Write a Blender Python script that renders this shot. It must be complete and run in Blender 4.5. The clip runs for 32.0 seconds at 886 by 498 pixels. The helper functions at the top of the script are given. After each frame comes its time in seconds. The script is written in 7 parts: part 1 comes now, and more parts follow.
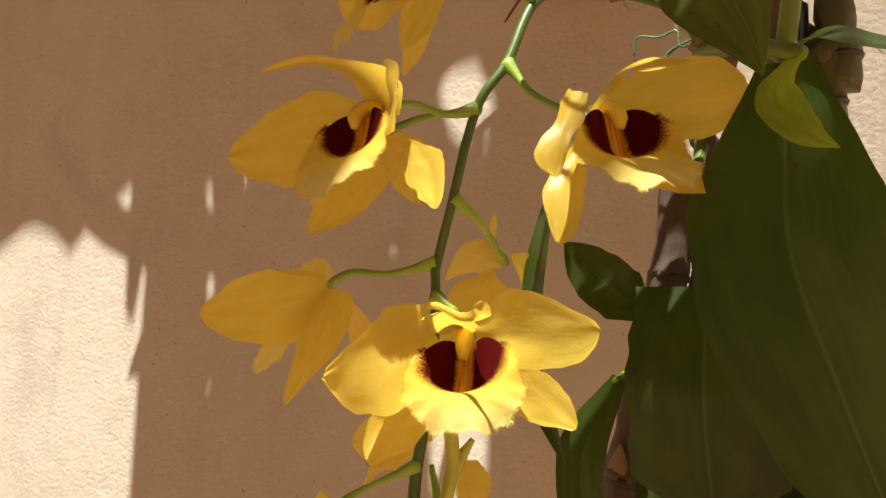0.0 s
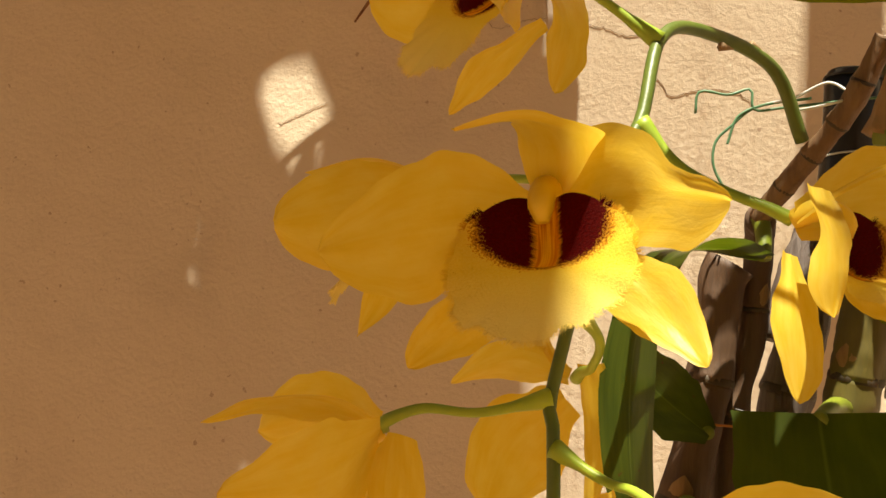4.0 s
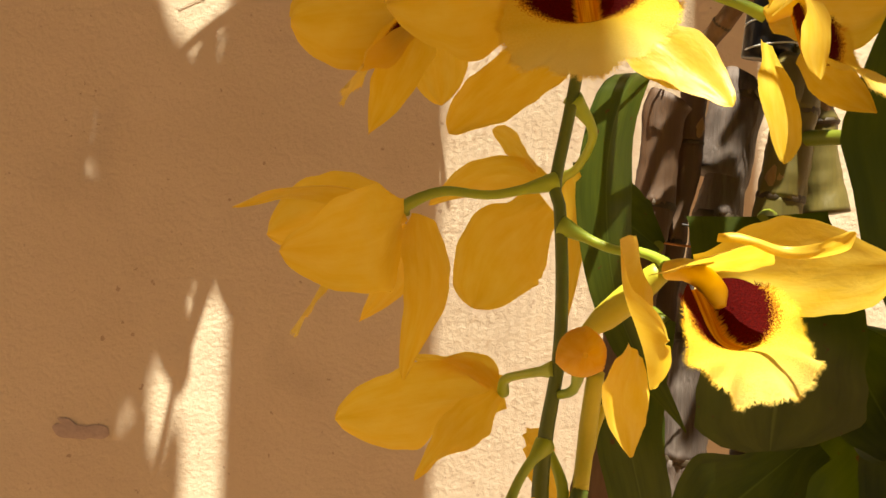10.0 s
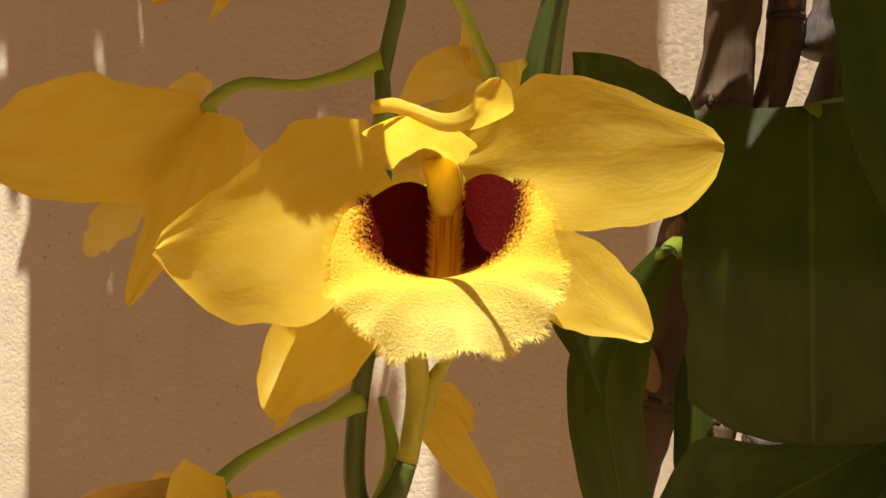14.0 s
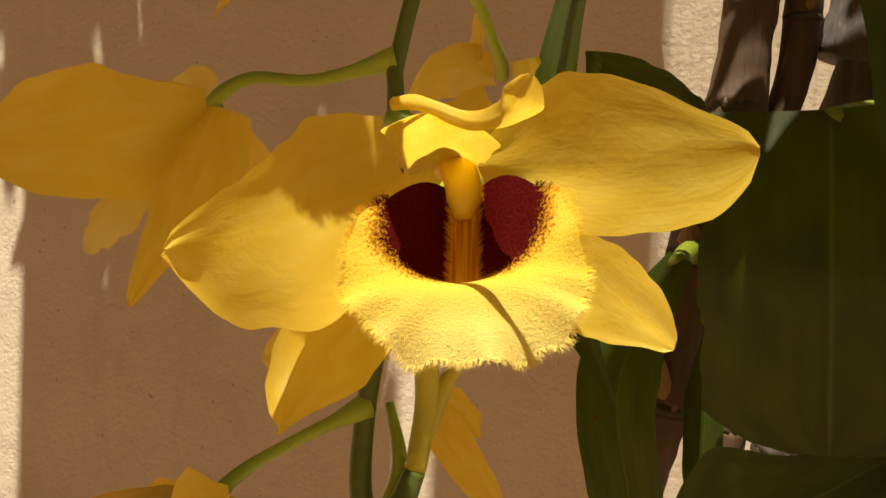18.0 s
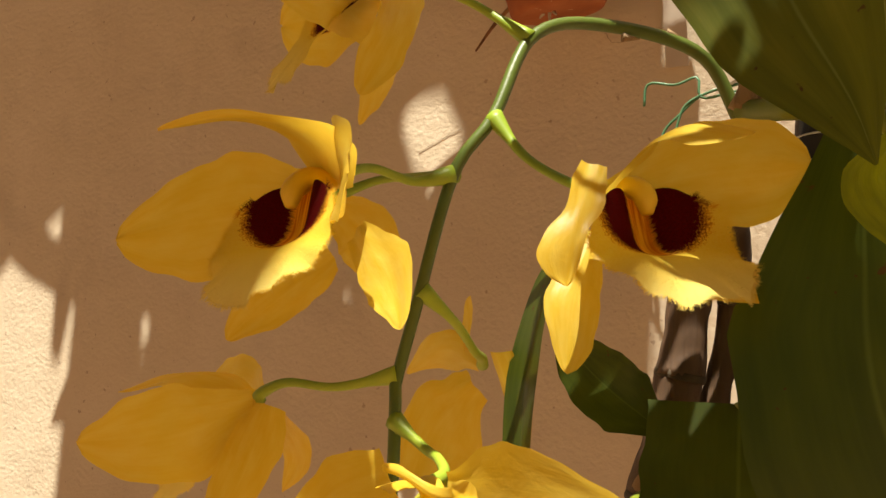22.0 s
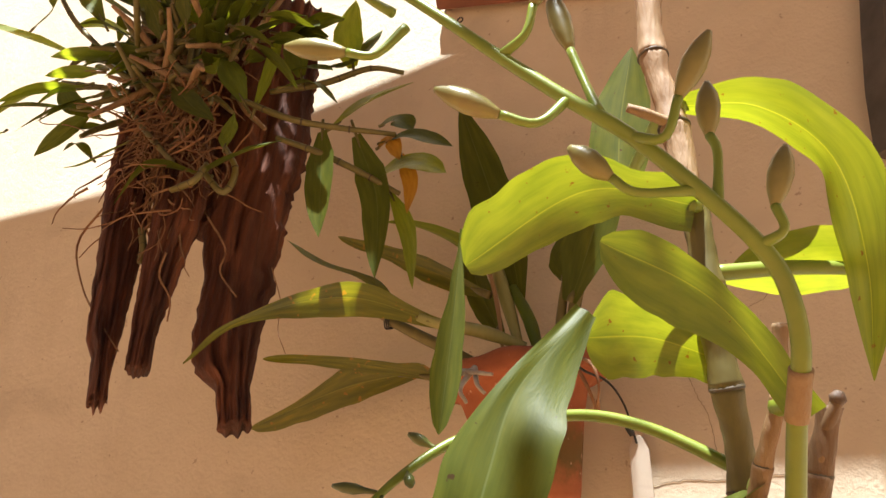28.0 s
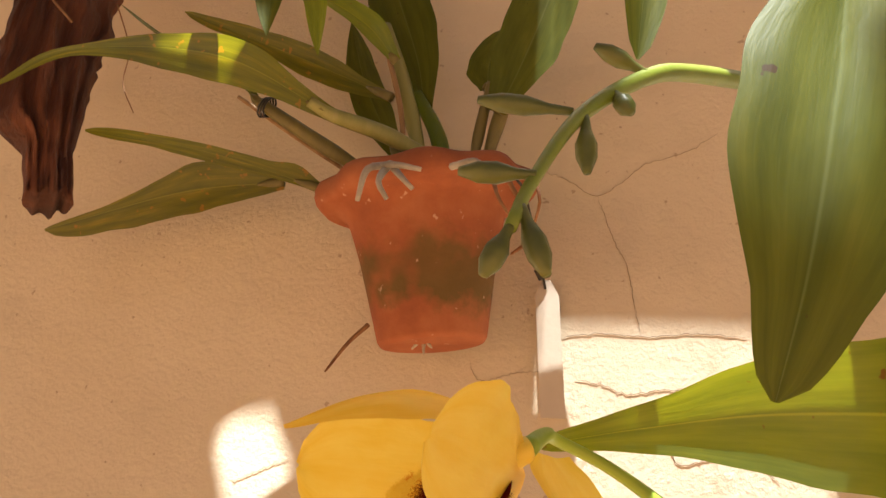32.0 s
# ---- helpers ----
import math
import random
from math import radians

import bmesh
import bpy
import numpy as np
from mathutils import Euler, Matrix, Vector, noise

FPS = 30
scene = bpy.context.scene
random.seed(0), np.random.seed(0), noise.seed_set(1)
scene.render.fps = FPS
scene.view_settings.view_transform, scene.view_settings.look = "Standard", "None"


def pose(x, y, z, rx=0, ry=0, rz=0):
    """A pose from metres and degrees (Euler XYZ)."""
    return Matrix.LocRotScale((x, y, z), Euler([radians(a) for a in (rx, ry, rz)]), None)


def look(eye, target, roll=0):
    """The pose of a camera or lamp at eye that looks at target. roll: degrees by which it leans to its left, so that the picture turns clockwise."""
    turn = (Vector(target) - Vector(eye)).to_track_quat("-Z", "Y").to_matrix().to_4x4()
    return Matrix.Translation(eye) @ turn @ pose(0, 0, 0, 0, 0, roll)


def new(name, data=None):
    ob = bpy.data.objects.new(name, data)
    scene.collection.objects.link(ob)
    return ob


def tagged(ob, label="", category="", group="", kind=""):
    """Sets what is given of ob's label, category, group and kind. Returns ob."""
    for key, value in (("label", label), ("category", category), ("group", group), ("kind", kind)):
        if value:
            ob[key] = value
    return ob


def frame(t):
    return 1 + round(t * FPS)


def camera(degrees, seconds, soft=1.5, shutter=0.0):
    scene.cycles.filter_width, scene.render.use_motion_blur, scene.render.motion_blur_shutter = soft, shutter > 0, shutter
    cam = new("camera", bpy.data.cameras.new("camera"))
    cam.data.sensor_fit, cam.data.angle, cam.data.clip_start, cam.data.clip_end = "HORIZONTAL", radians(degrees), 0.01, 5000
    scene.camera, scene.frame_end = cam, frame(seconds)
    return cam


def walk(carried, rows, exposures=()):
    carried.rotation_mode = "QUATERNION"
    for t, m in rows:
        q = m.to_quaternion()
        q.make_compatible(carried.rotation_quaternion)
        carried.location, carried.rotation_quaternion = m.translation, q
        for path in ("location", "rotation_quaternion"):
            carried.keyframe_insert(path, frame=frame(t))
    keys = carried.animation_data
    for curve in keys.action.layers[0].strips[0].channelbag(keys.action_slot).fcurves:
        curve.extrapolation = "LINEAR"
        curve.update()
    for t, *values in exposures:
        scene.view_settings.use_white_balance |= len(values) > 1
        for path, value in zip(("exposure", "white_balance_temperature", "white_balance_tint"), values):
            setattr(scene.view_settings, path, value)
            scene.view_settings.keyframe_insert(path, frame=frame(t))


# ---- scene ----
cam = camera(53.0, 32.0)
METRES, EYE, TILT, LEAN, TURN = 1.0, 1.4, 4.30, -2.66, 31.70
ROWS = [
    (0.0, 0.0, 0.0, 0.0, 0.0, 0.0, -0.0),
    (0.5, -0.0112, 0.0049, -0.0014, -0.77, -0.4, -0.39),
    (1.0, -0.0378, 0.0152, -0.0051, -3.37, -0.89, -1.39),
    (1.5, -0.0635, 0.0249, -0.0094, -7.78, -1.17, -1.49),
    (2.0, -0.0792, 0.0383, -0.0141, -10.9, -2.49, -0.65),
    (2.5, -0.072, 0.0699, -0.0084, -9.66, -0.64, -1.51),
    (3.0, -0.0812, 0.1007, 0.0026, -10.93, -0.95, -3.35),
    (3.5, -0.1077, 0.1194, 0.0204, -17.79, 0.05, -3.42),
    (5.5, -0.1124, 0.1231, 0.0465, -22.18, -2.15, -2.11),
    (6.0, -0.1114, 0.1124, 0.0506, -22.16, -2.38, -1.2),
    (6.5, -0.1153, 0.1117, 0.0494, -22.45, -2.0, -1.77),
    (7.0, -0.1191, 0.1065, 0.0528, -23.57, -0.81, -1.99),
    (7.5, -0.1299, 0.108, 0.057, -25.23, 0.82, -3.07),
    (8.0, -0.1405, 0.1141, 0.0567, -26.44, 1.41, -3.91),
    (8.5, -0.1454, 0.1204, 0.0409, -27.43, 0.1, -3.85),
    (9.0, -0.1421, 0.132, 0.0252, -27.99, -1.84, -3.03),
    (9.5, -0.1488, 0.1324, 0.0065, -29.38, -3.12, -2.63),
    (10.0, -0.1547, 0.1238, -0.0078, -29.53, -3.95, -1.86),
    (10.5, -0.1441, 0.1222, -0.0202, -29.27, -5.48, -0.39),
    (11.0, -0.0971, 0.1152, -0.0247, -24.73, -6.2, -0.56),
    (11.5, -0.0558, 0.105, -0.0282, -16.03, -6.95, -1.45),
    (12.0, -0.034, 0.1002, -0.0249, -8.33, -7.45, -0.85),
    (12.5, -0.0197, 0.102, -0.0228, -4.17, -7.17, -0.04),
    (13.0, -0.01, 0.1112, -0.0206, -3.13, -6.82, 0.52),
    (13.5, -0.0046, 0.1247, -0.0213, -3.88, -6.98, 0.76),
    (15.5, -0.0054, 0.1357, -0.0212, -4.53, -7.05, 0.42),
    (16.0, -0.0076, 0.1341, -0.0207, -4.33, -6.92, 0.1),
    (16.5, -0.0071, 0.1351, -0.0219, -4.16, -7.2, 0.19),
    (17.0, -0.0071, 0.1348, -0.0206, -4.38, -6.93, -0.01),
    (17.5, -0.0071, 0.1354, -0.0215, -4.29, -7.1, -0.03),
    (18.0, -0.0074, 0.1364, -0.0217, -4.43, -7.11, -0.19),
    (18.5, -0.0077, 0.1369, -0.0217, -4.25, -7.26, -0.13),
    (19.0, -0.0059, 0.1387, -0.0224, -4.35, -7.65, -0.27),
    (19.5, -0.0069, 0.137, -0.018, -4.2, -6.59, -0.41),
    (20.0, -0.0073, 0.1364, -0.0185, -4.23, -6.55, -0.7),
    (20.5, -0.0097, 0.1294, -0.017, -4.06, -6.16, -1.06),
    (21.0, -0.0057, 0.1168, -0.0126, -4.47, -5.49, -0.96),
    (21.5, -0.0042, 0.0973, 0.0042, -2.8, -2.04, -0.9),
    (22.0, -0.0022, 0.0764, 0.0252, -2.75, 1.26, -1.21),
    (22.5, 0.0013, 0.0635, 0.0417, -4.06, 3.84, -1.25),
    (23.0, 0.0005, 0.0543, 0.0599, -3.11, 6.16, -1.28),
    (23.5, -0.0029, 0.0457, 0.0909, -0.65, 8.67, -0.34),
    (24.0, -0.0009, 0.0369, 0.107, -0.02, 12.1, 0.05),
    (24.5, -0.0, 0.0346, 0.116, 0.9, 14.09, -0.01),
    (25.0, 0.0008, 0.0248, 0.1243, 1.22, 17.05, -0.27),
    (25.5, -0.0019, 0.0104, 0.1285, 1.25, 19.83, -0.56),
    (26.0, -0.006, 0.0052, 0.1298, -0.16, 21.87, -1.29),
    (26.5, -0.0053, 0.0001, 0.1363, -3.16, 23.14, -1.23),
    (28.5, -0.0033, 0.0018, 0.1236, -3.87, 22.21, -2.62),
    (29.0, -0.0128, 0.0291, 0.1107, -6.26, 21.0, -3.36),
    (29.5, -0.0411, 0.089, 0.0996, -10.83, 19.66, -3.84),
    (30.0, -0.0621, 0.1457, 0.0966, -13.32, 19.77, -4.08),
    (30.5, -0.0762, 0.1757, 0.0947, -15.97, 19.51, -4.68),
    (31.0, -0.0825, 0.1908, 0.0911, -19.61, 18.77, -4.81),
    (31.5, -0.0855, 0.194, 0.0916, -21.14, 18.78, -4.13),
    (32.0, -0.0829, 0.1882, 0.0908, -21.26, 18.7, -3.99),
]
EXPOSURES = [(t, e + (0.64 if t < 22 else 0.60 if t < 24.5 else 0.62), k, 6) for t, e, k in ((0.0, 0.38, 5900), (1.0, 0.38, 6500), (2.0, 0.43, 7300), (6.0, 0.53, 7300), (10.0, 0.63, 7300), (11.0, 0.58, 7300), (12.0, 0.58, 6900), (13.0, 0.30, 6600), (17.0, 0.05, 7000), (19.0, 0.02, 7100), (21.0, 0.12, 7100), (23.0, 0.80, 6500), (24.0, 1.26, 5800), (25.0, 1.08, 5700), (26.0, 1.08, 5400), (28.5, 1.23, 6000), (29.0, 1.28, 6200), (29.5, 1.38, 5200), (30.0, 1.46, 4250), (30.5, 1.40, 4700), (31.0, 1.46, 5600), (32.0, 1.42, 5950))]
walk(cam, [(t, pose(0, 0, EYE, TILT, LEAN, TURN) @ pose(METRES * x, METRES * y, METRES * z, 90 + pitch, roll, yaw)) for t, x, y, z, yaw, pitch, roll in ROWS], EXPOSURES)

# ---------------------------------------------------------------- light
SUN_WAY = Vector((0.0, 0.350, -0.937)).normalized()
world = bpy.data.worlds.new("sky")
scene.world = world
world.use_nodes = True
wn = world.node_tree.nodes
sky = wn.new("ShaderNodeTexSky")
sky.sky_type, sky.sun_disc = "NISHITA", False
sky.sun_elevation = math.asin(-SUN_WAY.z)
sky.sun_rotation = math.atan2(-SUN_WAY.x, -SUN_WAY.y)
world.node_tree.links.new(sky.outputs[0], wn["Background"].inputs[0])
wn["Background"].inputs[1].default_value = 0.0075
sun = new("sun", bpy.data.lights.new("sun", "SUN"))
sun.data.energy, sun.data.angle, sun.data.color = 5.0, radians(0.5), (1.0, 0.94, 0.85)
sun.matrix_world = look((0, -1, 6), Vector((0, -1, 6)) + SUN_WAY)


# ---------------------------------------------------------------- materials
def nodes_of(name):
    m = bpy.data.materials.new(name)
    m.use_nodes = True
    return m, m.node_tree.nodes, m.node_tree.links


def ramp(n, l, src, stops):
    r = n.new("ShaderNodeValToRGB")
    el = r.color_ramp.elements
    while len(el) < len(stops):
        el.new(0.5)
    for e, (p, c) in zip(el, stops):
        e.position, e.color = p, (*c, 1)
    l.new(src, r.inputs[0])
    return r.outputs[0]


def noise_of(n, l, scale, detail=4.0, rough=0.55, coord="Object", stretch=(1, 1, 1), distort=0.0):
    tc = n.new("ShaderNodeTexCoord")
    mp = n.new("ShaderNodeMapping")
    mp.inputs["Scale"].default_value = stretch
    t = n.new("ShaderNodeTexNoise")
    t.inputs["Scale"].default_value, t.inputs["Detail"].default_value, t.inputs["Roughness"].default_value = scale, detail, rough
    t.inputs["Distortion"].default_value = distort
    l.new(tc.outputs[coord], mp.inputs[0])
    l.new(mp.outputs[0], t.inputs["Vector"])
    return t.outputs["Fac"]


def mixed(n, l, fac, a, b, how="MIX"):
    m = n.new("ShaderNodeMix")
    m.data_type, m.blend_type = "RGBA", how
    for socket, v in ((m.inputs[0], fac), (m.inputs[6], a), (m.inputs[7], b)):
        if isinstance(v, bpy.types.NodeSocket):
            l.new(v, socket)
        else:
            socket.default_value = v if isinstance(v, (int, float)) else (*v, 1)
    return m.outputs[2]


def sums(n, l, op, a, b=0.0, clamp=False):
    m = n.new("ShaderNodeMath")
    m.operation, m.use_clamp = op, clamp
    for socket, v in ((m.inputs[0], a), (m.inputs[1], b)):
        if isinstance(v, bpy.types.NodeSocket):
            l.new(v, socket)
        else:
            socket.default_value = v
    return m.outputs[0]


def bumped(n, l, bsdf, height, strength, distance):
    b = n.new("ShaderNodeBump")
    b.inputs["Strength"].default_value, b.inputs["Distance"].default_value = strength, distance
    l.new(height, b.inputs["Height"])
    l.new(b.outputs[0], bsdf.inputs["Normal"])
    return b.outputs[0]


def surface(name, stops, scale=20.0, rough=0.7, bump=(0.3, 0.002, 60.0), stretch=(1, 1, 1), coord="Object", fine=None, metal=0.0, spec=0.5, distort=0.0):
    """A rough, varied surface: broad colour variation, fine grain and relief."""
    m, n, l = nodes_of(name)
    p = n["Principled BSDF"]
    a = noise_of(n, l, scale, 5, 0.6, coord, stretch, distort)
    col = ramp(n, l, a, stops)
    b = noise_of(n, l, bump[2], 6, 0.65, coord, stretch)
    if fine:
        col = mixed(n, l, sums(n, l, "MULTIPLY", b, 0.9), col, fine)
    l.new(col, p.inputs["Base Color"])
    p.inputs["Roughness"].default_value, p.inputs["Metallic"].default_value = rough, metal
    p.inputs["Specular IOR Level"].default_value = spec
    bumped(n, l, p, b, bump[0], bump[1])
    return m


def sheet_mat(name, stops, glow, share, rough=0.45, vein=90.0, bump=0.25, random=0.0, spots=None, spec=0.5, rib=None):
    """Petals and leaves: a surface that also lets light through, with veins along the blade (UV)."""
    m, n, l = nodes_of(name)
    p, out = n["Principled BSDF"], n["Material Output"]
    v = noise_of(n, l, 1.0, 4, 0.6, "UV", (vein, 2.2, 1))
    w = noise_of(n, l, 1.0, 3, 0.5, "UV", (5, 4, 1))
    mixv = sums(n, l, "ADD", sums(n, l, "MULTIPLY", v, 0.28), sums(n, l, "MULTIPLY", w, 0.72))
    col = ramp(n, l, mixv, stops)
    if spots:
        s = noise_of(n, l, spots[0], 2, 0.5, "Object")
        col = mixed(n, l, ramp(n, l, s, [(spots[1], (0, 0, 0)), (spots[1] + 0.04, (1, 1, 1))]), col, spots[2])
    if random:
        oi = n.new("ShaderNodeObjectInfo")
        hv = n.new("ShaderNodeHueSaturation")
        l.new(sums(n, l, "ADD", sums(n, l, "MULTIPLY", oi.outputs["Random"], random), 1 - random / 2), hv.inputs["Value"])
        l.new(col, hv.inputs["Color"])
        col = hv.outputs[0]
    if rib:
        uv = n.new("ShaderNodeTexCoord")
        sx = n.new("ShaderNodeSeparateXYZ")
        l.new(uv.outputs["UV"], sx.inputs[0])
        mid = ramp(n, l, sums(n, l, "ABSOLUTE", sums(n, l, "SUBTRACT", sx.outputs[0], 0.5)), [(0.004, (0.55, 0.55, 0.55)), (0.016, (0, 0, 0))])
        col = mixed(n, l, mid, col, rib)
    l.new(col, p.inputs["Base Color"])
    p.inputs["Roughness"].default_value = rough
    p.inputs["Specular IOR Level"].default_value = spec
    tr = n.new("ShaderNodeBsdfTranslucent")
    l.new(mixed(n, l, 1.0, col, glow, "MULTIPLY") if len(glow) == 3 else col, tr.inputs["Color"])
    swell = noise_of(n, l, 1.0, 3, 0.55, "UV", (6, 7, 1), 0.4)
    bn = bumped(n, l, p, sums(n, l, "ADD", v, sums(n, l, "MULTIPLY", swell, 5.0)), bump, 0.0006)
    l.new(bn, tr.inputs["Normal"])
    mx = n.new("ShaderNodeMixShader")
    mx.inputs[0].default_value = share
    l.new(p.outputs[0], mx.inputs[1])
    l.new(tr.outputs[0], mx.inputs[2])
    l.new(mx.outputs[0], out.inputs["Surface"])
    return m


def lip_mat():
    """The fringed lip: two maroon blotches with frayed rims beside a striped orange channel, pale woolly apron."""
    m, n, l = nodes_of("lip_yellow_maroon")
    p, out = n["Principled BSDF"], n["Material Output"]
    uv = n.new("ShaderNodeTexCoord")
    sep = n.new("ShaderNodeSeparateXYZ")
    l.new(uv.outputs["UV"], sep.inputs[0])
    ax = sums(n, l, "MULTIPLY", sums(n, l, "ABSOLUTE", sums(n, l, "SUBTRACT", sep.outputs[0], 0.5)), 2.0)
    y = sums(n, l, "SUBTRACT", sums(n, l, "MULTIPLY", sep.outputs[1], 2.0), 1.0)
    dx = sums(n, l, "DIVIDE", ax, 0.79)
    dy = sums(n, l, "ABSOLUTE", sums(n, l, "DIVIDE", sums(n, l, "SUBTRACT", y, 0.52), 0.63))
    d = sums(n, l, "POWER", sums(n, l, "ADD", sums(n, l, "POWER", dx, 2.5), sums(n, l, "POWER", dy, 2.5)), 0.4)
    fray = noise_of(n, l, 1.0, 3, 0.75, "UV", (75, 60, 1))
    broad = noise_of(n, l, 1.0, 2, 0.5, "UV", (6, 6, 1))
    d2 = sums(n, l, "ADD", d, sums(n, l, "MULTIPLY", sums(n, l, "SUBTRACT", fray, 0.5), 0.55))
    d2 = sums(n, l, "ADD", d2, sums(n, l, "MULTIPLY", sums(n, l, "SUBTRACT", broad, 0.5), 0.20))
    blot = ramp(n, l, d2, [(0.84, (1, 1, 1)), (0.98, (0, 0, 0))])
    # the striped channel parts the blotches down to a thin dark link
    cfray = sums(n, l, "MULTIPLY", sums(n, l, "SUBTRACT", noise_of(n, l, 1.0, 2, 0.7, "UV", (20, 90, 1)), 0.5), 0.16)
    edge = sums(n, l, "ADD", ax, cfray)
    chan = sums(n, l, "MULTIPLY", ramp(n, l, edge, [(0.11, (1, 1, 1)), (0.17, (0, 0, 0))]), ramp(n, l, sums(n, l, "ADD", y, 1.0), [(0.96, (0, 0, 0)), (1.0, (1, 1, 1))]))
    blot = sums(n, l, "MULTIPLY", blot, sums(n, l, "SUBTRACT", 1.0, chan))
    rim = ramp(n, l, d2, [(0.98, (1, 1, 1)), (1.28, (0, 0, 0))])
    fine = noise_of(n, l, 1.0, 4, 0.7, "UV", (70, 70, 1))
    body = ramp(n, l, fine, [(0.25, (0.88, 0.62, 0.045)), (0.75, (0.93, 0.72, 0.11))])
    body = mixed(n, l, ramp(n, l, sums(n, l, "MULTIPLY", y, -1.0), [(0.15, (0, 0, 0)), (0.85, (0.65, 0.65, 0.65))]), body, (0.94, 0.80, 0.30))
    body = mixed(n, l, sums(n, l, "MULTIPLY", rim, 0.75), body, (0.78, 0.33, 0.015))
    stripe = noise_of(n, l, 1.0, 2, 0.5, "UV", (60, 2, 1))
    body = mixed(n, l, chan, body, ramp(n, l, stripe, [(0.4, (0.62, 0.20, 0.01)), (0.6, (0.88, 0.46, 0.03))]))
    dark = ramp(n, l, fine, [(0.3, (0.04, 0.0006, 0.0005)), (0.75, (0.12, 0.002, 0.0010))])
    col = mixed(n, l, blot, body, dark)
    l.new(col, p.inputs["Base Color"])
    p.inputs["Roughness"].default_value = 0.7
    p.inputs["Specular IOR Level"].default_value = 0.08
    bumped(n, l, p, fine, 0.6, 0.0008)
    tr = n.new("ShaderNodeBsdfTranslucent")
    l.new(col, tr.inputs["Color"])
    mx = n.new("ShaderNodeMixShader")
    mx.inputs[0].default_value = 0.38
    l.new(p.outputs[0], mx.inputs[1])
    l.new(tr.outputs[0], mx.inputs[2])
    l.new(mx.outputs[0], out.inputs["Surface"])
    return m


def stucco_mat():
    m, n, l = nodes_of("painted_stucco")
    p = n["Principled BSDF"]
    big = noise_of(n, l, 2.2, 4, 0.6)
    mid = noise_of(n, l, 16.0, 6, 0.6)
    grain = noise_of(n, l, 240.0, 5, 0.65)
    lumps = noise_of(n, l, 45.0, 4, 0.5)
    streak = noise_of(n, l, 5.0, 5, 0.6, stretch=(3, 1, 0.5))
    col = ramp(n, l, big, [(0.3, (0.66, 0.555, 0.405)), (0.7, (0.75, 0.645, 0.49))])
    col = mixed(n, l, ramp(n, l, mid, [(0.35, (0, 0, 0)), (0.75, (0.4, 0.4, 0.4))]), col, (0.60, 0.49, 0.34))
    col = mixed(n, l, ramp(n, l, streak, [(0.60, (0, 0, 0)), (0.8, (0.4, 0.4, 0.4))]), col, (0.50, 0.40, 0.30))
    damp = noise_of(n, l, 8.0, 3, 0.55, distort=0.5)
    col = mixed(n, l, ramp(n, l, damp, [(0.58, (0, 0, 0)), (0.74, (0.38, 0.38, 0.38))]), col, (0.50, 0.42, 0.32))
    pits = noise_of(n, l, 130.0, 2, 0.5)
    col = mixed(n, l, ramp(n, l, pits, [(0.72, (0, 0, 0)), (0.76, (0.5, 0.5, 0.5))]), col, (0.30, 0.17, 0.10))
    l.new(col, p.inputs["Base Color"])
    p.inputs["Roughness"].default_value = 0.8
    p.inputs["Specular IOR Level"].default_value = 0.25
    h = sums(n, l, "ADD", sums(n, l, "MULTIPLY", grain, 0.75), sums(n, l, "ADD", sums(n, l, "MULTIPLY", lumps, 0.7), sums(n, l, "MULTIPLY", mid, 1.1)))
    bumped(n, l, p, h, 0.60, 0.0026)
    return m


PETAL = sheet_mat("petal_yellow", [(0.30, (0.87, 0.60, 0.045)), (0.70, (0.93, 0.715, 0.13))], (1.0, 0.98, 0.75), 0.54, 0.40, 26, 0.08, 0.06, spec=0.5)
LIP = lip_mat()
COLUMN = surface("column_orange", [(0.3, (0.88, 0.57, 0.035)), (0.7, (0.92, 0.66, 0.07))], 120, 0.5, (0.2, 0.0005, 400))
PEDICEL = surface("pedicel_green", [(0.3, (0.24, 0.36, 0.03)), (0.7, (0.40, 0.50, 0.05))], 40, 0.45, (0.2, 0.0006, 260))
SPUR = surface("spur_yellow_green", [(0.3, (0.42, 0.42, 0.03)), (0.7, (0.60, 0.54, 0.06))], 40, 0.45, (0.2, 0.0006, 260))
STEM = surface("stem_green", [(0.3, (0.055, 0.090, 0.010)), (0.7, (0.10, 0.155, 0.018))], 60, 0.42, (0.3, 0.0006, 220), fine=(0.13, 0.17, 0.03))
STALK = surface("stalk_light_green", [(0.3, (0.13, 0.19, 0.012)), (0.7, (0.23, 0.30, 0.022))], 50, 0.40, (0.3, 0.0006, 220), fine=(0.20, 0.22, 0.03))
LEAF = sheet_mat("leaf_green", [(0.3, (0.040, 0.068, 0.016)), (0.7, (0.078, 0.115, 0.028))], (7.2, 5.0, 0.35), 0.44, 0.30, 30, 0.07, 0.2, (260.0, 0.70, (0.05, 0.03, 0.01)), spec=0.65, rib=(0.13, 0.17, 0.05))
# leaf green for the lower leaves, their shade put into darker, less translucent colour
LEAF_SHADED = sheet_mat("leaf_green_shaded", [(0.3, (0.026, 0.041, 0.006)), (0.7, (0.055, 0.075, 0.011))], (2.6, 2.6, 0.5), 0.33, 0.30, 30, 0.06, 0.2, (240.0, 0.71, (0.06, 0.03, 0.01)), spec=0.4, rib=(0.08, 0.11, 0.03))
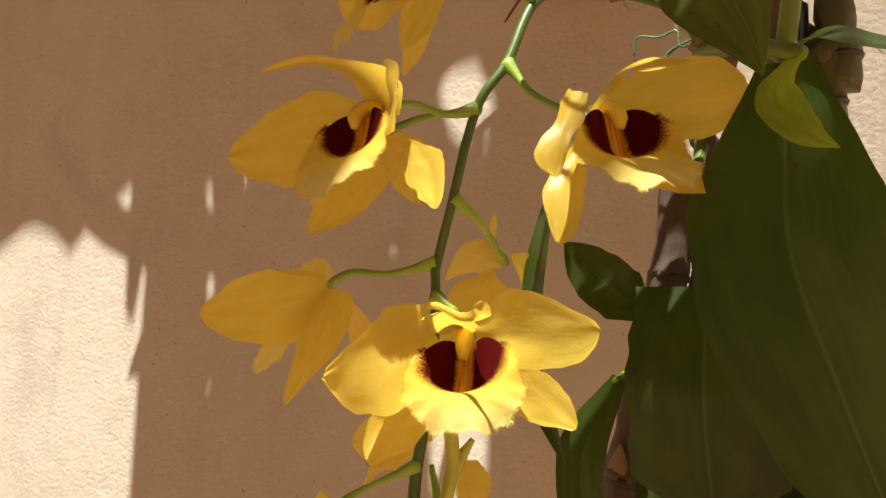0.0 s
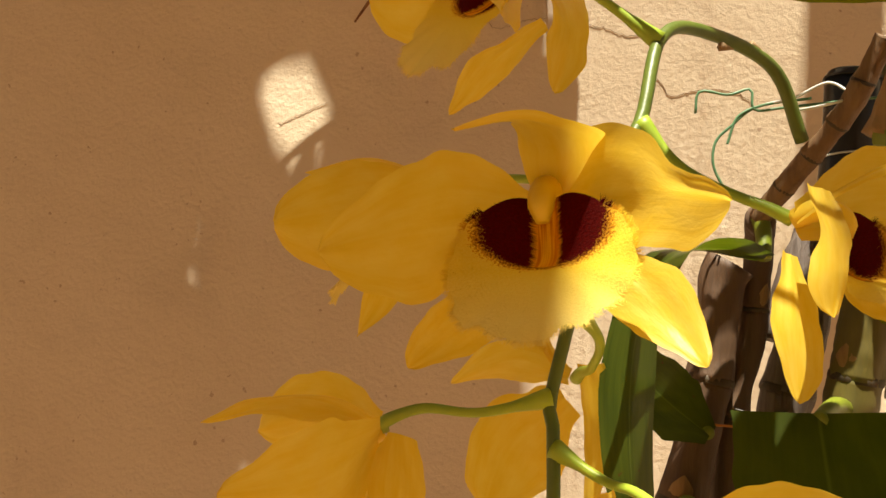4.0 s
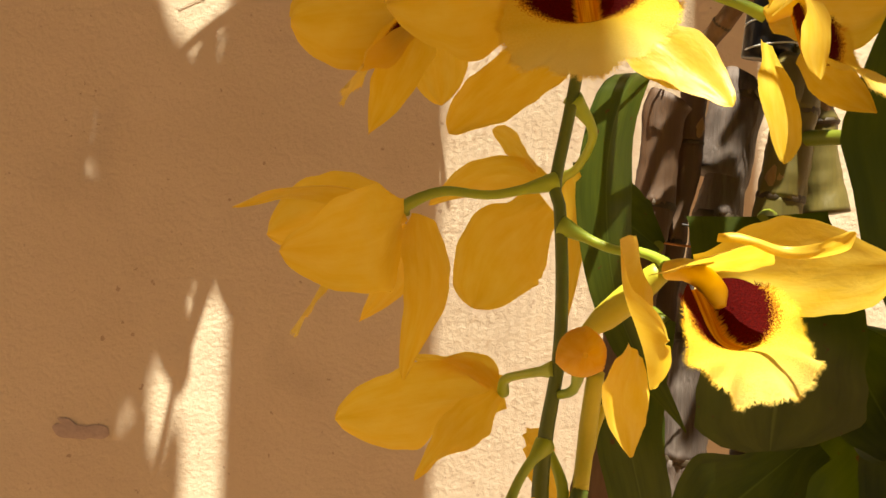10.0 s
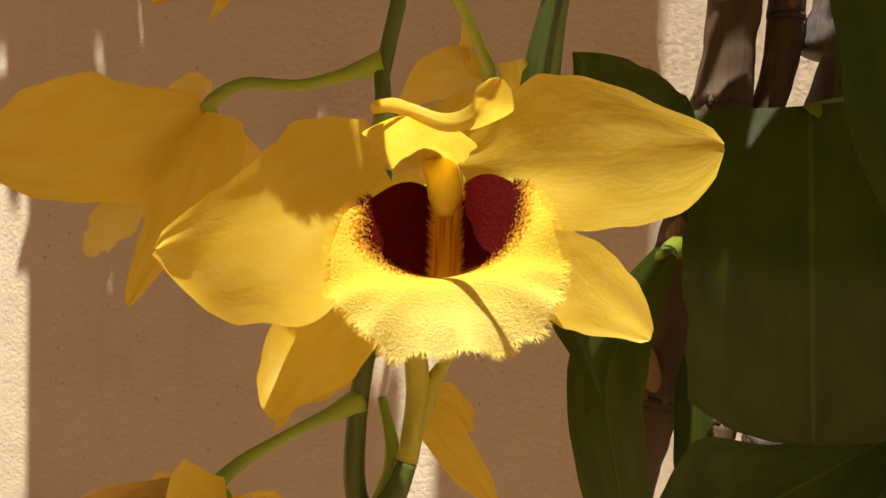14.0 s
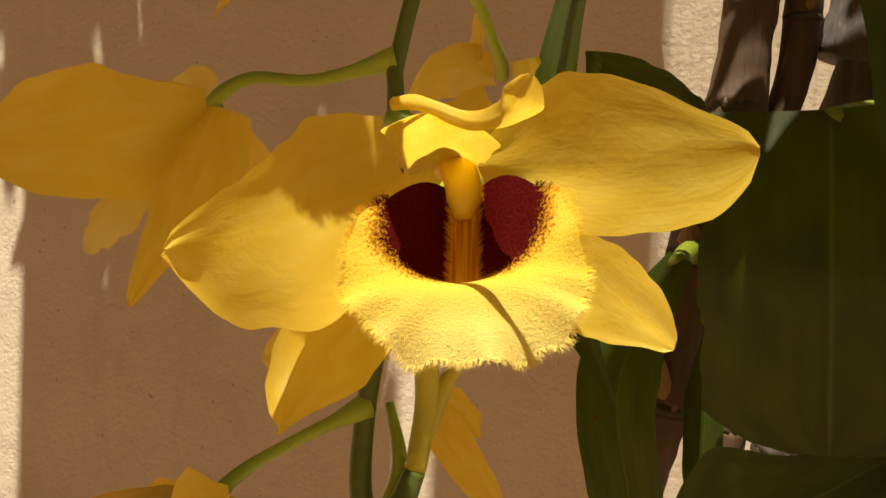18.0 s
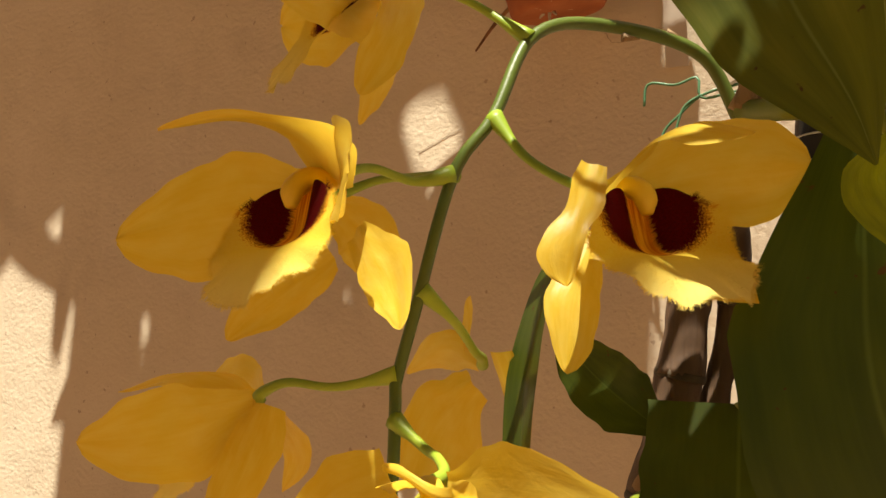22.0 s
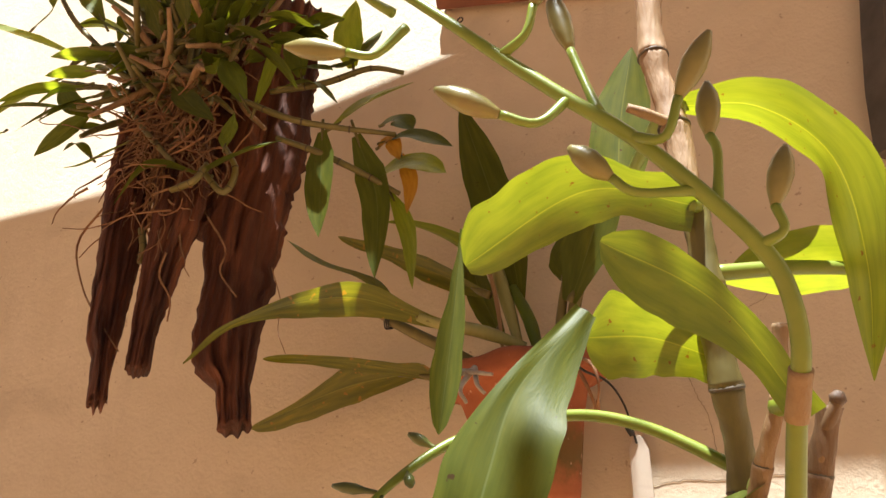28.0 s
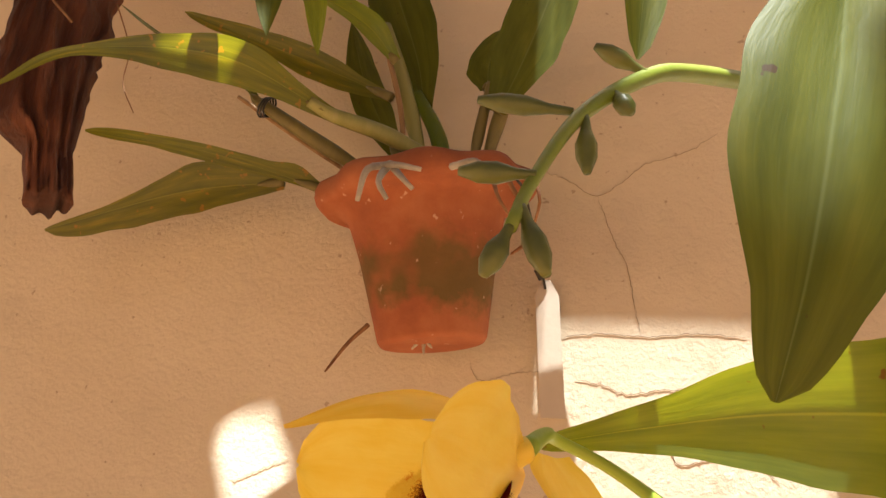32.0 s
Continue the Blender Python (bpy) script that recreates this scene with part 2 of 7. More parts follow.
LEAF_DULL = sheet_mat("leaf_dull_green", [(0.3, (0.052, 0.068, 0.007)), (0.55, (0.085, 0.102, 0.012)), (0.75, (0.125, 0.132, 0.020))], (2.4, 2.1, 0.35), 0.28, 0.50, 26, 0.10, 0.12, (260.0, 0.72, (0.05, 0.03, 0.01)), spec=0.26, rib=(0.13, 0.16, 0.06))
LEAF_POT = sheet_mat("strap_leaf_mottled", [(0.3, (0.040, 0.052, 0.008)), (0.55, (0.085, 0.095, 0.013)), (0.75, (0.16, 0.15, 0.02))], (5.0, 4.0, 0.4), 0.40, 0.30, 40, 0.15, 0.15, (150.0, 0.66, (0.16, 0.10, 0.02)), spec=0.6, rib=(0.16, 0.19, 0.05))
LEAF_YOUNG = sheet_mat("leaf_light_green", [(0.3, (0.09, 0.135, 0.02)), (0.7, (0.15, 0.20, 0.03))], (4.0, 3.2, 0.5), 0.45, 0.38, 60, 0.3, 0.2)
LEAF_DRY = sheet_mat("leaf_yellowing", [(0.3, (0.45, 0.20, 0.02)), (0.7, (0.6, 0.36, 0.04))], (1.2, 1.0, 0.6), 0.4, 0.5, 50, 0.4)
CANE = surface("cane_papery", [(0.28, (0.12, 0.055, 0.024)), (0.45, (0.28, 0.16, 0.07)), (0.72, (0.48, 0.33, 0.17))], 26, 0.62, (0.9, 0.0016, 110), (3, 3, 0.5), fine=(0.30, 0.18, 0.08))
CANE_DRY = surface("cane_dry_brown", [(0.25, (0.09, 0.045, 0.02)), (0.5, (0.22, 0.12, 0.055)), (0.8, (0.42, 0.28, 0.14))], 14, 0.6, (0.8, 0.0014, 90), (4, 4, 0.25), fine=(0.10, 0.055, 0.025))
CANE_DARK = surface("cane_dark", [(0.25, (0.07, 0.036, 0.020)), (0.6, (0.20, 0.115, 0.062)), (0.85, (0.36, 0.23, 0.125))], 14, 0.6, (0.6, 0.0014, 90), (3, 3, 0.25), fine=(0.05, 0.03, 0.02))
CANE_GREY = surface("cane_grey", [(0.25, (0.07, 0.052, 0.044)), (0.6, (0.22, 0.175, 0.15)), (0.85, (0.40, 0.34, 0.30))], 16, 0.65, (0.8, 0.002, 80), (6, 6, 0.25), fine=(0.07, 0.05, 0.04))
CANE_GREEN = surface("cane_olive", [(0.3, (0.12, 0.105, 0.018)), (0.7, (0.23, 0.185, 0.040))], 18, 0.5, (0.4, 0.001, 90), (3, 3, 0.3), fine=(0.10, 0.08, 0.03))
PSEUDOBULB = surface("pseudobulb_sheathed", [(0.3, (0.16, 0.19, 0.03)), (0.55, (0.27, 0.28, 0.07)), (0.8, (0.42, 0.36, 0.17))], 20, 0.5, (0.4, 0.001, 90), (4, 4, 0.3), fine=(0.30, 0.26, 0.10))
RING = surface("node_ring", [(0.3, (0.03, 0.02, 0.012)), (0.7, (0.10, 0.07, 0.035))], 80, 0.6)
BUD = surface("bud_olive", [(0.3, (0.15, 0.125, 0.032)), (0.6, (0.24, 0.20, 0.055)), (0.8, (0.22, 0.12, 0.06))], 45, 0.4, (0.2, 0.0005, 300))
BUD_GREEN = surface("bud_green", [(0.3, (0.06, 0.075, 0.014)), (0.7, (0.15, 0.155, 0.03))], 60, 0.42, (0.2, 0.0005, 300))
BARK = surface("weathered_driftwood", [(0.28, (0.024, 0.006, 0.002)), (0.48, (0.12, 0.032, 0.010)), (0.72, (0.34, 0.105, 0.036))], 10, 0.85, (1.0, 0.008, 26), (5, 5, 0.4), fine=(0.07, 0.025, 0.013), distort=0.6)
ROOT = surface("aerial_root", [(0.3, (0.15, 0.062, 0.024)), (0.7, (0.36, 0.19, 0.08))], 60, 0.8)
ROOT_PALE = surface("velamen_root", [(0.3, (0.27, 0.23, 0.18)), (0.7, (0.52, 0.46, 0.38))], 60, 0.8)


def mossy_clay():
    """Terracotta with a ragged band of algae and lime specks; the band runs round the pot a third of the way up."""
    m, n, l = nodes_of("mossy_terracotta")
    p = n["Principled BSDF"]
    a = noise_of(n, l, 26, 5, 0.6)
    g = noise_of(n, l, 190, 5, 0.65)
    col = ramp(n, l, a, [(0.25, (0.22, 0.060, 0.020)), (0.50, (0.32, 0.092, 0.030)), (0.8, (0.42, 0.150, 0.058))])
    tc = n.new("ShaderNodeTexCoord")
    sp = n.new("ShaderNodeSeparateXYZ")
    l.new(tc.outputs["Object"], sp.inputs[0])
    edge = sums(n, l, "ADD", sp.outputs[2], sums(n, l, "MULTIPLY", sums(n, l, "SUBTRACT", noise_of(n, l, 40, 4, 0.6), 0.5), 0.05))
    band = ramp(n, l, sums(n, l, "MULTIPLY", edge, 10.0), [(0.16, (0, 0, 0)), (0.28, (0.9, 0.9, 0.9)), (0.50, (0.8, 0.8, 0.8)), (0.66, (0, 0, 0))])
    patch = ramp(n, l, noise_of(n, l, 18, 3, 0.5), [(0.33, (0, 0, 0)), (0.46, (1, 1, 1))])
    col = mixed(n, l, sums(n, l, "MULTIPLY", sums(n, l, "MULTIPLY", band, patch), 0.85), col, (0.072, 0.070, 0.010))
    col = mixed(n, l, ramp(n, l, noise_of(n, l, 150, 2, 0.5), [(0.70, (0, 0, 0)), (0.74, (0.6, 0.6, 0.6))]), col, (0.62, 0.40, 0.26))
    l.new(col, p.inputs["Base Color"])
    p.inputs["Roughness"].default_value = 0.85
    bumped(n, l, p, g, 0.4, 0.0014)
    return m


CLAY_MOSSY = mossy_clay()
WOOD = surface("stained_wood", [(0.3, (0.14, 0.045, 0.02)), (0.7, (0.26, 0.09, 0.04))], 12, 0.55, (0.4, 0.001, 60), (0.4, 4, 4))
POST = surface("dark_post", [(0.3, (0.05, 0.045, 0.04)), (0.7, (0.12, 0.105, 0.09))], 20, 0.8, (0.5, 0.002, 90))
BLACK = surface("black_plastic", [(0.3, (0.010, 0.010, 0.011)), (0.7, (0.018, 0.018, 0.02))], 30, 0.28)
WIRE_GREEN = surface("green_tie_wire", [(0.3, (0.06, 0.17, 0.08)), (0.7, (0.13, 0.28, 0.15))], 60, 0.4)
WIRE_WHITE = surface("white_tie_wire", [(0.3, (0.55, 0.58, 0.55)), (0.7, (0.7, 0.72, 0.7))], 60, 0.4)
WIRE_COPPER = surface("copper_wire", [(0.3, (0.52, 0.17, 0.03)), (0.7, (0.66, 0.26, 0.05))], 60, 0.35, metal=0.4)
WIRE_DARK = surface("dark_wire", [(0.3, (0.015, 0.014, 0.013)), (0.7, (0.03, 0.028, 0.025))], 60, 0.5)
TAG = surface("label_plastic", [(0.3, (0.52, 0.45, 0.36)), (0.7, (0.62, 0.54, 0.44))], 25, 0.5)
STUCCO = stucco_mat()
SCAR = surface("bare_plaster", [(0.3, (0.42, 0.33, 0.29)), (0.7, (0.56, 0.45, 0.40))], 120, 0.9, (0.6, 0.001, 300))
GROUND = surface("terracotta_paving", [(0.3, (0.18, 0.094, 0.038)), (0.7, (0.27, 0.146, 0.063))], 4, 0.9, (0.4, 0.004, 60))


# ---------------------------------------------------------------- builders
def thing(name, at, label, category, group="", kind=""):
    ob = new(name)
    ob.empty_display_size = 0.01
    ob.location = at
    bpy.context.view_layer.update()
    return tagged(ob, label, category, group, kind)


def mesh_ob(name, bm, material, smooth=True):
    me = bpy.data.meshes.new(name)
    bm.to_mesh(me)
    bm.free()
    me.materials.append(material)
    if smooth:
        me.shade_smooth()
    return new(name, me)


def part(name, bm, material, parent, label="", smooth=True):
    """Links a bmesh, given in world coordinates, as one mesh under a thing or part."""
    ob = mesh_ob(name, bm, material, smooth)
    at = Vector((0, 0, 0))
    up = parent
    while up is not None:
        at += up.location
        up = up.parent
    ob.data.transform(Matrix.Translation(-at))
    ob.parent = parent
    if label:
        tagged(ob, label)
    return ob


def spline(pts, n):
    """n + 1 points along a smooth curve through pts, evenly spaced by length."""
    p = [Vector(q) for q in pts]
    if len(p) == 2:
        return [p[0].lerp(p[1], i / n) for i in range(n + 1)]
    e = [p[0] * 2 - p[1]] + p + [p[-1] * 2 - p[-2]]
    fine = []
    for i in range(1, len(e) - 2):
        for k in range(16):
            t = k / 16
            a, b, c, d = e[i - 1], e[i], e[i + 1], e[i + 2]
            fine.append(0.5 * ((2 * b) + (c - a) * t + (2 * a - 5 * b + 4 * c - d) * t * t + (3 * b - a - 3 * c + d) * t ** 3))
    fine.append(p[-1])
    run = [0.0]
    for a, b in zip(fine, fine[1:]):
        run.append(run[-1] + (b - a).length)
    out, j = [], 0
    for i in range(n + 1):
        s = run[-1] * i / n
        while j < len(run) - 2 and run[j + 1] < s:
            j += 1
        k = (s - run[j]) / max(run[j + 1] - run[j], 1e-9)
        out.append(fine[j].lerp(fine[j + 1], min(max(k, 0), 1)))
    return out


def profile(kind, s, right=False):
    """Half-width along a blade, 0 to 1; kind may be a pair of lists, left and right, at even stations."""
    if isinstance(kind, tuple):
        w = kind[1 if right else 0]
        x = s * (len(w) - 1)
        j = min(int(x), len(w) - 2)
        k = x - j
        a, b, c, d = w[max(j - 1, 0)], w[j], w[j + 1], w[min(j + 2, len(w) - 1)]
        v = 0.5 * (2 * b + (c - a) * k + (2 * a - 5 * b + 4 * c - d) * k * k + (3 * b - a - 3 * c + d) * k ** 3)
        if s > 1 - 1 / (len(w) - 1):
            v = w[-1] * 0.3 + (w[-2] - w[-1] * 0.3) * max(0.0, (1 - s) * (len(w) - 1)) ** 0.55
        return max(0.01, v)
    if kind == "petal":
        return max(0.03, 0.34 + 0.66 * math.sin(math.pi / 2 * min(1, s / 0.55)) ** 1.2 if s < 0.58 else (1 - ((s - 0.58) / 0.42) ** 2.0) ** 0.72 if s < 0.999 else 0.03)
    if kind == "sepal":
        return max(0.02, (0.45 + 0.55 * min(1, s * 3)) * (1 - max(0, (s - 0.35) / 0.65) ** 2.1))
    return max(0.015, min(1, 0.30 + s * 2.4) * (1 - max(0, (s - 0.45) / 0.55) ** 2.2))  # leaf


def blade_bm(pts, width, face, kind="leaf", cup=0.0, fold=0.0, ripple=0.0, n=18, m=8, waves=5, seed=0, twist=0.0, sweep=0.0, soft=0.0):
    """A petal or leaf along a curve. face: the way its upper side looks. cup, fold: how far its edges stand up from its middle, by half-width."""
    bm = bmesh.new()
    uvl = bm.loops.layers.uv.new("UVMap")
    line = spline(pts, n)
    rng = random.Random(seed)
    ph, ph2 = rng.random() * 6, rng.random() * 6
    faces = [Vector(f).normalized() for f in face] if isinstance(face[0], (tuple, list, Vector)) else [Vector(face).normalized()] * 2
    rows, prev = [], None
    for i, c in enumerate(line):
        s = i / n
        tan = (line[min(i + 1, n)] - line[max(i - 1, 0)]).normalized()
        fx = s * (len(faces) - 1)
        fj = min(int(fx), len(faces) - 2)
        side = tan.cross(faces[fj].lerp(faces[fj + 1], fx - fj).normalized())
        if side.length < 0.15 and prev:
            side = prev.copy()
        side.normalize()
        if prev:
            if side.dot(prev) < 0:
                side = -side
            side = (side * 0.6 + prev * 0.4).normalized()
        prev = side
        nor = side.cross(tan).normalized()
        if twist:
            q = Matrix.Rotation(twist * s, 3, tan)
            side, nor = q @ side, q @ nor
        hs = [width / 2 * profile(kind, s, side_) * (1 + 0.02 * math.sin(s * 23 + ph) + 0.015 * math.sin(s * 41 + ph2)) for side_ in (False, True)]
        row = []
        for k in range(m + 1):
            u = 2 * k / m - 1
            lift = cup * u * u + fold * abs(u)
            lift += ripple * abs(u) ** 1.5 * math.sin(waves * math.pi * s + (ph if u > 0 else ph2)) * min(1, s * 4)
            h = hs[1] if u > 0 else hs[0]
            dip = soft * width * noise.noise(Vector((u * 1.3 + ph, s * 2.6, ph2)))
            row.append(bm.verts.new(c + side * (u * h) + nor * (lift * h + dip) + tan * (sweep * u * u * h * s * s)))
        rows.append(row)
    for i in range(n):
        for k in range(m):
            f = bm.faces.new((rows[i][k], rows[i][k + 1], rows[i + 1][k + 1], rows[i + 1][k]))
            for lp, (a, b) in zip(f.loops, ((k, i), (k + 1, i), (k + 1, i + 1), (k, i + 1))):
                lp[uvl].uv = (a / m, b / n)
    return bm


def tube_bm(pts, radii, n=14, sides=8, ends=True):
    """A round stem through pts; radii: one value, or several along its length."""
    bm = bmesh.new()
    line = spline(pts, n)
    r = list(radii) if isinstance(radii, (list, tuple)) else [radii, radii]
    rings, ref = [], None
    for i, c in enumerate(line):
        tan = (line[min(i + 1, n)] - line[max(i - 1, 0)]).normalized()
        if ref is None:
            ref = Vector((1, 0, 0)) if abs(tan.x) < 0.8 else Vector((0, 1, 0))
        a = (ref - tan * ref.dot(tan)).normalized()
        ref = a
        b = tan.cross(a)
        x = i / n * (len(r) - 1)
        j = min(int(x), len(r) - 2)
        rad = r[j] + (r[j + 1] - r[j]) * (x - j)
        rings.append([bm.verts.new(c + (a * math.cos(t) + b * math.sin(t)) * rad) for t in (2 * math.pi * k / sides for k in range(sides))])
    for p, q in zip(rings, rings[1:]):
        for k in range(sides):
            bm.faces.new((p[k], p[(k + 1) % sides], q[(k + 1) % sides], q[k]))
    if ends:
        bm.faces.new(rings[0][::-1])
        bm.faces.new(rings[-1])
    return bm


def box_bm(lo, hi, bevel=0.0):
    bm = bmesh.new()
    bmesh.ops.create_cube(bm, size=1)
    for v in bm.verts:
        v.co = [lo[i] + (v.co[i] + 0.5) * (hi[i] - lo[i]) for i in range(3)]
    if bevel:
        bmesh.ops.bevel(bm, geom=bm.edges, offset=bevel, segments=2, affect="EDGES")
    return bm


def eased(a, b, x):
    k = min(1.0, max(0.0, (x - a) / (b - a)))
    return k * k * (3 - 2 * k)


def lip_bm(mid, low, throat, left, right, depth, seed=0):
    """A fringed lip: the middle of its throat, the middle of its lower margin, the upper end of its throat, its two side edges, and how far the sides stand forward.
    Across it X runs from -1 to 1, along it Y from -1 at the lower margin to 1 at the throat."""
    bm = bmesh.new()
    uvl = bm.loops.layers.uv.new("UVMap")
    M = Vector(mid)
    U, D, R = Vector(throat) - M, Vector(low) - M, (Vector(right) - Vector(left)) / 2
    axis = (D - U).normalized()
    rt = (R - axis * R.dot(axis)).normalized()
    wide = R.length
    fw = axis.cross(rt).normalized()
    rng = random.Random(seed)
    A, B = 72, 16

    def place(X, Y, th, b):
        u = (Y + math.sqrt(Y * Y + 0.03)) / 2
        z = 1.15 * X * X * (0.30 + 0.70 * eased(-0.6, 0.4, Y)) - 0.9 * math.exp(-(X / 0.24) ** 2) * eased(-0.25, 0.4, Y)
        z += 0.35 * math.exp(-((Y + 0.25) / 0.3) ** 2) * (1 - X * X)
        low_ = max(0.0, math.cos(th * 0.62))
        z += 0.24 * b ** 3 * math.sin(th * 6.3 + seed * 2) * low_ + 0.16 * b ** 4 * math.sin(th * 15 + seed) * low_
        z -= 1.9 * max(0.0, b - 0.70) ** 1.4 * low_
        return M + rt * (wide * X) + U * u + D * (u - Y) + fw * (depth * z)

    grid, uvs = [], []
    for i in range(A + 1):
        th = math.pi * (2 * i / A - 1)
        r = 1 + (0.05 * math.cos(th * 2) - 0.03 * math.cos(th * 3) + 0.028 * math.sin(th * 9 + seed) + 0.022 * math.sin(th * 21 + seed)) * max(0.0, math.cos(th * 0.6))
        ox, oy = math.sin(th) * r, -math.cos(th) * r
        if oy > 0:
            ox *= 1 - 0.28 * oy * oy
        grid.append([bm.verts.new(place(ox * j / B, oy * j / B, th, j / B)) for j in range(B + 1)])
        uvs.append([(0.5 + 0.5 * ox * j / B, 0.5 + 0.5 * oy * j / B) for j in range(B + 1)])
    for i in range(A):
        for j in range(B):
            q = ((i, j), (i + 1, j), (i + 1, j + 1), (i, j + 1))
            f = bm.faces.new([grid[a][b] for a, b in q])
            for lp, (a, b) in zip(f.loops, q):
                lp[uvl].uv = uvs[a][b]
    bmesh.ops.remove_doubles(bm, verts=[row[0] for row in grid], dist=1e-5)
    grid = [[Vector(v.co) if v.is_valid else Vector(mid) for v in row] for row in grid]
    fringe = bmesh.new()
    fuv = fringe.loops.layers.uv.new("UVMap")
    # woolly fringe: forked hairs along the margin, short down on the outer lip and round the throat
    for k in range(2600):
        inner = rng.random() < 0.42
        th = A * (0.5 + (rng.random() - 0.5) * (0.80 if inner else 0.74))
        i, t = int(th), th - int(th)
        b = rng.uniform(0.62, 1.0) * B if inner else B * 0.998
        j = min(int(b), B - 1)
        lo, hi = grid[i][j].lerp(grid[i + 1][j], t), grid[i][j + 1].lerp(grid[i + 1][j + 1], t)
        p = lo.lerp(hi, b - j)
        out, along = (hi - lo).normalized(), (grid[i + 1][j + 1] - grid[i][j + 1]).normalized()
        d = (out + along * rng.uniform(-0.8, 0.8) + fw * (rng.uniform(0.2, 1.2) if inner else rng.uniform(-0.4, 0.6))).normalized()
        ln = wide * (rng.uniform(0.012, 0.035) if inner else rng.uniform(0.03, 0.11))
        w = along * wide * 0.0042
        tip = p + d * ln
        tris = [(p - w, p + w, tip)]
        if not inner and rng.random() < 0.6:
            q = p + d * ln * 0.5
            tris.append((q - w * 0.7, q + w * 0.7, q + (d + along * rng.choice((-1, 1)) * 0.9).normalized() * ln * 0.45))
        for tri in tris:
            f = fringe.faces.new([fringe.verts.new(c) for c in tri])
            for lp in f.loops:
                lp[fuv].uv = uvs[i][j]
    return bm, fringe


def flower(label, heart, blades, lip=None, pedicel=None, seed=0, spur=None, group="flowers of the drooping spray"):
    """blades: (name, points from heart to tip, width, shape, cup, ripple, the way it faces)."""
    f = thing("orchid_flower", heart, label, "flower", group)
    for i, (name, pts, width, kind, cup, rip, fc) in enumerate(blades):
        part(name, blade_bm(pts, width, fc, kind, cup, -0.05, rip, 36, 16, 3.6, seed * 10 + i, soft=0.05), PETAL, f)
    if lip:
        sheet, hairs = lip_bm(*lip, seed=seed)
        lip_ = part("lip", sheet, LIP, f, "fringed yellow lip with two maroon blotches")
        part("fringe", hairs, LIP, lip_, "woolly pale yellow fringe")
        H, M, T = Vector(heart), Vector(lip[0]), Vector(lip[2])
        fw = (M - T).cross(Vector(lip[4]) - Vector(lip[3])).normalized()
        bow = [H, H.lerp(T, 0.6) + fw * 0.0006, T.lerp(M, 0.20) + fw * 0.0008, T.lerp(M, 0.46) + fw * 0.0006]
        part("column", tube_bm(bow, [0.0025, 0.0028, 0.0030, 0.0030, 0.0030, 0.0028, 0.0014], 18, 14), COLUMN, f)
    if pedicel:
        a = Vector(pedicel[0])
        pedicel = [min(STALK_LINE, key=lambda q: (q - a).length), *pedicel[1:]]
        part("pedicel", tube_bm(pedicel, [0.0030, 0.0015, 0.0013, 0.0013, 0.0015, 0.0020], 24, 10), PEDICEL, f)
    if spur:
        part("spur", tube_bm(spur, [0.0030, 0.0038, 0.0040, 0.0036, 0.0016], 16, 12), SPUR, f, "yellow-green spur")
    return f


# ---------------------------------------------------------------- setting
WALL_Y = 0.718
bm = box_bm((-6, WALL_Y, -0.02), (5, WALL_Y + 0.25, 3.4))
wall_north = mesh_ob("wall_north", bm, STUCCO, False)
tagged(wall_north, "peach painted stucco garden wall, cracked and weathered", "wall", kind="structure")
ground = mesh_ob("ground", box_bm((-40, -40, -0.1), (40, 40, 0.0)), GROUND, False)
tagged(ground, "worn terracotta coloured patio floor", "ground", kind="structure")
scar = bmesh.new()
ring_ = []
for k in range(40):
    a = 2 * math.pi * k / 40
    r = 0.55 + 0.45 * abs(math.cos(a)) ** 3 + 0.25 * noise.noise(Vector((math.cos(a) * 1.6, math.sin(a) * 1.6, 7.0))) + (0.5 if 1.9 < a < 2.5 else 0.0)
    ring_.append(scar.verts.new((-0.503 + 0.023 * r * math.cos(a), WALL_Y - 0.0008, 1.254 + 0.011 * r * math.sin(a))))
mid_ = scar.verts.new((-0.503, WALL_Y - 0.0016, 1.254))
for k in range(40):
    scar.faces.new((ring_[k], mid_, ring_[(k + 1) % 40]))
part("paint_flake", scar, SCAR, wall_north, "flaked patch of greyish plaster")
CRACK = surface("crack_grime", [(0.3, (0.26, 0.18, 0.11)), (0.7, (0.40, 0.29, 0.19))], 90, 0.9)
CRACK_LINES = [
    ([(-0.2308, 1.8418), (-0.2089, 1.8316), (-0.1874, 1.8184), (-0.1668, 1.8313), (-0.1502, 1.8457), (-0.1213, 1.8551), (-0.0964, 1.8719)], 0.0006),
    ([(-0.1866, 1.8184), (-0.1745, 1.7819), (-0.1643, 1.7595), (-0.1584, 1.7250), (-0.1538, 1.7063)], 0.0006),
    ([(-0.2128, 1.7042), (-0.1854, 1.7081), (-0.1507, 1.7068), (-0.1169, 1.7096), (-0.0840, 1.7075)], 0.0008),
    ([(-0.2001, 1.6739), (-0.1809, 1.6707), (-0.1639, 1.6648), (-0.1398, 1.6687), (-0.1144, 1.6676)], 0.0008),
    ([(-0.1492, 1.6395), (-0.1367, 1.6272), (-0.1290, 1.6185), (-0.1051, 1.6237), (-0.0813, 1.6206), (-0.0684, 1.6102)], 0.0009),
    ([(-0.2764, 1.6871), (-0.2670, 1.6708), (-0.2433, 1.6768), (-0.2256, 1.6788)], 0.0005),
    ([(-0.4402, 1.5904), (-0.4265, 1.5969), (-0.4128, 1.6033), (-0.3991, 1.6089)], 0.0004)]
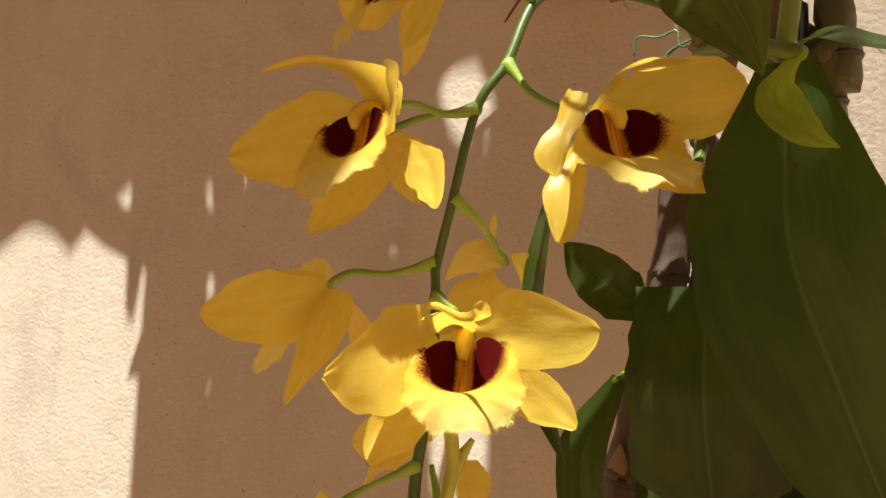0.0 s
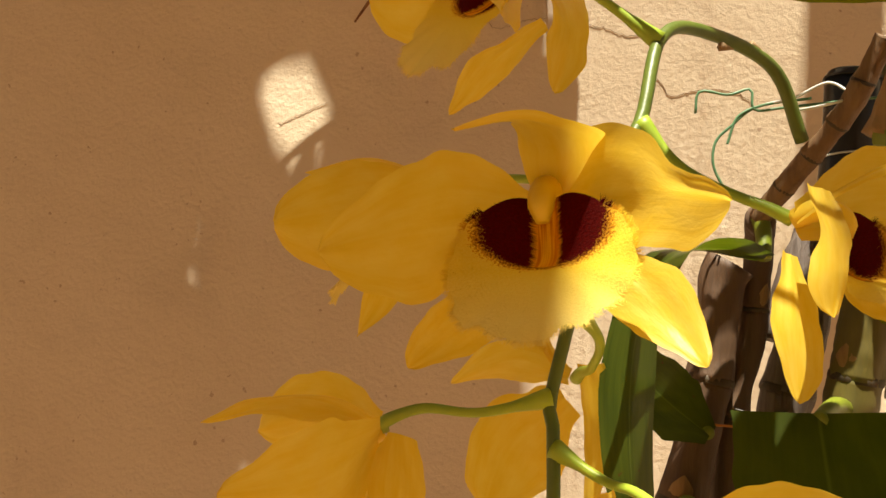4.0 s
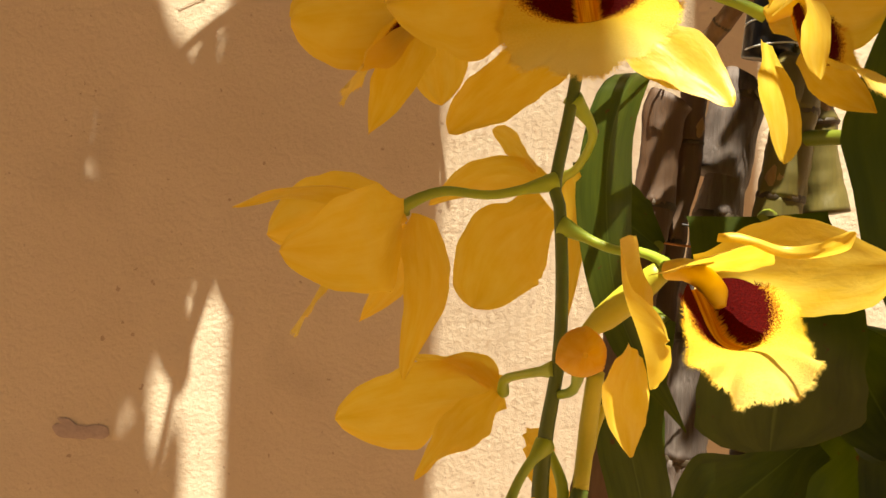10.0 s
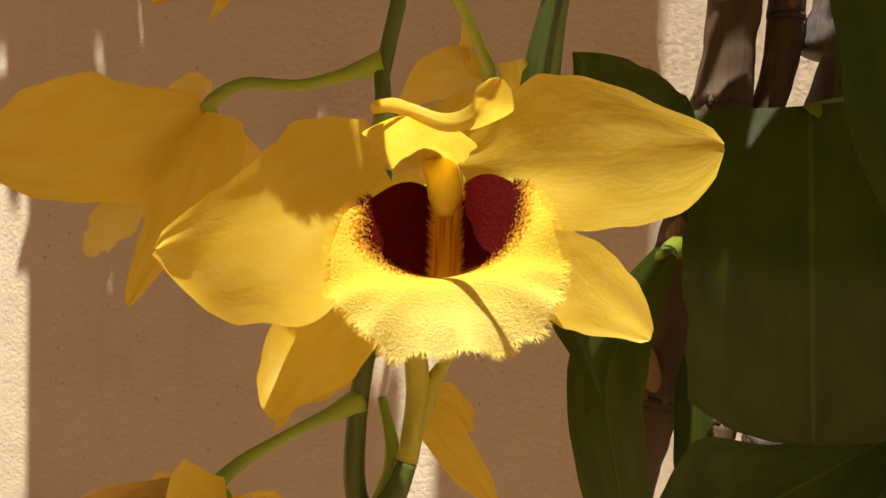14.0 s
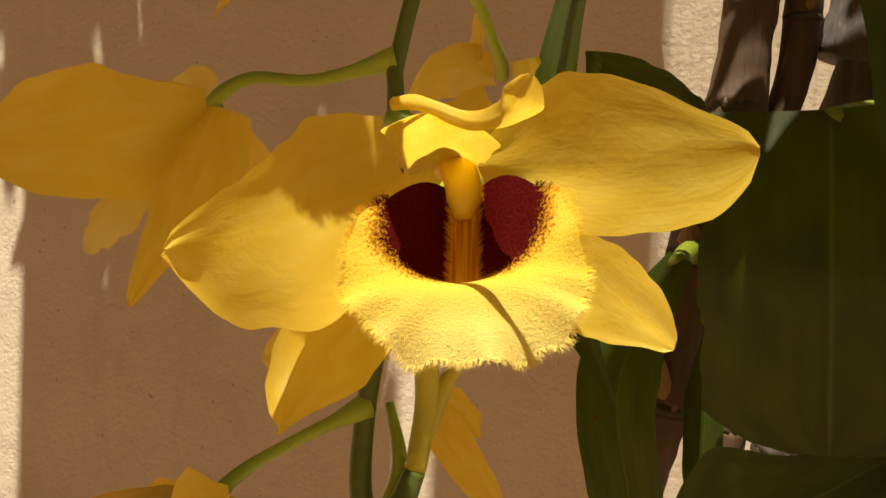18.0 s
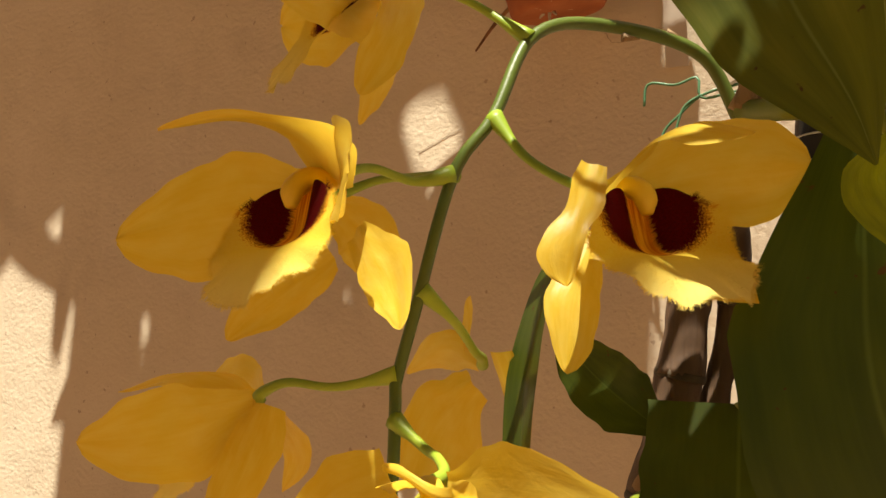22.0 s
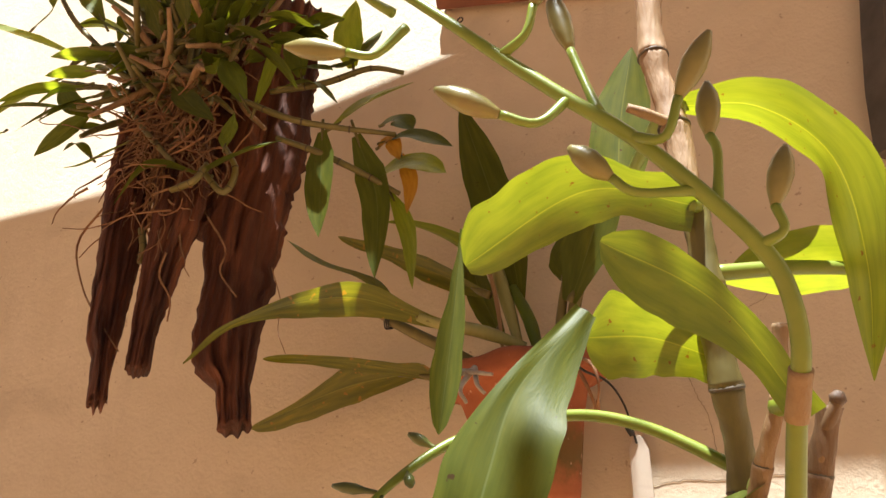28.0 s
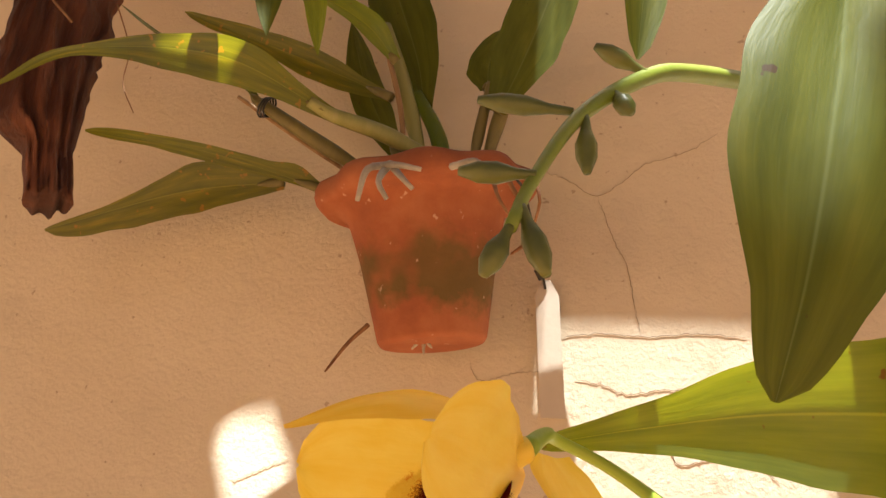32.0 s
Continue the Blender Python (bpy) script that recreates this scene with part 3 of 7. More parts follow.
for c_, (line_, width_) in enumerate(CRACK_LINES):
    bm, run_ = bmesh.new(), spline([Vector((x, WALL_Y, z)) for x, z in line_], 60)
    rows_ = []
    for k, p in enumerate(run_):
        tan_ = (run_[min(k + 1, 60)] - run_[max(k - 1, 0)]).normalized()
        side_ = Vector((-tan_.z, 0, tan_.x))
        p = p + side_ * 0.0016 * noise.noise(Vector((k * 0.45, c_ * 3.0, 0))) + side_ * 0.0012 * noise.noise(Vector((k * 1.3, c_ * 5.0, 4)))
        w_ = 0.6 * width_ * min(1.0, k / 8, (60 - k) / 8) * (0.55 + 0.6 * abs(noise.noise(Vector((k * 0.7, c_, 8)))))
        rows_.append([bm.verts.new(p + side_ * w_ * q + Vector((0, -0.0004 - 0.0005 * (q == 0), 0))) for q in (-1, 0, 1)])
    for p, q in zip(rows_, rows_[1:]):
        for k in (0, 1):
            bm.faces.new((p[k], p[k + 1], q[k + 1], q[k]))
    part("crack", bm, CRACK, wall_north, "hairline crack in the stucco")
# unseen slatted screen, added above view: its slats and gaps shade the wall below
SCREEN_Z = 2.75


def screen_y(z):
    """Where on the added screen the shade of a height on the wall comes from."""
    return WALL_Y - (SCREEN_Z - z) * SUN_WAY.y / -SUN_WAY.z


def top_of(x):
    return min(2.30, 2.10 + (x + 1.295) * 0.153)


# slats: x0, x1 and the heights on the wall between which each one shades it
SLATS = [
    (-0.391, -0.225, [(1.0, 9)]), (-0.225, -0.037, [(1.715, 9)]), (-0.037, 0.02, [(1.0, 9)]), (0.02, 0.6, [(1.72, 9)])]
shelf = thing("unseen_shade_screen", (-0.4, WALL_Y - 0.2, SCREEN_Z), "unseen slatted screen added above the view to shade wall and plants", "shelf")
for x0, x1, spans in SLATS:
    for z0, z1 in spans:
        bm = box_bm((x0, screen_y(z0), SCREEN_Z - 0.004), (x1, screen_y(min(z1, top_of(x0))), SCREEN_Z + 0.004))
        part("slat", bm, WOOD, shelf, smooth=False)


def scalloped_bm(edge, n):
    """A flat board whose front edge follows heights on the wall: (x, z) from end to end."""
    bm = bmesh.new()
    cols = []
    for k in range(n + 1):
        x = edge[0][0] + (edge[-1][0] - edge[0][0]) * k / n
        z = float(np.interp(x, [p[0] for p in edge], [p[1] for p in edge]))
        cols.append([bm.verts.new((x, yy, zz)) for yy, zz in ((screen_y(z), SCREEN_Z - 0.004), (screen_y(z), SCREEN_Z + 0.004), (screen_y(top_of(x)), SCREEN_Z + 0.004), (screen_y(top_of(x)), SCREEN_Z - 0.004))])
    for p, q in zip(cols, cols[1:]):
        for i in range(4):
            bm.faces.new((p[i], p[(i + 1) % 4], q[(i + 1) % 4], q[i]))
    bm.faces.new(cols[0][::-1])
    bm.faces.new(cols[-1])
    return bm



# gaps cut in the screen: each a row of (x, z) corners on the wall that it lights
GAPS = [
    [(-0.7715, 1.54), (-0.7645, 1.54), (-0.7480, 1.40), (-0.7310, 1.25), (-0.7420, 1.25), (-0.7560, 1.40)], [(-0.7150, 1.59), (-0.7070, 1.59), (-0.6990, 1.515), (-0.7070, 1.515)], [(-0.681, 1.585), (-0.672, 1.585), (-0.662, 1.50), (-0.671, 1.50)],
    [(-0.526, 1.56), (-0.512, 1.56), (-0.506, 1.49), (-0.520, 1.49)], [(-0.534, 1.46), (-0.520, 1.46), (-0.524, 1.335), (-0.538, 1.335)], [(-0.514, 1.46), (-0.500, 1.46), (-0.509, 1.355), (-0.523, 1.355)],
    [(-0.462, 1.620), (-0.448, 1.640), (-0.419, 1.643), (-0.394, 1.597), (-0.424, 1.553), (-0.444, 1.575)], [(-0.412, 1.568), (-0.404, 1.568), (-0.397, 1.553), (-0.405, 1.553)],
    [(-0.434, 1.368), (-0.392, 1.369), (-0.390, 1.30), (-0.383, 1.0), (-0.421, 1.0), (-0.422, 1.26), (-0.434, 1.264), (-0.442, 1.232), (-0.452, 1.26), (-0.448, 1.304)], [(-0.471, 1.27), (-0.463, 1.27), (-0.460, 1.20), (-0.468, 1.20)]]


def crossings(gap, x):
    """The heights at which the upright line at x enters and leaves a gap."""
    hits = []
    for (xa, za), (xb, zb) in zip(gap, gap[1:] + gap[:1]):
        if (xa - x) * (xb - x) < 0:
            hits.append(za + (zb - za) * (x - xa) / (xb - xa))
    return sorted(hits)


bm = bmesh.new()
x = -0.866
while x < -0.3915:
    step = min(0.0035, -0.391 - x)
    edges_ = sorted([0.85, top_of(x)] + [z for gap in GAPS for z in crossings(gap, x + step / 2)])
    for z0, z1 in zip(edges_[::2], edges_[1::2]):
        if z1 - z0 > 0.001:
            vs = [bm.verts.new((xx, screen_y(zz), hh)) for hh in (SCREEN_Z - 0.004, SCREEN_Z + 0.004) for xx, zz in ((x, z0), (x + step, z0), (x + step, z1), (x, z1))]
            for q in ((0, 1, 2, 3), (7, 6, 5, 4), (0, 4, 5, 1), (1, 5, 6, 2), (2, 6, 7, 3), (3, 7, 4, 0)):
                bm.faces.new([vs[i] for i in q])
    x += step
# fine laths added to thin the sun on the right-hand wall patch
for k in range(24):
    part("lath", box_bm((-0.222 + k * 0.0078, screen_y(1.0), SCREEN_Z - 0.002), (-0.2192 + k * 0.0078, screen_y(1.72), SCREEN_Z + 0.002)), WOOD, shelf, smooth=False)
part("gapped_board", bm, WOOD, shelf, smooth=False)
part("scalloped_board", scalloped_bm([(-1.34, 1.44), (-1.21, 1.45), (-1.167, 1.464), (-1.119, 1.491), (-1.088, 1.496), (-1.05, 1.483), (-1.012, 1.461), (-0.986, 1.486), (-0.945, 1.514), (-0.898, 1.548), (-0.894, 1.50), (-0.899, 1.385), (-0.882, 1.375), (-0.872, 1.43), (-0.866, 1.50)], 90), WOOD, shelf, smooth=False)
# unseen boards added further out shade the hanging blooms and the leaves beside them
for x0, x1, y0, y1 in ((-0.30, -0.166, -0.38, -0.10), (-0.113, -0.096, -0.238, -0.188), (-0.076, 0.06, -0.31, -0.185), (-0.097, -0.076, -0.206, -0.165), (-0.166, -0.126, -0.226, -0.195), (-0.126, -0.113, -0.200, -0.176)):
    part("board", box_bm((x0, y0, SCREEN_Z - 0.004), (x1, y1, SCREEN_Z + 0.004)), WOOD, shelf, smooth=False)
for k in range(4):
    part("slat", box_bm((-0.078 + k * 0.017, -0.186, SCREEN_Z - 0.003), (-0.069 + k * 0.017, -0.120, SCREEN_Z + 0.003)), WOOD, shelf, smooth=False)
for bx in (-0.29, 0.05):
    part("arm", box_bm((bx - 0.006, -0.30, SCREEN_Z + 0.004), (bx + 0.006, screen_y(1.78) + 0.01, SCREEN_Z + 0.016)), WOOD, shelf, smooth=False)
part("stay", tube_bm([(-0.1045, -0.236, SCREEN_Z + 0.006), (-0.1045, screen_y(1.78) + 0.01, SCREEN_Z + 0.006)], 0.0012, 2, 6), WIRE_DARK, shelf)
part("rail", box_bm((-1.62, screen_y(2.08), SCREEN_Z + 0.004), (0.62, screen_y(2.10) + 0.012, SCREEN_Z + 0.024)), WOOD, shelf, smooth=False)
part("rail", box_bm((-1.62, screen_y(1.78), SCREEN_Z + 0.004), (0.62, screen_y(1.78) + 0.014, SCREEN_Z + 0.024)), WOOD, shelf, smooth=False)
for bx in (-1.61, 0.61):
    part("bracket", box_bm((bx - 0.010, screen_y(1.45), SCREEN_Z + 0.002), (bx + 0.010, WALL_Y, SCREEN_Z + 0.026)), WOOD, shelf, smooth=False)

# ---------------------------------------------------------------- drooping spray of open flowers
STALK_LINE = []
spray = thing("flower_spray", (-0.1188, 0.3450, 1.5347), "arching dark green orchid flower stalk hung with yellow blooms", "flower stalk")
MAIN = [(-0.0996, 0.3640, 1.5079), (-0.1119, 0.3520, 1.5301), (-0.1377, 0.3250, 1.5338), (-0.1507, 0.3030, 1.5239), (-0.1555, 0.2890, 1.4956), (-0.1644, 0.2830, 1.4774),
        (-0.1717, 0.2790, 1.4375), (-0.1750, 0.2770, 1.4184), (-0.1738, 0.2750, 1.4135), (-0.1724, 0.2740, 1.3908), (-0.1728, 0.2730, 1.3692), (-0.1760, 0.2720, 1.3461), (-0.1767, 0.2720, 1.3287), (-0.1752, 0.2730, 1.3213)]
STALK_LINE.extend(spline(MAIN, 160))
part("stalk", tube_bm(MAIN, [0.0024, 0.0022, 0.0020, 0.0019, 0.0018, 0.0018, 0.0019, 0.0026], 70, 12), STEM, spray)
part("hooked_tip", tube_bm([(-0.1756, 0.2720, 1.3217), (-0.1719, 0.2720, 1.3201), (-0.1675, 0.2730, 1.3256), (-0.1653, 0.2750, 1.3334)], [0.0024, 0.0030, 0.0028, 0.0024], 18, 12), STEM, spray)
part("side_shoot", tube_bm([(-0.1653, 0.2750, 1.3334), (-0.1643, 0.2770, 1.3419), (-0.1620, 0.2790, 1.3498), (-0.1581, 0.2800, 1.3566)], [0.0024, 0.0022, 0.0026, 0.0020, 0.0010], 16, 12), SPUR, spray, "pale yellow-green side shoot")
part("side_shoot", tube_bm([(-0.1714, 0.2730, 1.3228), (-0.1701, 0.2770, 1.3332), (-0.1750, 0.2800, 1.3454)], [0.0016, 0.0017, 0.0010], 12, 10), PEDICEL, spray, "pale green side shoot")
part("side_shoot", tube_bm([(-0.1651, 0.2750, 1.3349), (-0.1637, 0.2760, 1.3493), (-0.1627, 0.2700, 1.3667)], [0.0022, 0.0026, 0.0024], 12, 10), SPUR, spray, "pale yellow-green side shoot")
part("side_shoot", tube_bm([(-0.1747, 0.2720, 1.3197), (-0.1768, 0.2720, 1.3135), (-0.1791, 0.2720, 1.3050)], [0.0022, 0.0015, 0.0014], 10, 10), PEDICEL, spray, "pale green side shoot")
for a, b in (((-0.1312, 0.3300, 1.5304), (-0.1268, 0.3340, 1.5308)), ((-0.1206, 0.3430, 1.5352), (-0.1169, 0.3450, 1.5343))):
    part("bract", tube_bm([a, b], [0.0016, 0.0002], 4, 6), CANE, spray)

TOCAM = (0.25, -0.93, 0.1)
# broad open bloom low on the spray
flower("broad open yellow orchid with a maroon-eyed fringed lip", (-0.1483, 0.2505, 1.3953), [
    ("petal", [(-0.1418, 0.2500, 1.3952), (-0.1158, 0.2410, 1.3964), (-0.0958, 0.2411, 1.3982)], 0.0261, ([0.34, 0.5, 0.82, 0.99, 1, 0.91, 0.66, 0.41, 0.09], [0.34, 0.46, 0.47, 0.67, 0.84, 0.85, 0.78, 0.69, 0.2]), 0.12, 0.05, (0.31, -0.95, -0.06)),
    ("petal", [(-0.1543, 0.2460, 1.3947), (-0.1613, 0.2220, 1.3846), (-0.1598, 0.1960, 1.3814)], 0.0332, ([0.34, 0.46, 0.55, 0.82, 1, 0.88, 0.73, 0.53, 0.19], [0.6, 0.76, 0.83, 0.73, 0.6, 0.5, 0.39, 0.27, 0.1]), 0.10, 0.05, (0.61, -0.79, 0.03)),
    ("lateral_sepal", [(-0.1318, 0.2520, 1.3833), (-0.1203, 0.2570, 1.3754), (-0.1098, 0.2590, 1.3669)], 0.0170, ([0.37, 0.55, 0.72, 0.84, 0.81, 0.76, 0.65, 0.45, 0.08], [0.34, 0.81, 0.93, 1, 0.98, 0.9, 0.66, 0.34, 0.08]), 0.10, 0.05, (0.28, -0.96, 0.08)),
    ("lateral_sepal", [(-0.1562, 0.2480, 1.3750), (-0.1606, 0.2360, 1.3640), (-0.1612, 0.2230, 1.3535)], 0.0176, ([0.34, 0.65, 0.78, 0.85, 0.87, 0.79, 0.55, 0.28, 0.08], [0.34, 0.46, 0.63, 0.75, 0.89, 1, 0.79, 0.59, 0.26]), 0.10, 0.05, (0.55, -0.82, 0.16)),
    ("dorsal_sepal", [(-0.1498, 0.2500, 1.3946), (-0.1412, 0.2340, 1.3981), (-0.1343, 0.2220, 1.4017)], 0.0166, ([0.55, 0.62, 0.70, 0.78, 0.86, 0.92, 0.96, 1, 0.98], [0.50, 0.58, 0.66, 0.74, 0.80, 0.86, 0.94, 1, 0.98]), 0.35, 0.04, (0.46, -0.88, -0.07)),
    ("curled_rim", [(-0.1436, 0.2225, 1.4029), (-0.1361, 0.2205, 1.4019), (-0.1293, 0.2190, 1.3999), (-0.1238, 0.2165, 1.4003), (-0.1201, 0.2130, 1.4019), (-0.1179, 0.2120, 1.4044)], 0.0070, ([0.25, 0.43, 0.33, 0.3, 0.4, 0.43, 0.5, 0.6, 0.4], [0.31, 0.2, 0.25, 0.33, 0.36, 0.4, 0.6, 1, 0.5]), -0.45, 0.05, (0.43, -0.9, -0.1))],
    ((-0.1356, 0.2320, 1.3772), (-0.1268, 0.2230, 1.3690), (-0.1412, 0.2425, 1.3948), (-0.1505, 0.2232, 1.3736), (-0.1207, 0.2421, 1.3810), 0.0070),
    [(-0.1716, 0.2760, 1.4079), (-0.1599, 0.2700, 1.4008), (-0.1530, 0.2640, 1.4000), (-0.1478, 0.2580, 1.3975), (-0.1483, 0.2515, 1.3953)], 1, [(-0.1478, 0.2600, 1.3952), (-0.1589, 0.2660, 1.3841), (-0.1668, 0.2680, 1.3772)])

# bloom high on the spray
flower("open yellow orchid with a maroon-eyed lip, turned aside", (-0.1743, 0.2390, 1.4673), [
    ("petal", [(-0.1787, 0.2400, 1.4624), (-0.1985, 0.2260, 1.4568), (-0.2175, 0.2110, 1.4495)], 0.0316, ([0.34, 0.46, 0.47, 0.65, 0.89, 0.96, 0.82, 0.62, 0.3], [0.34, 0.68, 0.92, 1, 0.94, 0.8, 0.62, 0.4, 0.08]), 0.10, 0.05, (0.23, -0.97, -0.02)),
    ("petal", [(-0.1713, 0.2380, 1.4651), (-0.1551, 0.2170, 1.4649), (-0.1406, 0.1985, 1.4606)], 0.0284, ([0.34, 0.82, 0.98, 1, 0.85, 0.44, 0.3, 0.24, 0.15], [0.34, 0.46, 0.42, 0.59, 0.75, 0.77, 0.73, 0.65, 0.42]), 0.12, 0.09, (0.01, -1.0, -0.06)),
    ("lateral_sepal", [(-0.1666, 0.2400, 1.4555), (-0.1521, 0.2320, 1.4441), (-0.1412, 0.2220, 1.4320)], 0.0181, ([0.34, 0.51, 0.66, 0.83, 1, 0.86, 0.68, 0.44, 0.08], [0.43, 0.57, 0.69, 0.8, 0.79, 0.71, 0.54, 0.28, 0.08]), 0.10, 0.05, (-0.01, -1.0, 0.05)),
    ("lateral_sepal", [(-0.1760, 0.2440, 1.4491), (-0.1906, 0.2430, 1.4391), (-0.2042, 0.2384, 1.4264)], 0.0155, ([0.5, 0.8, 0.86, 0.88, 0.89, 0.86, 0.66, 0.36, 0.08], [0.54, 0.76, 0.98, 1, 0.95, 0.93, 0.86, 0.65, 0.19]), 0.10, 0.05, (0.17, -0.98, 0.07)),
    ("dorsal_sepal", [(-0.1742, 0.2400, 1.4660), (-0.1722, 0.2230, 1.4745), (-0.1775, 0.2060, 1.4755), (-0.1887, 0.1946, 1.4711)], 0.0200, ([.5, .75, .95, .9, .65, .45, .35, .28, .2], [.5, .75, .95, 1, .8, .55, .4, .3, .2]), 0.35, 0.05, ((0.1, 0.5, 0.85), (0.05, 0.35, 0.93), (0.1, 0.2, 0.95)))],
    ((-0.1732, 0.2215, 1.4495), (-0.1760, 0.2060, 1.4362), (-0.1756, 0.2270, 1.4664), (-0.1923, 0.2241, 1.4473), (-0.1541, 0.2180, 1.4526), 0.0045),
    [(-0.1656, 0.2830, 1.4773), (-0.1724, 0.2750, 1.4744), (-0.1780, 0.2620, 1.4758), (-0.1780, 0.2500, 1.4721), (-0.1743, 0.2400, 1.4673)], 2)

# bloom behind it, seen from its back and side
flower("yellow orchid bloom nodding away, seen from behind", (-0.2120, 0.2900, 1.4730), [
    ("petal", [(-0.2104, 0.2900, 1.4734), (-0.2299, 0.2750, 1.4661), (-0.2495, 0.2640, 1.4602)], 0.0322, ([0.34, 0.46, 0.6, 0.95, 0.97, 1, 0.87, 0.69, 0.33], [0.34, 0.54, 0.72, 0.83, 0.88, 0.84, 0.73, 0.56, 0.21]), -0.15, 0.05, (0.19, -0.98, -0.03)),
    ("dorsal_sepal", [(-0.2106, 0.2910, 1.4745), (-0.2303, 0.2880, 1.4827), (-0.2479, 0.2800, 1.4769)], 0.013, ([0.34, 0.46, 0.67, 0.99, 1, 0.61, 0.69, 0.57, 0.17], [0.34, 0.52, 0.86, 0.91, 0.67, 0.52, 0.78, 0.84, 0.08]), -0.2, 0.05, (-0.1, -0.5, 0.85)),
    ("lateral_sepal", [(-0.2138, 0.2900, 1.4720), (-0.2234, 0.2850, 1.4449), (-0.2292, 0.2800, 1.4318)], 0.0179, "sepal", 0.15, 0.05, (-0.4, -0.9, 0)),
    ("petal", [(-0.2138, 0.2900, 1.4720), (-0.2120, 0.3100, 1.4640), (-0.2100, 0.3200, 1.4480)], 0.0220, "petal", 0.2, 0.06, (0.4, -0.9, 0)),
    ("lateral_sepal", [(-0.2138, 0.2900, 1.4720), (-0.2250, 0.3150, 1.4749), (-0.2320, 0.3220, 1.4744)], 0.0145, "sepal", 0.2, 0.05, (0, -0.9, 0.2))],
    ((-0.2270, 0.2860, 1.4570), (-0.2378, 0.2800, 1.4425), (-0.2160, 0.2890, 1.4680), (-0.2330, 0.3000, 1.4530), (-0.2310, 0.2740, 1.4530), 0.003),
    [(-0.1656, 0.2840, 1.4786), (-0.1834, 0.2920, 1.4792), (-0.2002, 0.2970, 1.4795), (-0.2120, 0.2900, 1.4730)], 3)

# bloom on the other side of the stalk
flower("open yellow orchid with sunlit curled upper sepal", (-0.1165, 0.2800, 1.4690), [
    ("petal", [(-0.1161, 0.2780, 1.4683), (-0.0940, 0.2960, 1.4777), (-0.0701, 0.3044, 1.4807)], 0.0293, ([0.34, 0.49, 0.69, 0.86, 0.94, 0.96, 0.89, 0.74, 0.16], [0.34, 0.46, 0.62, 0.78, 0.91, 1, 0.96, 0.72, 0.17]), 0.15, 0.05, (0.22, -0.96, -0.19)),
    ("dorsal_sepal", [(-0.1159, 0.2760, 1.4687), (-0.1067, 0.2680, 1.4762), (-0.0940, 0.2600, 1.4815), (-0.0765, 0.2540, 1.4780)], 0.015, ([0.34, 0.47, 0.66, 0.62, 0.24, 0.57, 0.97, 1, 0.13], [0.34, 0.46, 0.46, 0.52, 0.71, 0.75, 0.95, 0.79, 0.08]), -0.15, 0.05, (0.15, -0.55, 0.82)),
    ("petal", [(-0.1145, 0.2620, 1.4745), (-0.1128, 0.2480, 1.4575), (-0.1135, 0.2458, 1.4437)], 0.0146, ([0.47, 0.54, 0.62, 0.7, 0.59, 0.39, 0.33, 0.26, 0.08], [0.42, 0.49, 0.53, 0.46, 0.46, 0.76, 0.96, 1, 0.19]), 0.15, 0.10, (0.35, -0.93, -0.15)),
    ("lateral_sepal", [(-0.1180, 0.2740, 1.4597), (-0.1179, 0.2620, 1.4417), (-0.1173, 0.2586, 1.4241)], 0.0134, ([0.34, 0.5, 0.68, 0.84, 0.92, 0.98, 0.91, 0.72, 0.1], [0.34, 0.46, 0.55, 0.82, 1, 0.99, 0.75, 0.47, 0.08]), 0.10, 0.05, (0.35, -0.93, -0.06)),
    ("lateral_sepal", [(-0.1041, 0.2860, 1.4601), (-0.0912, 0.2900, 1.4520), (-0.0802, 0.2900, 1.4440)], 0.0160, "sepal", 0.12, 0.05, (0.1, -0.95, 0.1))],
    ((-0.1022, 0.2750, 1.4535), (-0.0828, 0.2625, 1.4440), (-0.1073, 0.2760, 1.4728), (-0.1189, 0.2625, 1.4579), (-0.0845, 0.2865, 1.4490), 0.0058),
    [(-0.1554, 0.2890, 1.4949), (-0.1444, 0.2870, 1.4834), (-0.1316, 0.2820, 1.4756), (-0.1230, 0.2800, 1.4720), (-0.1165, 0.2800, 1.4690)], 4)

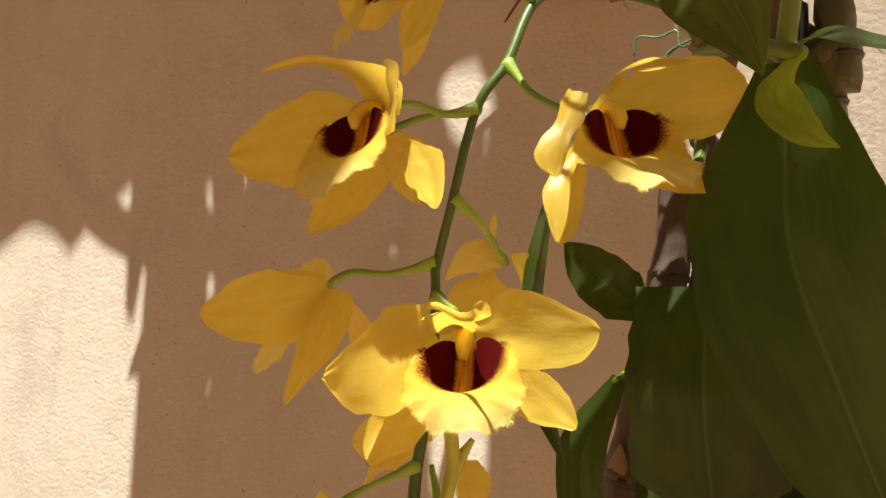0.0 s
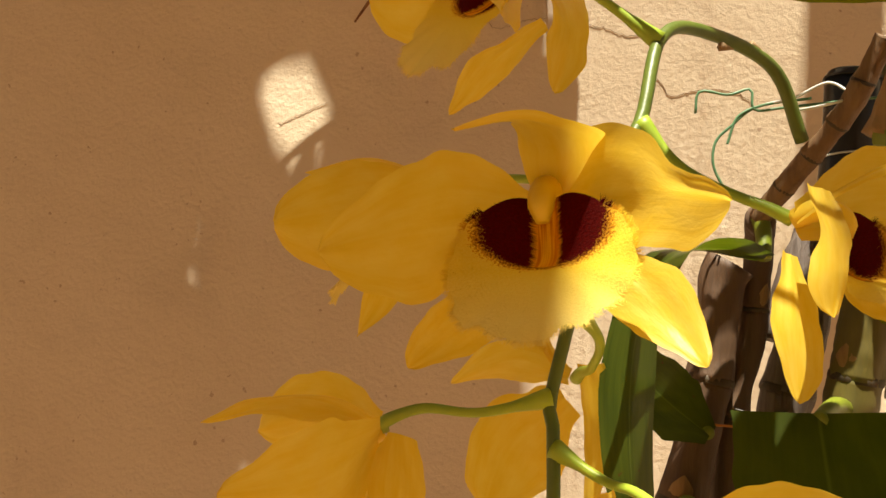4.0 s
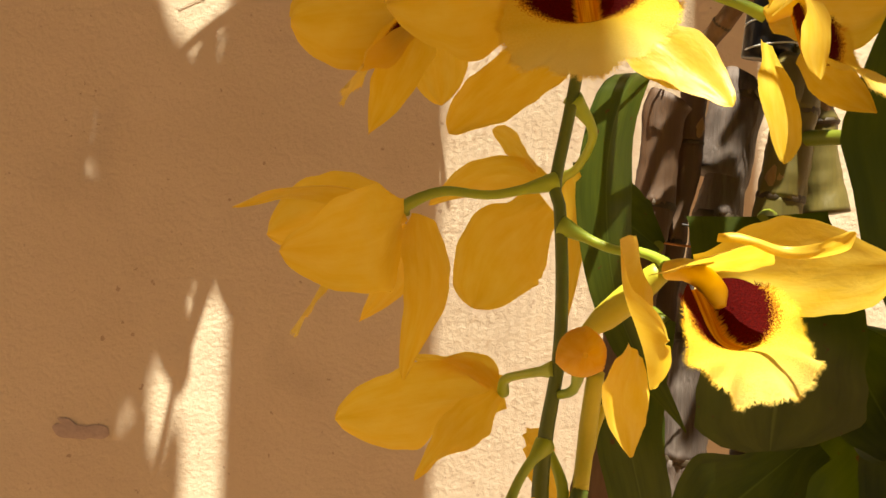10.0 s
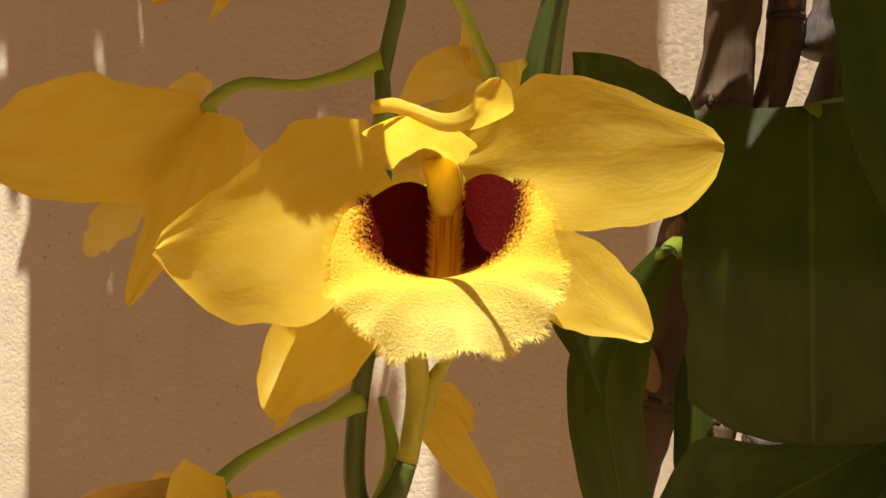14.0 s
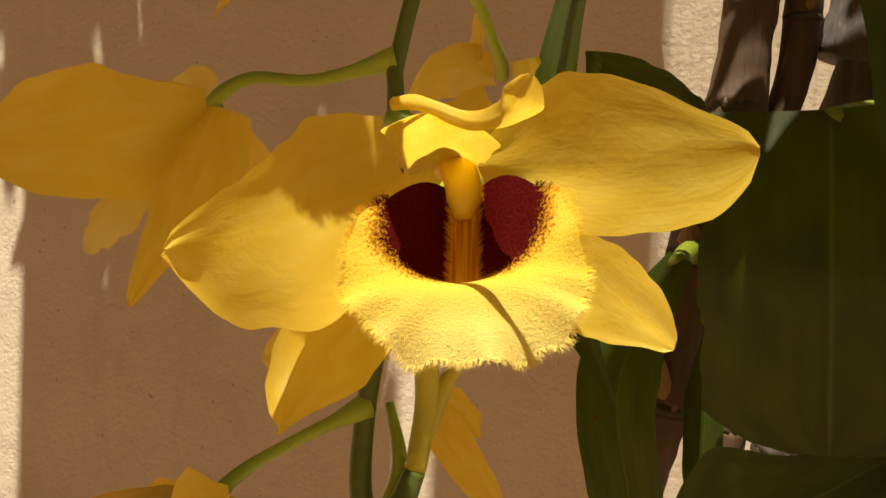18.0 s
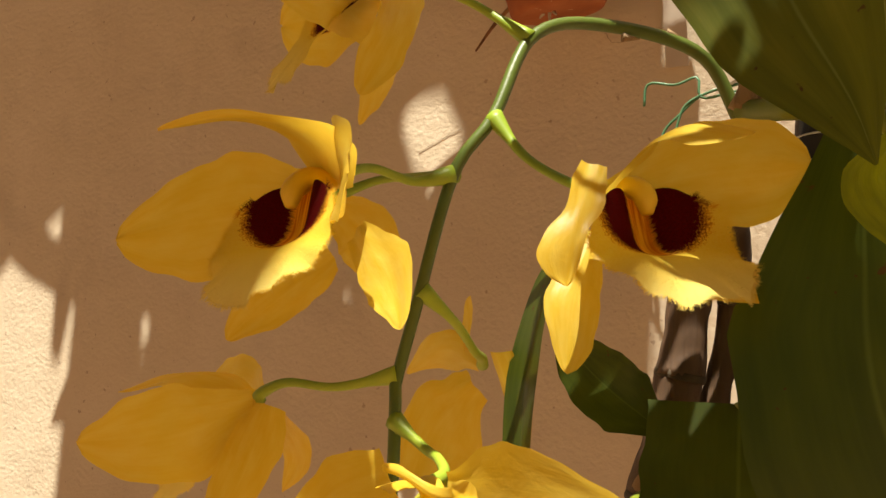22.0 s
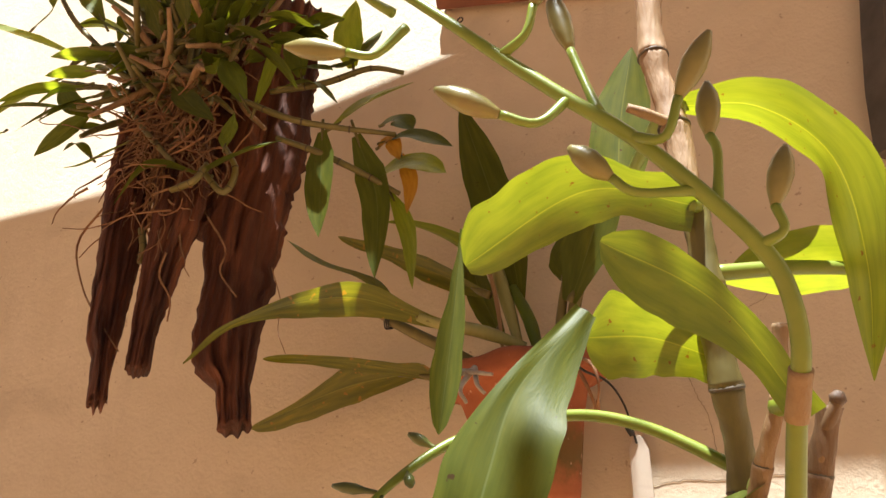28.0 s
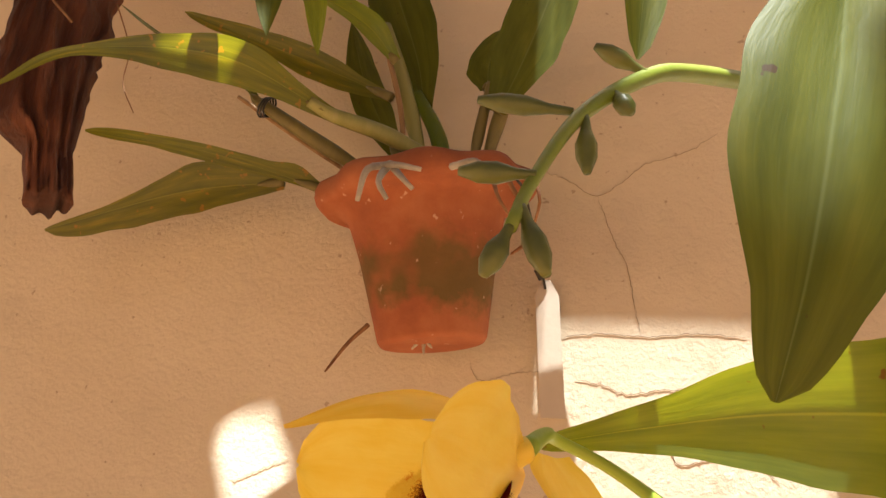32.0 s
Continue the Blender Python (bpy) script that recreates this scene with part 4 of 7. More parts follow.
# bell-shaped bloom in side view
flower("bell-shaped yellow orchid bloom in side view", (-0.2172, 0.2690, 1.4085), [
    ("petal", [(-0.2170, 0.2660, 1.4075), (-0.2245, 0.2380, 1.3991), (-0.2412, 0.2250, 1.3967)], 0.0294, ([0.34, 0.46, 0.7, 1, 0.89, 0.81, 0.67, 0.48, 0.1], [0.34, 0.46, 0.59, 0.77, 0.93, 0.91, 0.78, 0.44, 0.08]), 0.20, 0.05, (0.63, -0.77, -0.09)),
    ("lateral_sepal", [(-0.2118, 0.2660, 1.4082), (-0.2081, 0.2520, 1.3877), (-0.2135, 0.2420, 1.3660)], 0.0166, ([0.69, 0.94, 1, 0.89, 0.8, 0.6, 0.38, 0.2, 0.08], [0.34, 0.71, 0.85, 0.88, 0.88, 0.77, 0.6, 0.39, 0.12]), -0.20, 0.05, (0.57, -0.82, -0.03)),
    ("dorsal_sepal", [(-0.2175, 0.2700, 1.4092), (-0.2398, 0.2660, 1.4149), (-0.2611, 0.2550, 1.4078)], 0.014, ([0.34, 0.46, 0.57, 0.92, 1, 0.77, 0.44, 0.31, 0.09], [0.34, 0.46, 0.78, 0.74, 0.56, 0.55, 0.81, 0.47, 0.08]), -0.2, 0.05, (-0.1, -0.5, 0.85)),
    ("petal", [(-0.2180, 0.2720, 1.4085), (-0.2400, 0.2850, 1.4083), (-0.2600, 0.2900, 1.4020)], 0.0251, "petal", 0.25, 0.05, (-0.1, 0.95, 0.1)),
    ("lateral_sepal", [(-0.2163, 0.2750, 1.4060), (-0.2216, 0.2950, 1.3900), (-0.2326, 0.3024, 1.3759)], 0.0120, "sepal", 0.15, 0.05, TOCAM)],
    ((-0.2330, 0.2650, 1.3930), (-0.2451, 0.2603, 1.3757), (-0.2220, 0.2680, 1.4040), (-0.2400, 0.2760, 1.3920), (-0.2360, 0.2540, 1.3920), 0.003),
    [(-0.1765, 0.2770, 1.4190), (-0.1922, 0.2720, 1.4147), (-0.2064, 0.2680, 1.4149), (-0.2162, 0.2680, 1.4108), (-0.2172, 0.2690, 1.4085)], 5)

# top bloom
flower("yellow orchid bloom at the top of the spray", (-0.1860, 0.2700, 1.5335), [
    ("petal", [(-0.1889, 0.2740, 1.5317), (-0.2103, 0.2810, 1.5290), (-0.2345, 0.2850, 1.5307)], 0.0284, ([0.3, 0.51, 0.64, 0.78, 0.97, 1, 0.91, 0.72, 0.25], [0.3, 0.47, 0.64, 0.78, 0.9, 0.95, 0.94, 0.73, 0.27]), 0.15, 0.05, (0.12, -0.96, -0.26)),
    ("dorsal_sepal", [(-0.1881, 0.2700, 1.5334), (-0.1964, 0.2620, 1.5399), (-0.2101, 0.2540, 1.5388), (-0.2252, 0.2500, 1.5311)], 0.019, ([0.34, 0.72, 0.91, 1, 0.94, 0.79, 0.51, 0.27, 0.08], [0.34, 0.46, 0.61, 0.75, 0.64, 0.54, 0.4, 0.27, 0.08]), -0.25, 0.05, (0.0, -0.5, 0.86)),
    ("petal", [(-0.1870, 0.2715, 1.5291), (-0.1899, 0.2460, 1.5257), (-0.1952, 0.2290, 1.5262)], 0.0285, ([0.85, 1, 0.98, 0.92, 0.9, 0.81, 0.7, 0.55, 0.3], [0.34, 0.45, 0.56, 0.68, 0.77, 0.84, 0.89, 0.74, 0.48]), 0.12, 0.05, (0.59, -0.77, -0.23)),
    ("lateral_sepal", [(-0.1823, 0.2800, 1.5203), (-0.1977, 0.2920, 1.5136), (-0.2120, 0.3020, 1.4998)], 0.0117, ([0.34, 0.46, 0.73, 0.96, 1, 0.93, 0.75, 0.37, 0.08], [0.34, 0.46, 0.42, 0.46, 0.74, 0.96, 0.76, 0.42, 0.08]), 0.10, 0.05, (0.07, -0.98, -0.19)),
    ("lateral_sepal", [(-0.1826, 0.2775, 1.5341), (-0.1746, 0.2620, 1.5146), (-0.1764, 0.2505, 1.4932)], 0.0140, ([0.6, 0.94, 0.97, 0.89, 0.83, 0.84, 0.88, 0.6, 0.3], [0.48, 0.9, 0.77, 0.77, 0.81, 0.83, 0.89, 0.65, 0.3]), 0.20, 0.05, (0.54, -0.82, -0.19))],
    ((-0.2000, 0.2620, 1.5170), (-0.2140, 0.2570, 1.5005), (-0.1900, 0.2680, 1.5300), (-0.2125, 0.2740, 1.5220), (-0.1925, 0.2580, 1.5125), 0.0035),
    [(-0.1513, 0.3010, 1.5250), (-0.1695, 0.2980, 1.5349), (-0.1820, 0.2920, 1.5400), (-0.1835, 0.2800, 1.5384), (-0.1860, 0.2700, 1.5335)], 6)

# hanging bloom behind the stalk
flower("yellow orchid bloom hanging behind the stalk, seen from the back", (-0.1708, 0.3225, 1.4225), [
    ("petal", [(-0.1729, 0.3220, 1.4158), (-0.1894, 0.3260, 1.4011), (-0.1967, 0.3254, 1.3803)], 0.0367, ([0.34, 0.46, 0.79, 0.94, 1, 0.98, 0.84, 0.59, 0.08], [0.34, 0.46, 0.52, 0.7, 0.73, 0.67, 0.6, 0.51, 0.19]), -0.20, 0.05, (0.01, -1.0, -0.06)),
    ("petal", [(-0.1729, 0.3230, 1.4229), (-0.1917, 0.3340, 1.4267), (-0.2145, 0.3480, 1.4165)], 0.0153, ([0.34, 0.48, 0.84, 1, 0.95, 0.75, 0.45, 0.21, 0.08], [0.34, 0.68, 0.81, 0.87, 0.84, 0.89, 0.7, 0.38, 0.08]), -0.20, 0.05, (0.02, -0.99, -0.14)),
    ("dorsal_sepal", [(-0.1776, 0.3240, 1.4272), (-0.1850, 0.3380, 1.4381), (-0.1921, 0.3495, 1.4452)], 0.0082, ([0.34, 0.46, 0.62, 0.84, 1, 0.86, 0.7, 0.47, 0.24], [0.34, 0.46, 0.42, 0.56, 0.72, 0.97, 0.96, 0.81, 0.21]), 0.20, 0.05, (-0.01, -0.98, -0.18)),
    ("lateral_sepal", [(-0.1663, 0.3260, 1.4271), (-0.1628, 0.3360, 1.4058), (-0.1643, 0.3400, 1.3766)], 0.0115, ([0.65, 1, 0.9, 0.84, 0.69, 0.56, 0.44, 0.28, 0.12], [0.8, 0.85, 0.92, 0.94, 0.9, 0.8, 0.66, 0.53, 0.08]), -0.25, 0.05, (-0.08, -0.99, -0.07)),],
    None, [(-0.1684, 0.2800, 1.4435), (-0.1634, 0.2880, 1.4352), (-0.1656, 0.3060, 1.4271), (-0.1690, 0.3180, 1.4250), (-0.1708, 0.3225, 1.4225)], 7)

# low bloom behind, facing the wall
flower("yellow orchid bloom low on the spray, seen from the back", (-0.1870, 0.2970, 1.3564), [
    ("petal", [(-0.1870, 0.2970, 1.3564), (-0.2138, 0.3100, 1.3498), (-0.2416, 0.3200, 1.3422)], 0.0293, ([0.34, 0.46, 0.42, 0.42, 0.85, 1, 0.87, 0.58, 0.09], [0.34, 0.7, 0.86, 0.88, 0.91, 0.81, 0.72, 0.55, 0.12]), -0.20, 0.05, (0.09, -0.99, 0.11)),
    ("dorsal_sepal", [(-0.1891, 0.2970, 1.3581), (-0.1994, 0.3060, 1.3637), (-0.2166, 0.3180, 1.3643)], 0.0117, ([0.34, 0.46, 0.52, 0.68, 0.75, 0.74, 0.69, 0.39, 0.08], [0.34, 0.81, 1, 0.8, 0.49, 0.2, 0.2, 0.2, 0.08]), -0.20, 0.05, (0.05, -1.0, 0.07)),
    ("lateral_sepal", [(-0.1884, 0.2960, 1.3565), (-0.1992, 0.2880, 1.3468), (-0.2128, 0.2900, 1.3303)], 0.0142, ([0.34, 0.58, 1, 0.98, 0.91, 0.52, 0.2, 0.2, 0.08], [0.34, 0.46, 0.81, 0.85, 0.92, 0.7, 0.5, 0.27, 0.08]), -0.20, 0.05, (0.05, -0.99, 0.14)),
    ("petal", [(-0.1786, 0.3030, 1.3395), (-0.1709, 0.3080, 1.3278), (-0.1613, 0.3160, 1.3119)], 0.0120, ([0.34, 0.84, 1, 0.91, 0.8, 0.71, 0.61, 0.39, 0.08], [0.34, 0.46, 0.85, 0.84, 0.84, 0.84, 0.68, 0.33, 0.08]), -0.15, 0.05, (0.2, -0.96, 0.2)),
    ("lateral_sepal", [(-0.1792, 0.3050, 1.3432), (-0.1740, 0.3120, 1.3382), (-0.1692, 0.3160, 1.3306)], 0.0090, ([0.34, 0.47, 0.74, 1, 0.87, 0.83, 0.84, 0.4, 0.08], [0.34, 0.46, 0.76, 0.93, 0.93, 0.87, 0.66, 0.32, 0.08]), -0.15, 0.05, (0.22, -0.96, 0.15)),],
    None, [(-0.1734, 0.2740, 1.3662), (-0.1812, 0.2820, 1.3641), (-0.1866, 0.2920, 1.3610), (-0.1870, 0.2970, 1.3564)], 8)

# lowest bloom, nodding
flower("yellow orchid bloom nodding at the foot of the spray", (-0.1839, 0.2380, 1.3319), [
    ("petal", [(-0.1839, 0.2380, 1.3319), (-0.1819, 0.2200, 1.3295), (-0.1759, 0.2100, 1.3186)], 0.0276, "petal", 0.2, 0.05, (-0.3, -0.9, 0)),
    ("dorsal_sepal", [(-0.1839, 0.2380, 1.3319), (-0.2099, 0.2320, 1.3272), (-0.2316, 0.2250, 1.3163)], 0.0165, "sepal", -0.25, 0.05, (-0.2, -0.6, 0.7)),
    ("lateral_sepal", [(-0.1839, 0.2380, 1.3319), (-0.1757, 0.2350, 1.3207), (-0.1688, 0.2300, 1.3076)], 0.0147, "sepal", -0.2, 0.05, TOCAM),
    ("petal", [(-0.1839, 0.2380, 1.3319), (-0.2131, 0.2520, 1.3141), (-0.2388, 0.2580, 1.2961)], 0.0266, "petal", 0.2, 0.05, (-0.3, -0.9, 0)),
    ("lateral_sepal", [(-0.1839, 0.2380, 1.3319), (-0.1878, 0.2550, 1.3278), (-0.1887, 0.2600, 1.3189)], 0.0096, "sepal", 0.1, 0.05, TOCAM)],
    ((-0.2000, 0.2340, 1.3200), (-0.2080, 0.2280, 1.3090), (-0.1880, 0.2375, 1.3290), (-0.2157, 0.2380, 1.3147), (-0.1859, 0.2250, 1.3181), 0.0035),
    [(-0.1760, 0.2720, 1.3461), (-0.1824, 0.2580, 1.3411), (-0.1860, 0.2460, 1.3372), (-0.1874, 0.2400, 1.3336), (-0.1839, 0.2380, 1.3319)], 9)

# opening bud beside the stalk
BUD_AT = Vector((-0.1698, 0.2450, 1.3742))
bud = thing("flower_bud", BUD_AT, "small round yellow orchid bud just opening", "flower bud")
bm = bmesh.new()
bmesh.ops.create_uvsphere(bm, u_segments=18, v_segments=12, radius=0.0043)
for v in bm.verts:
    v.co = BUD_AT + Vector((v.co.x, v.co.y * 1.1 + 0.001, v.co.z * 0.86))
part("heart", bm, COLUMN, bud)
for a0 in (0.4, 2.5, 4.6):
    w_ = Vector((math.cos(a0), 0, math.sin(a0)))
    part("petal", blade_bm([BUD_AT + Vector((0, 0.0060, 0)), BUD_AT + w_ * 0.0060 + Vector((0, 0.0012, 0)), BUD_AT + w_ * 0.0040 + Vector((0, -0.0044, 0)), BUD_AT - w_ * 0.0008 + Vector((0, -0.0062, 0))], 0.0118, (w_ * 0.9 + Vector((0, -0.3, 0))), "petal", -0.45, 0, 0.04, 14, 8, 3, int(a0 * 10)), PETAL, bud)
part("pedicel", tube_bm([(-0.1730, 0.2730, 1.3596), (-0.1693, 0.2650, 1.3624), (-0.1690, 0.2520, 1.3716)], [0.0013, 0.0014, 0.0024], 8, 8), PEDICEL, bud)

# ---------------------------------------------------------------- the large cane orchid
CANE_LINES = []


def cane(pts, r0, mat, label, nodes=6, flare=0.14, seed=0, taper=1.0):
    """A jointed orchid cane: a thing with its joints, dark node rings and torn papery sheaths as parts."""
    c = thing("orchid_cane", pts[0], label, "orchid cane", "canes of the large orchid")
    line = spline(pts, nodes * 6)
    CANE_LINES.extend(line)
    rng = random.Random(seed)
    wob = [Vector((rng.uniform(-1, 1), rng.uniform(-1, 1), 0)) * r0 * 0.14 for _ in range(nodes + 1)]
    for k in range(nodes):
        r = r0 * (1 + (taper - 1) * k / max(1, nodes - 1))
        seg = [p + wob[k].lerp(wob[k + 1], i / 6) for i, p in enumerate(line[k * 6:k * 6 + 7])]
        mids = [r * rng.uniform(0.86, 1.02) for _ in range(4)]
        bm = tube_bm(seg, [r * (1 + flare), mids[0], mids[1], mids[2], r * (1 + flare * rng.uniform(0.2, 0.9))], 16, 20)
        ctr = seg[3]
        for v in bm.verts:
            o = v.co - ctr
            a = math.atan2(o.y, o.x)
            v.co += Vector((math.cos(a), math.sin(a), 0)) * r * (0.10 * noise.noise(v.co * 160 + Vector((seed, k, 0))) + 0.03 * math.sin(a * 9 + k))
        part("joint", bm, mat, c)
        if k:
            q = seg[0]
            d = (line[k * 6 + 1] - line[k * 6 - 1]).normalized() * r * 0.16
            part("node_ring", tube_bm([q - d, q, q + d], [r * (1 + flare * 0.8), r * (1 + flare * 1.4), r * (1 + flare * 0.7)], 6, 18), RING, c)
            if rng.random() < 0.45:
                way = Vector((rng.uniform(-1, 0.6), -1, 0)).normalized()
                part("sheath", blade_bm([q + way * r * 0.9, q + way * r * 1.06 + d * 4, q + way * r * 1.12 + d * rng.uniform(7, 12)], r * 1.0, way, "sepal", -0.35, 0, 0.1, 8, 6, 3, k), CANE, c, "torn papery sheath")
    return c


def big_leaf(pts, width, face, label, mat=LEAF, kind="leaf", cup=0.05, fold=0.12, ripple=0.04, seed=0, twist=0.0):
    lf = thing("orchid_leaf", pts[0], label, "leaf", "leaves of the large orchid")
    part("blade", blade_bm(pts, width, face, kind, cup, fold, ripple, 30, 12, 4, seed, twist), mat, lf)
    a = Vector(pts[0])
    foot = min(CANE_LINES, key=lambda q: (q - a).length)
    if (foot - a).length < 0.30:
        part("leaf_base", tube_bm([foot, foot.lerp(a, 0.5) + Vector((0, 0, 0.002)), a + (Vector(pts[1]) - a) * 0.05], [0.0034, 0.0030, 0.0026], 10, 10), STALK, lf)
    return lf


cane([(-0.1502, 0.3850, 1.2856), (-0.1411, 0.3880, 1.3329), (-0.1262, 0.3920, 1.4139), (-0.1204, 0.3940, 1.4610), (-0.1173, 0.3940, 1.4666)], 0.0090, CANE_DARK, "old leafless dark brown orchid cane", 4, 0.05, seed=1)
cane([(-0.1248, 0.4000, 1.2822), (-0.1152, 0.4020, 1.4028), (-0.1090, 0.4020, 1.4388), (-0.1077, 0.4000, 1.4744), (-0.1095, 0.3860, 1.4835)], 0.0055, CANE_DARK, "thin dry dark brown orchid cane", 5, 0.05, seed=2)
cane([(-0.1095, 0.3860, 1.4835), (-0.0975, 0.3700, 1.5016), (-0.0871, 0.3550, 1.5165), (-0.0787, 0.3450, 1.5386)], 0.0040, CANE_DRY, "bent papery brown orchid cane", 5, 0.06, seed=3)
cane([(-0.1265, 0.4020, 1.2721), (-0.1090, 0.4100, 1.2943), (-0.0962, 0.4120, 1.4061), (-0.0900, 0.4120, 1.4405), (-0.0846, 0.4120, 1.4800), (-0.0961, 0.4100, 1.4378)], 0.0102, CANE_GREY, "weathered wrinkled grey-brown orchid cane", 5, 0.05, seed=4)
cane([(-0.0837, 0.3900, 1.2872), (-0.0769, 0.3900, 1.4040), (-0.0734, 0.3880, 1.4430), (-0.0706, 0.3860, 1.4794), (-0.0781, 0.3840, 1.4653)], 0.0092, CANE_GREEN, "mottled olive orchid cane with dark spots", 6, 0.05, seed=5)
cane([(-0.0891, 0.3100, 1.4979), (-0.0689, 0.3080, 1.5579), (-0.0594, 0.3000, 1.5941), (-0.0528, 0.2920, 1.6122), (-0.0462, 0.2850, 1.6299), (-0.0428, 0.2800, 1.6525)], 0.0046, CANE, "pale papery orchid cane with dark joints", 7, 0.08, seed=6, taper=0.6)
cane([(-0.0686, 0.3300, 1.4988), (-0.0588, 0.3220, 1.5492), (-0.0505, 0.3150, 1.5721), (-0.0407, 0.3100, 1.5983), (-0.0324, 0.3000, 1.6298)], 0.0059, CANE_DRY, "stout papery orchid cane with dark joints", 6, 0.09, seed=7, taper=0.7)
cane([(-0.0649, 0.3450, 1.5338), (-0.0664, 0.3250, 1.6141), (-0.0687, 0.3100, 1.6457), (-0.0716, 0.3000, 1.6956), (-0.0742, 0.3000, 1.7168)], 0.0058, CANE_GREEN, "olive leafy orchid cane with papery sheath", 5, seed=8)
cane([(-0.0742, 0.3000, 1.7155), (-0.0799, 0.3000, 1.7575), (-0.0882, 0.3000, 1.8038), (-0.0906, 0.3000, 1.8764)], 0.0060, CANE, "upper cane in a split papery sheath", 4, seed=9)
part_stub = thing("cane_stub", (-0.0806, 0.2980, 1.7563), "short broken side stub on the cane", "cane stub")
part("stub", tube_bm([(-0.0802, 0.2980, 1.7556), (-0.0881, 0.2900, 1.7572), (-0.0958, 0.2850, 1.7596)], [0.0026, 0.0022, 0.0024, 0.0018], 10, 10), CANE, part_stub)
snag = thing("cane_stub", (-0.0394, 0.3060, 1.6125), "short forked dry cane stub with papery bark", "cane stub")
part("stub", tube_bm([(-0.0400, 0.3080, 1.6091), (-0.0381, 0.3040, 1.6177), (-0.0334, 0.3000, 1.6241), (-0.0292, 0.2970, 1.6311)], [0.0040, 0.0030, 0.0022, 0.0026, 0.0020], 14, 10), CANE_DRY, snag)
part("knot", tube_bm([(-0.0302, 0.2980, 1.6295), (-0.0291, 0.2970, 1.6317), (-0.0286, 0.2970, 1.6330)], [0.0022, 0.0030, 0.0018], 6, 10), CANE_DARK, snag)
cane([(-0.0514, 0.4000, 1.4215), (-0.0587, 0.4000, 1.4812), (-0.0626, 0.4000, 1.5281), (-0.0555, 0.4000, 1.5011), (-0.0585, 0.4000, 1.5550)], 0.0085, CANE_GREEN, "dark olive orchid cane", 5, seed=9)

folded = big_leaf([(-0.0706, 0.3180, 1.6560), (-0.0906, 0.2960, 1.6590), (-0.1101, 0.2770, 1.6542)], 0.0329, (0.22, -0.86, -0.47), "broad green orchid leaf folded over and hanging", LEAF, ([0.6, 0.6, 0.67, 0.8, 0.88, 0.93, 0.92, 0.92, 0.91], [0.6, 0.6, 0.49, 0.57, 0.71, 0.83, 0.99, 1, 0.49]), 0.10, 0.06, 0.03, seed=1)
part("hanging_end", blade_bm([(-0.1070, 0.2680, 1.6608), (-0.1253, 0.2520, 1.6274), (-0.1319, 0.2470, 1.5981), (-0.1368, 0.2460, 1.5742), (-0.1408, 0.2470, 1.5565), (-0.1454, 0.2525, 1.5392)], 0.0453, (0.01, -0.86, -0.51), ([0.2, 0.46, 0.74, 0.92, 0.95, 0.89, 0.73, 0.45, 0.1], [0.2, 0.2, 0.25, 0.4, 0.72, 0.73, 0.65, 0.36, 0.1]), -0.06, 0.10, 0.04, 40, 16, 3, 6, soft=0.03), LEAF_DULL, folded, "dull grey-green hanging end of the leaf")
bent = big_leaf([(-0.0702, 0.2880, 1.7084), (-0.1106, 0.2760, 1.7165), (-0.1575, 0.2670, 1.6866)], 0.0347, (0.26, -0.77, -0.58), "yellow-green orchid leaf bent down at its middle", LEAF, ([0.6, 0.6, 0.58, 0.75, 0.8, 0.72, 0.65, 0.57, 0.77], [0.6, 0.6, 0.49, 0.75, 0.99, 1, 0.97, 0.95, 0.29]), 0.10, 0.06, 0.03, seed=2)
# same leaf: the tip's duller green paints in the shade on its turned side
part("folded_tip", blade_bm([(-0.1603, 0.2670, 1.7038), (-0.1630, 0.2700, 1.6575), (-0.1662, 0.2720, 1.6197)], 0.0126, (0.41, -0.79, -0.45), ([0.15, 0.17, 0.4, 0.61, 0.77, 0.81, 0.89, 0.69, 0.19], [0.15, 0.17, 0.4, 0.48, 0.81, 0.93, 1, 0.76, 0.15]), 0.10, 0.2, 0.03, 24, 8, 3, 5), LEAF_DULL, bent, "folded end of the leaf, coloured duller for its shaded side")
big_leaf([(-0.0356, 0.2720, 1.6177), (-0.0581, 0.2520, 1.6510), (-0.0919, 0.2400, 1.6725)], 0.0287, (0.11, -0.87, -0.49), "arching sunlit orchid leaf seen from below", LEAF, ([0.4, 0.4, 0.4, 0.61, 0.86, 1, 0.97, 0.71, 0.16], [0.4, 0.4, 0.42, 0.42, 0.4, 0.53, 0.64, 0.63, 0.38]), 0.08, 0.08, 0.03, seed=3)
big_leaf([(-0.0761, 0.3000, 1.7654), (-0.0460, 0.2980, 1.7557), (-0.0209, 0.2950, 1.7242), (-0.0149, 0.3120, 1.6873), (-0.0189, 0.3250, 1.6455)], 0.0334, (0.5, 0.3, 0.8), "orchid leaf arching over with speckled tip", LEAF, seed=4)
big_leaf([(-0.0084, 0.3400, 1.6952), (-0.0324, 0.3350, 1.6991), (-0.0729, 0.3350, 1.6976)], 0.0349, (-0.1, 0.4, 0.9), "sunlit green orchid leaf behind the canes", LEAF, seed=5)
big_leaf([(-0.1243, 0.3600, 1.7583), (-0.1228, 0.3600, 1.8065), (-0.1158, 0.3600, 1.8569)], 0.0312, (-0.2, 0.9, 0.2), "upright bright green orchid leaf", LEAF, seed=6)
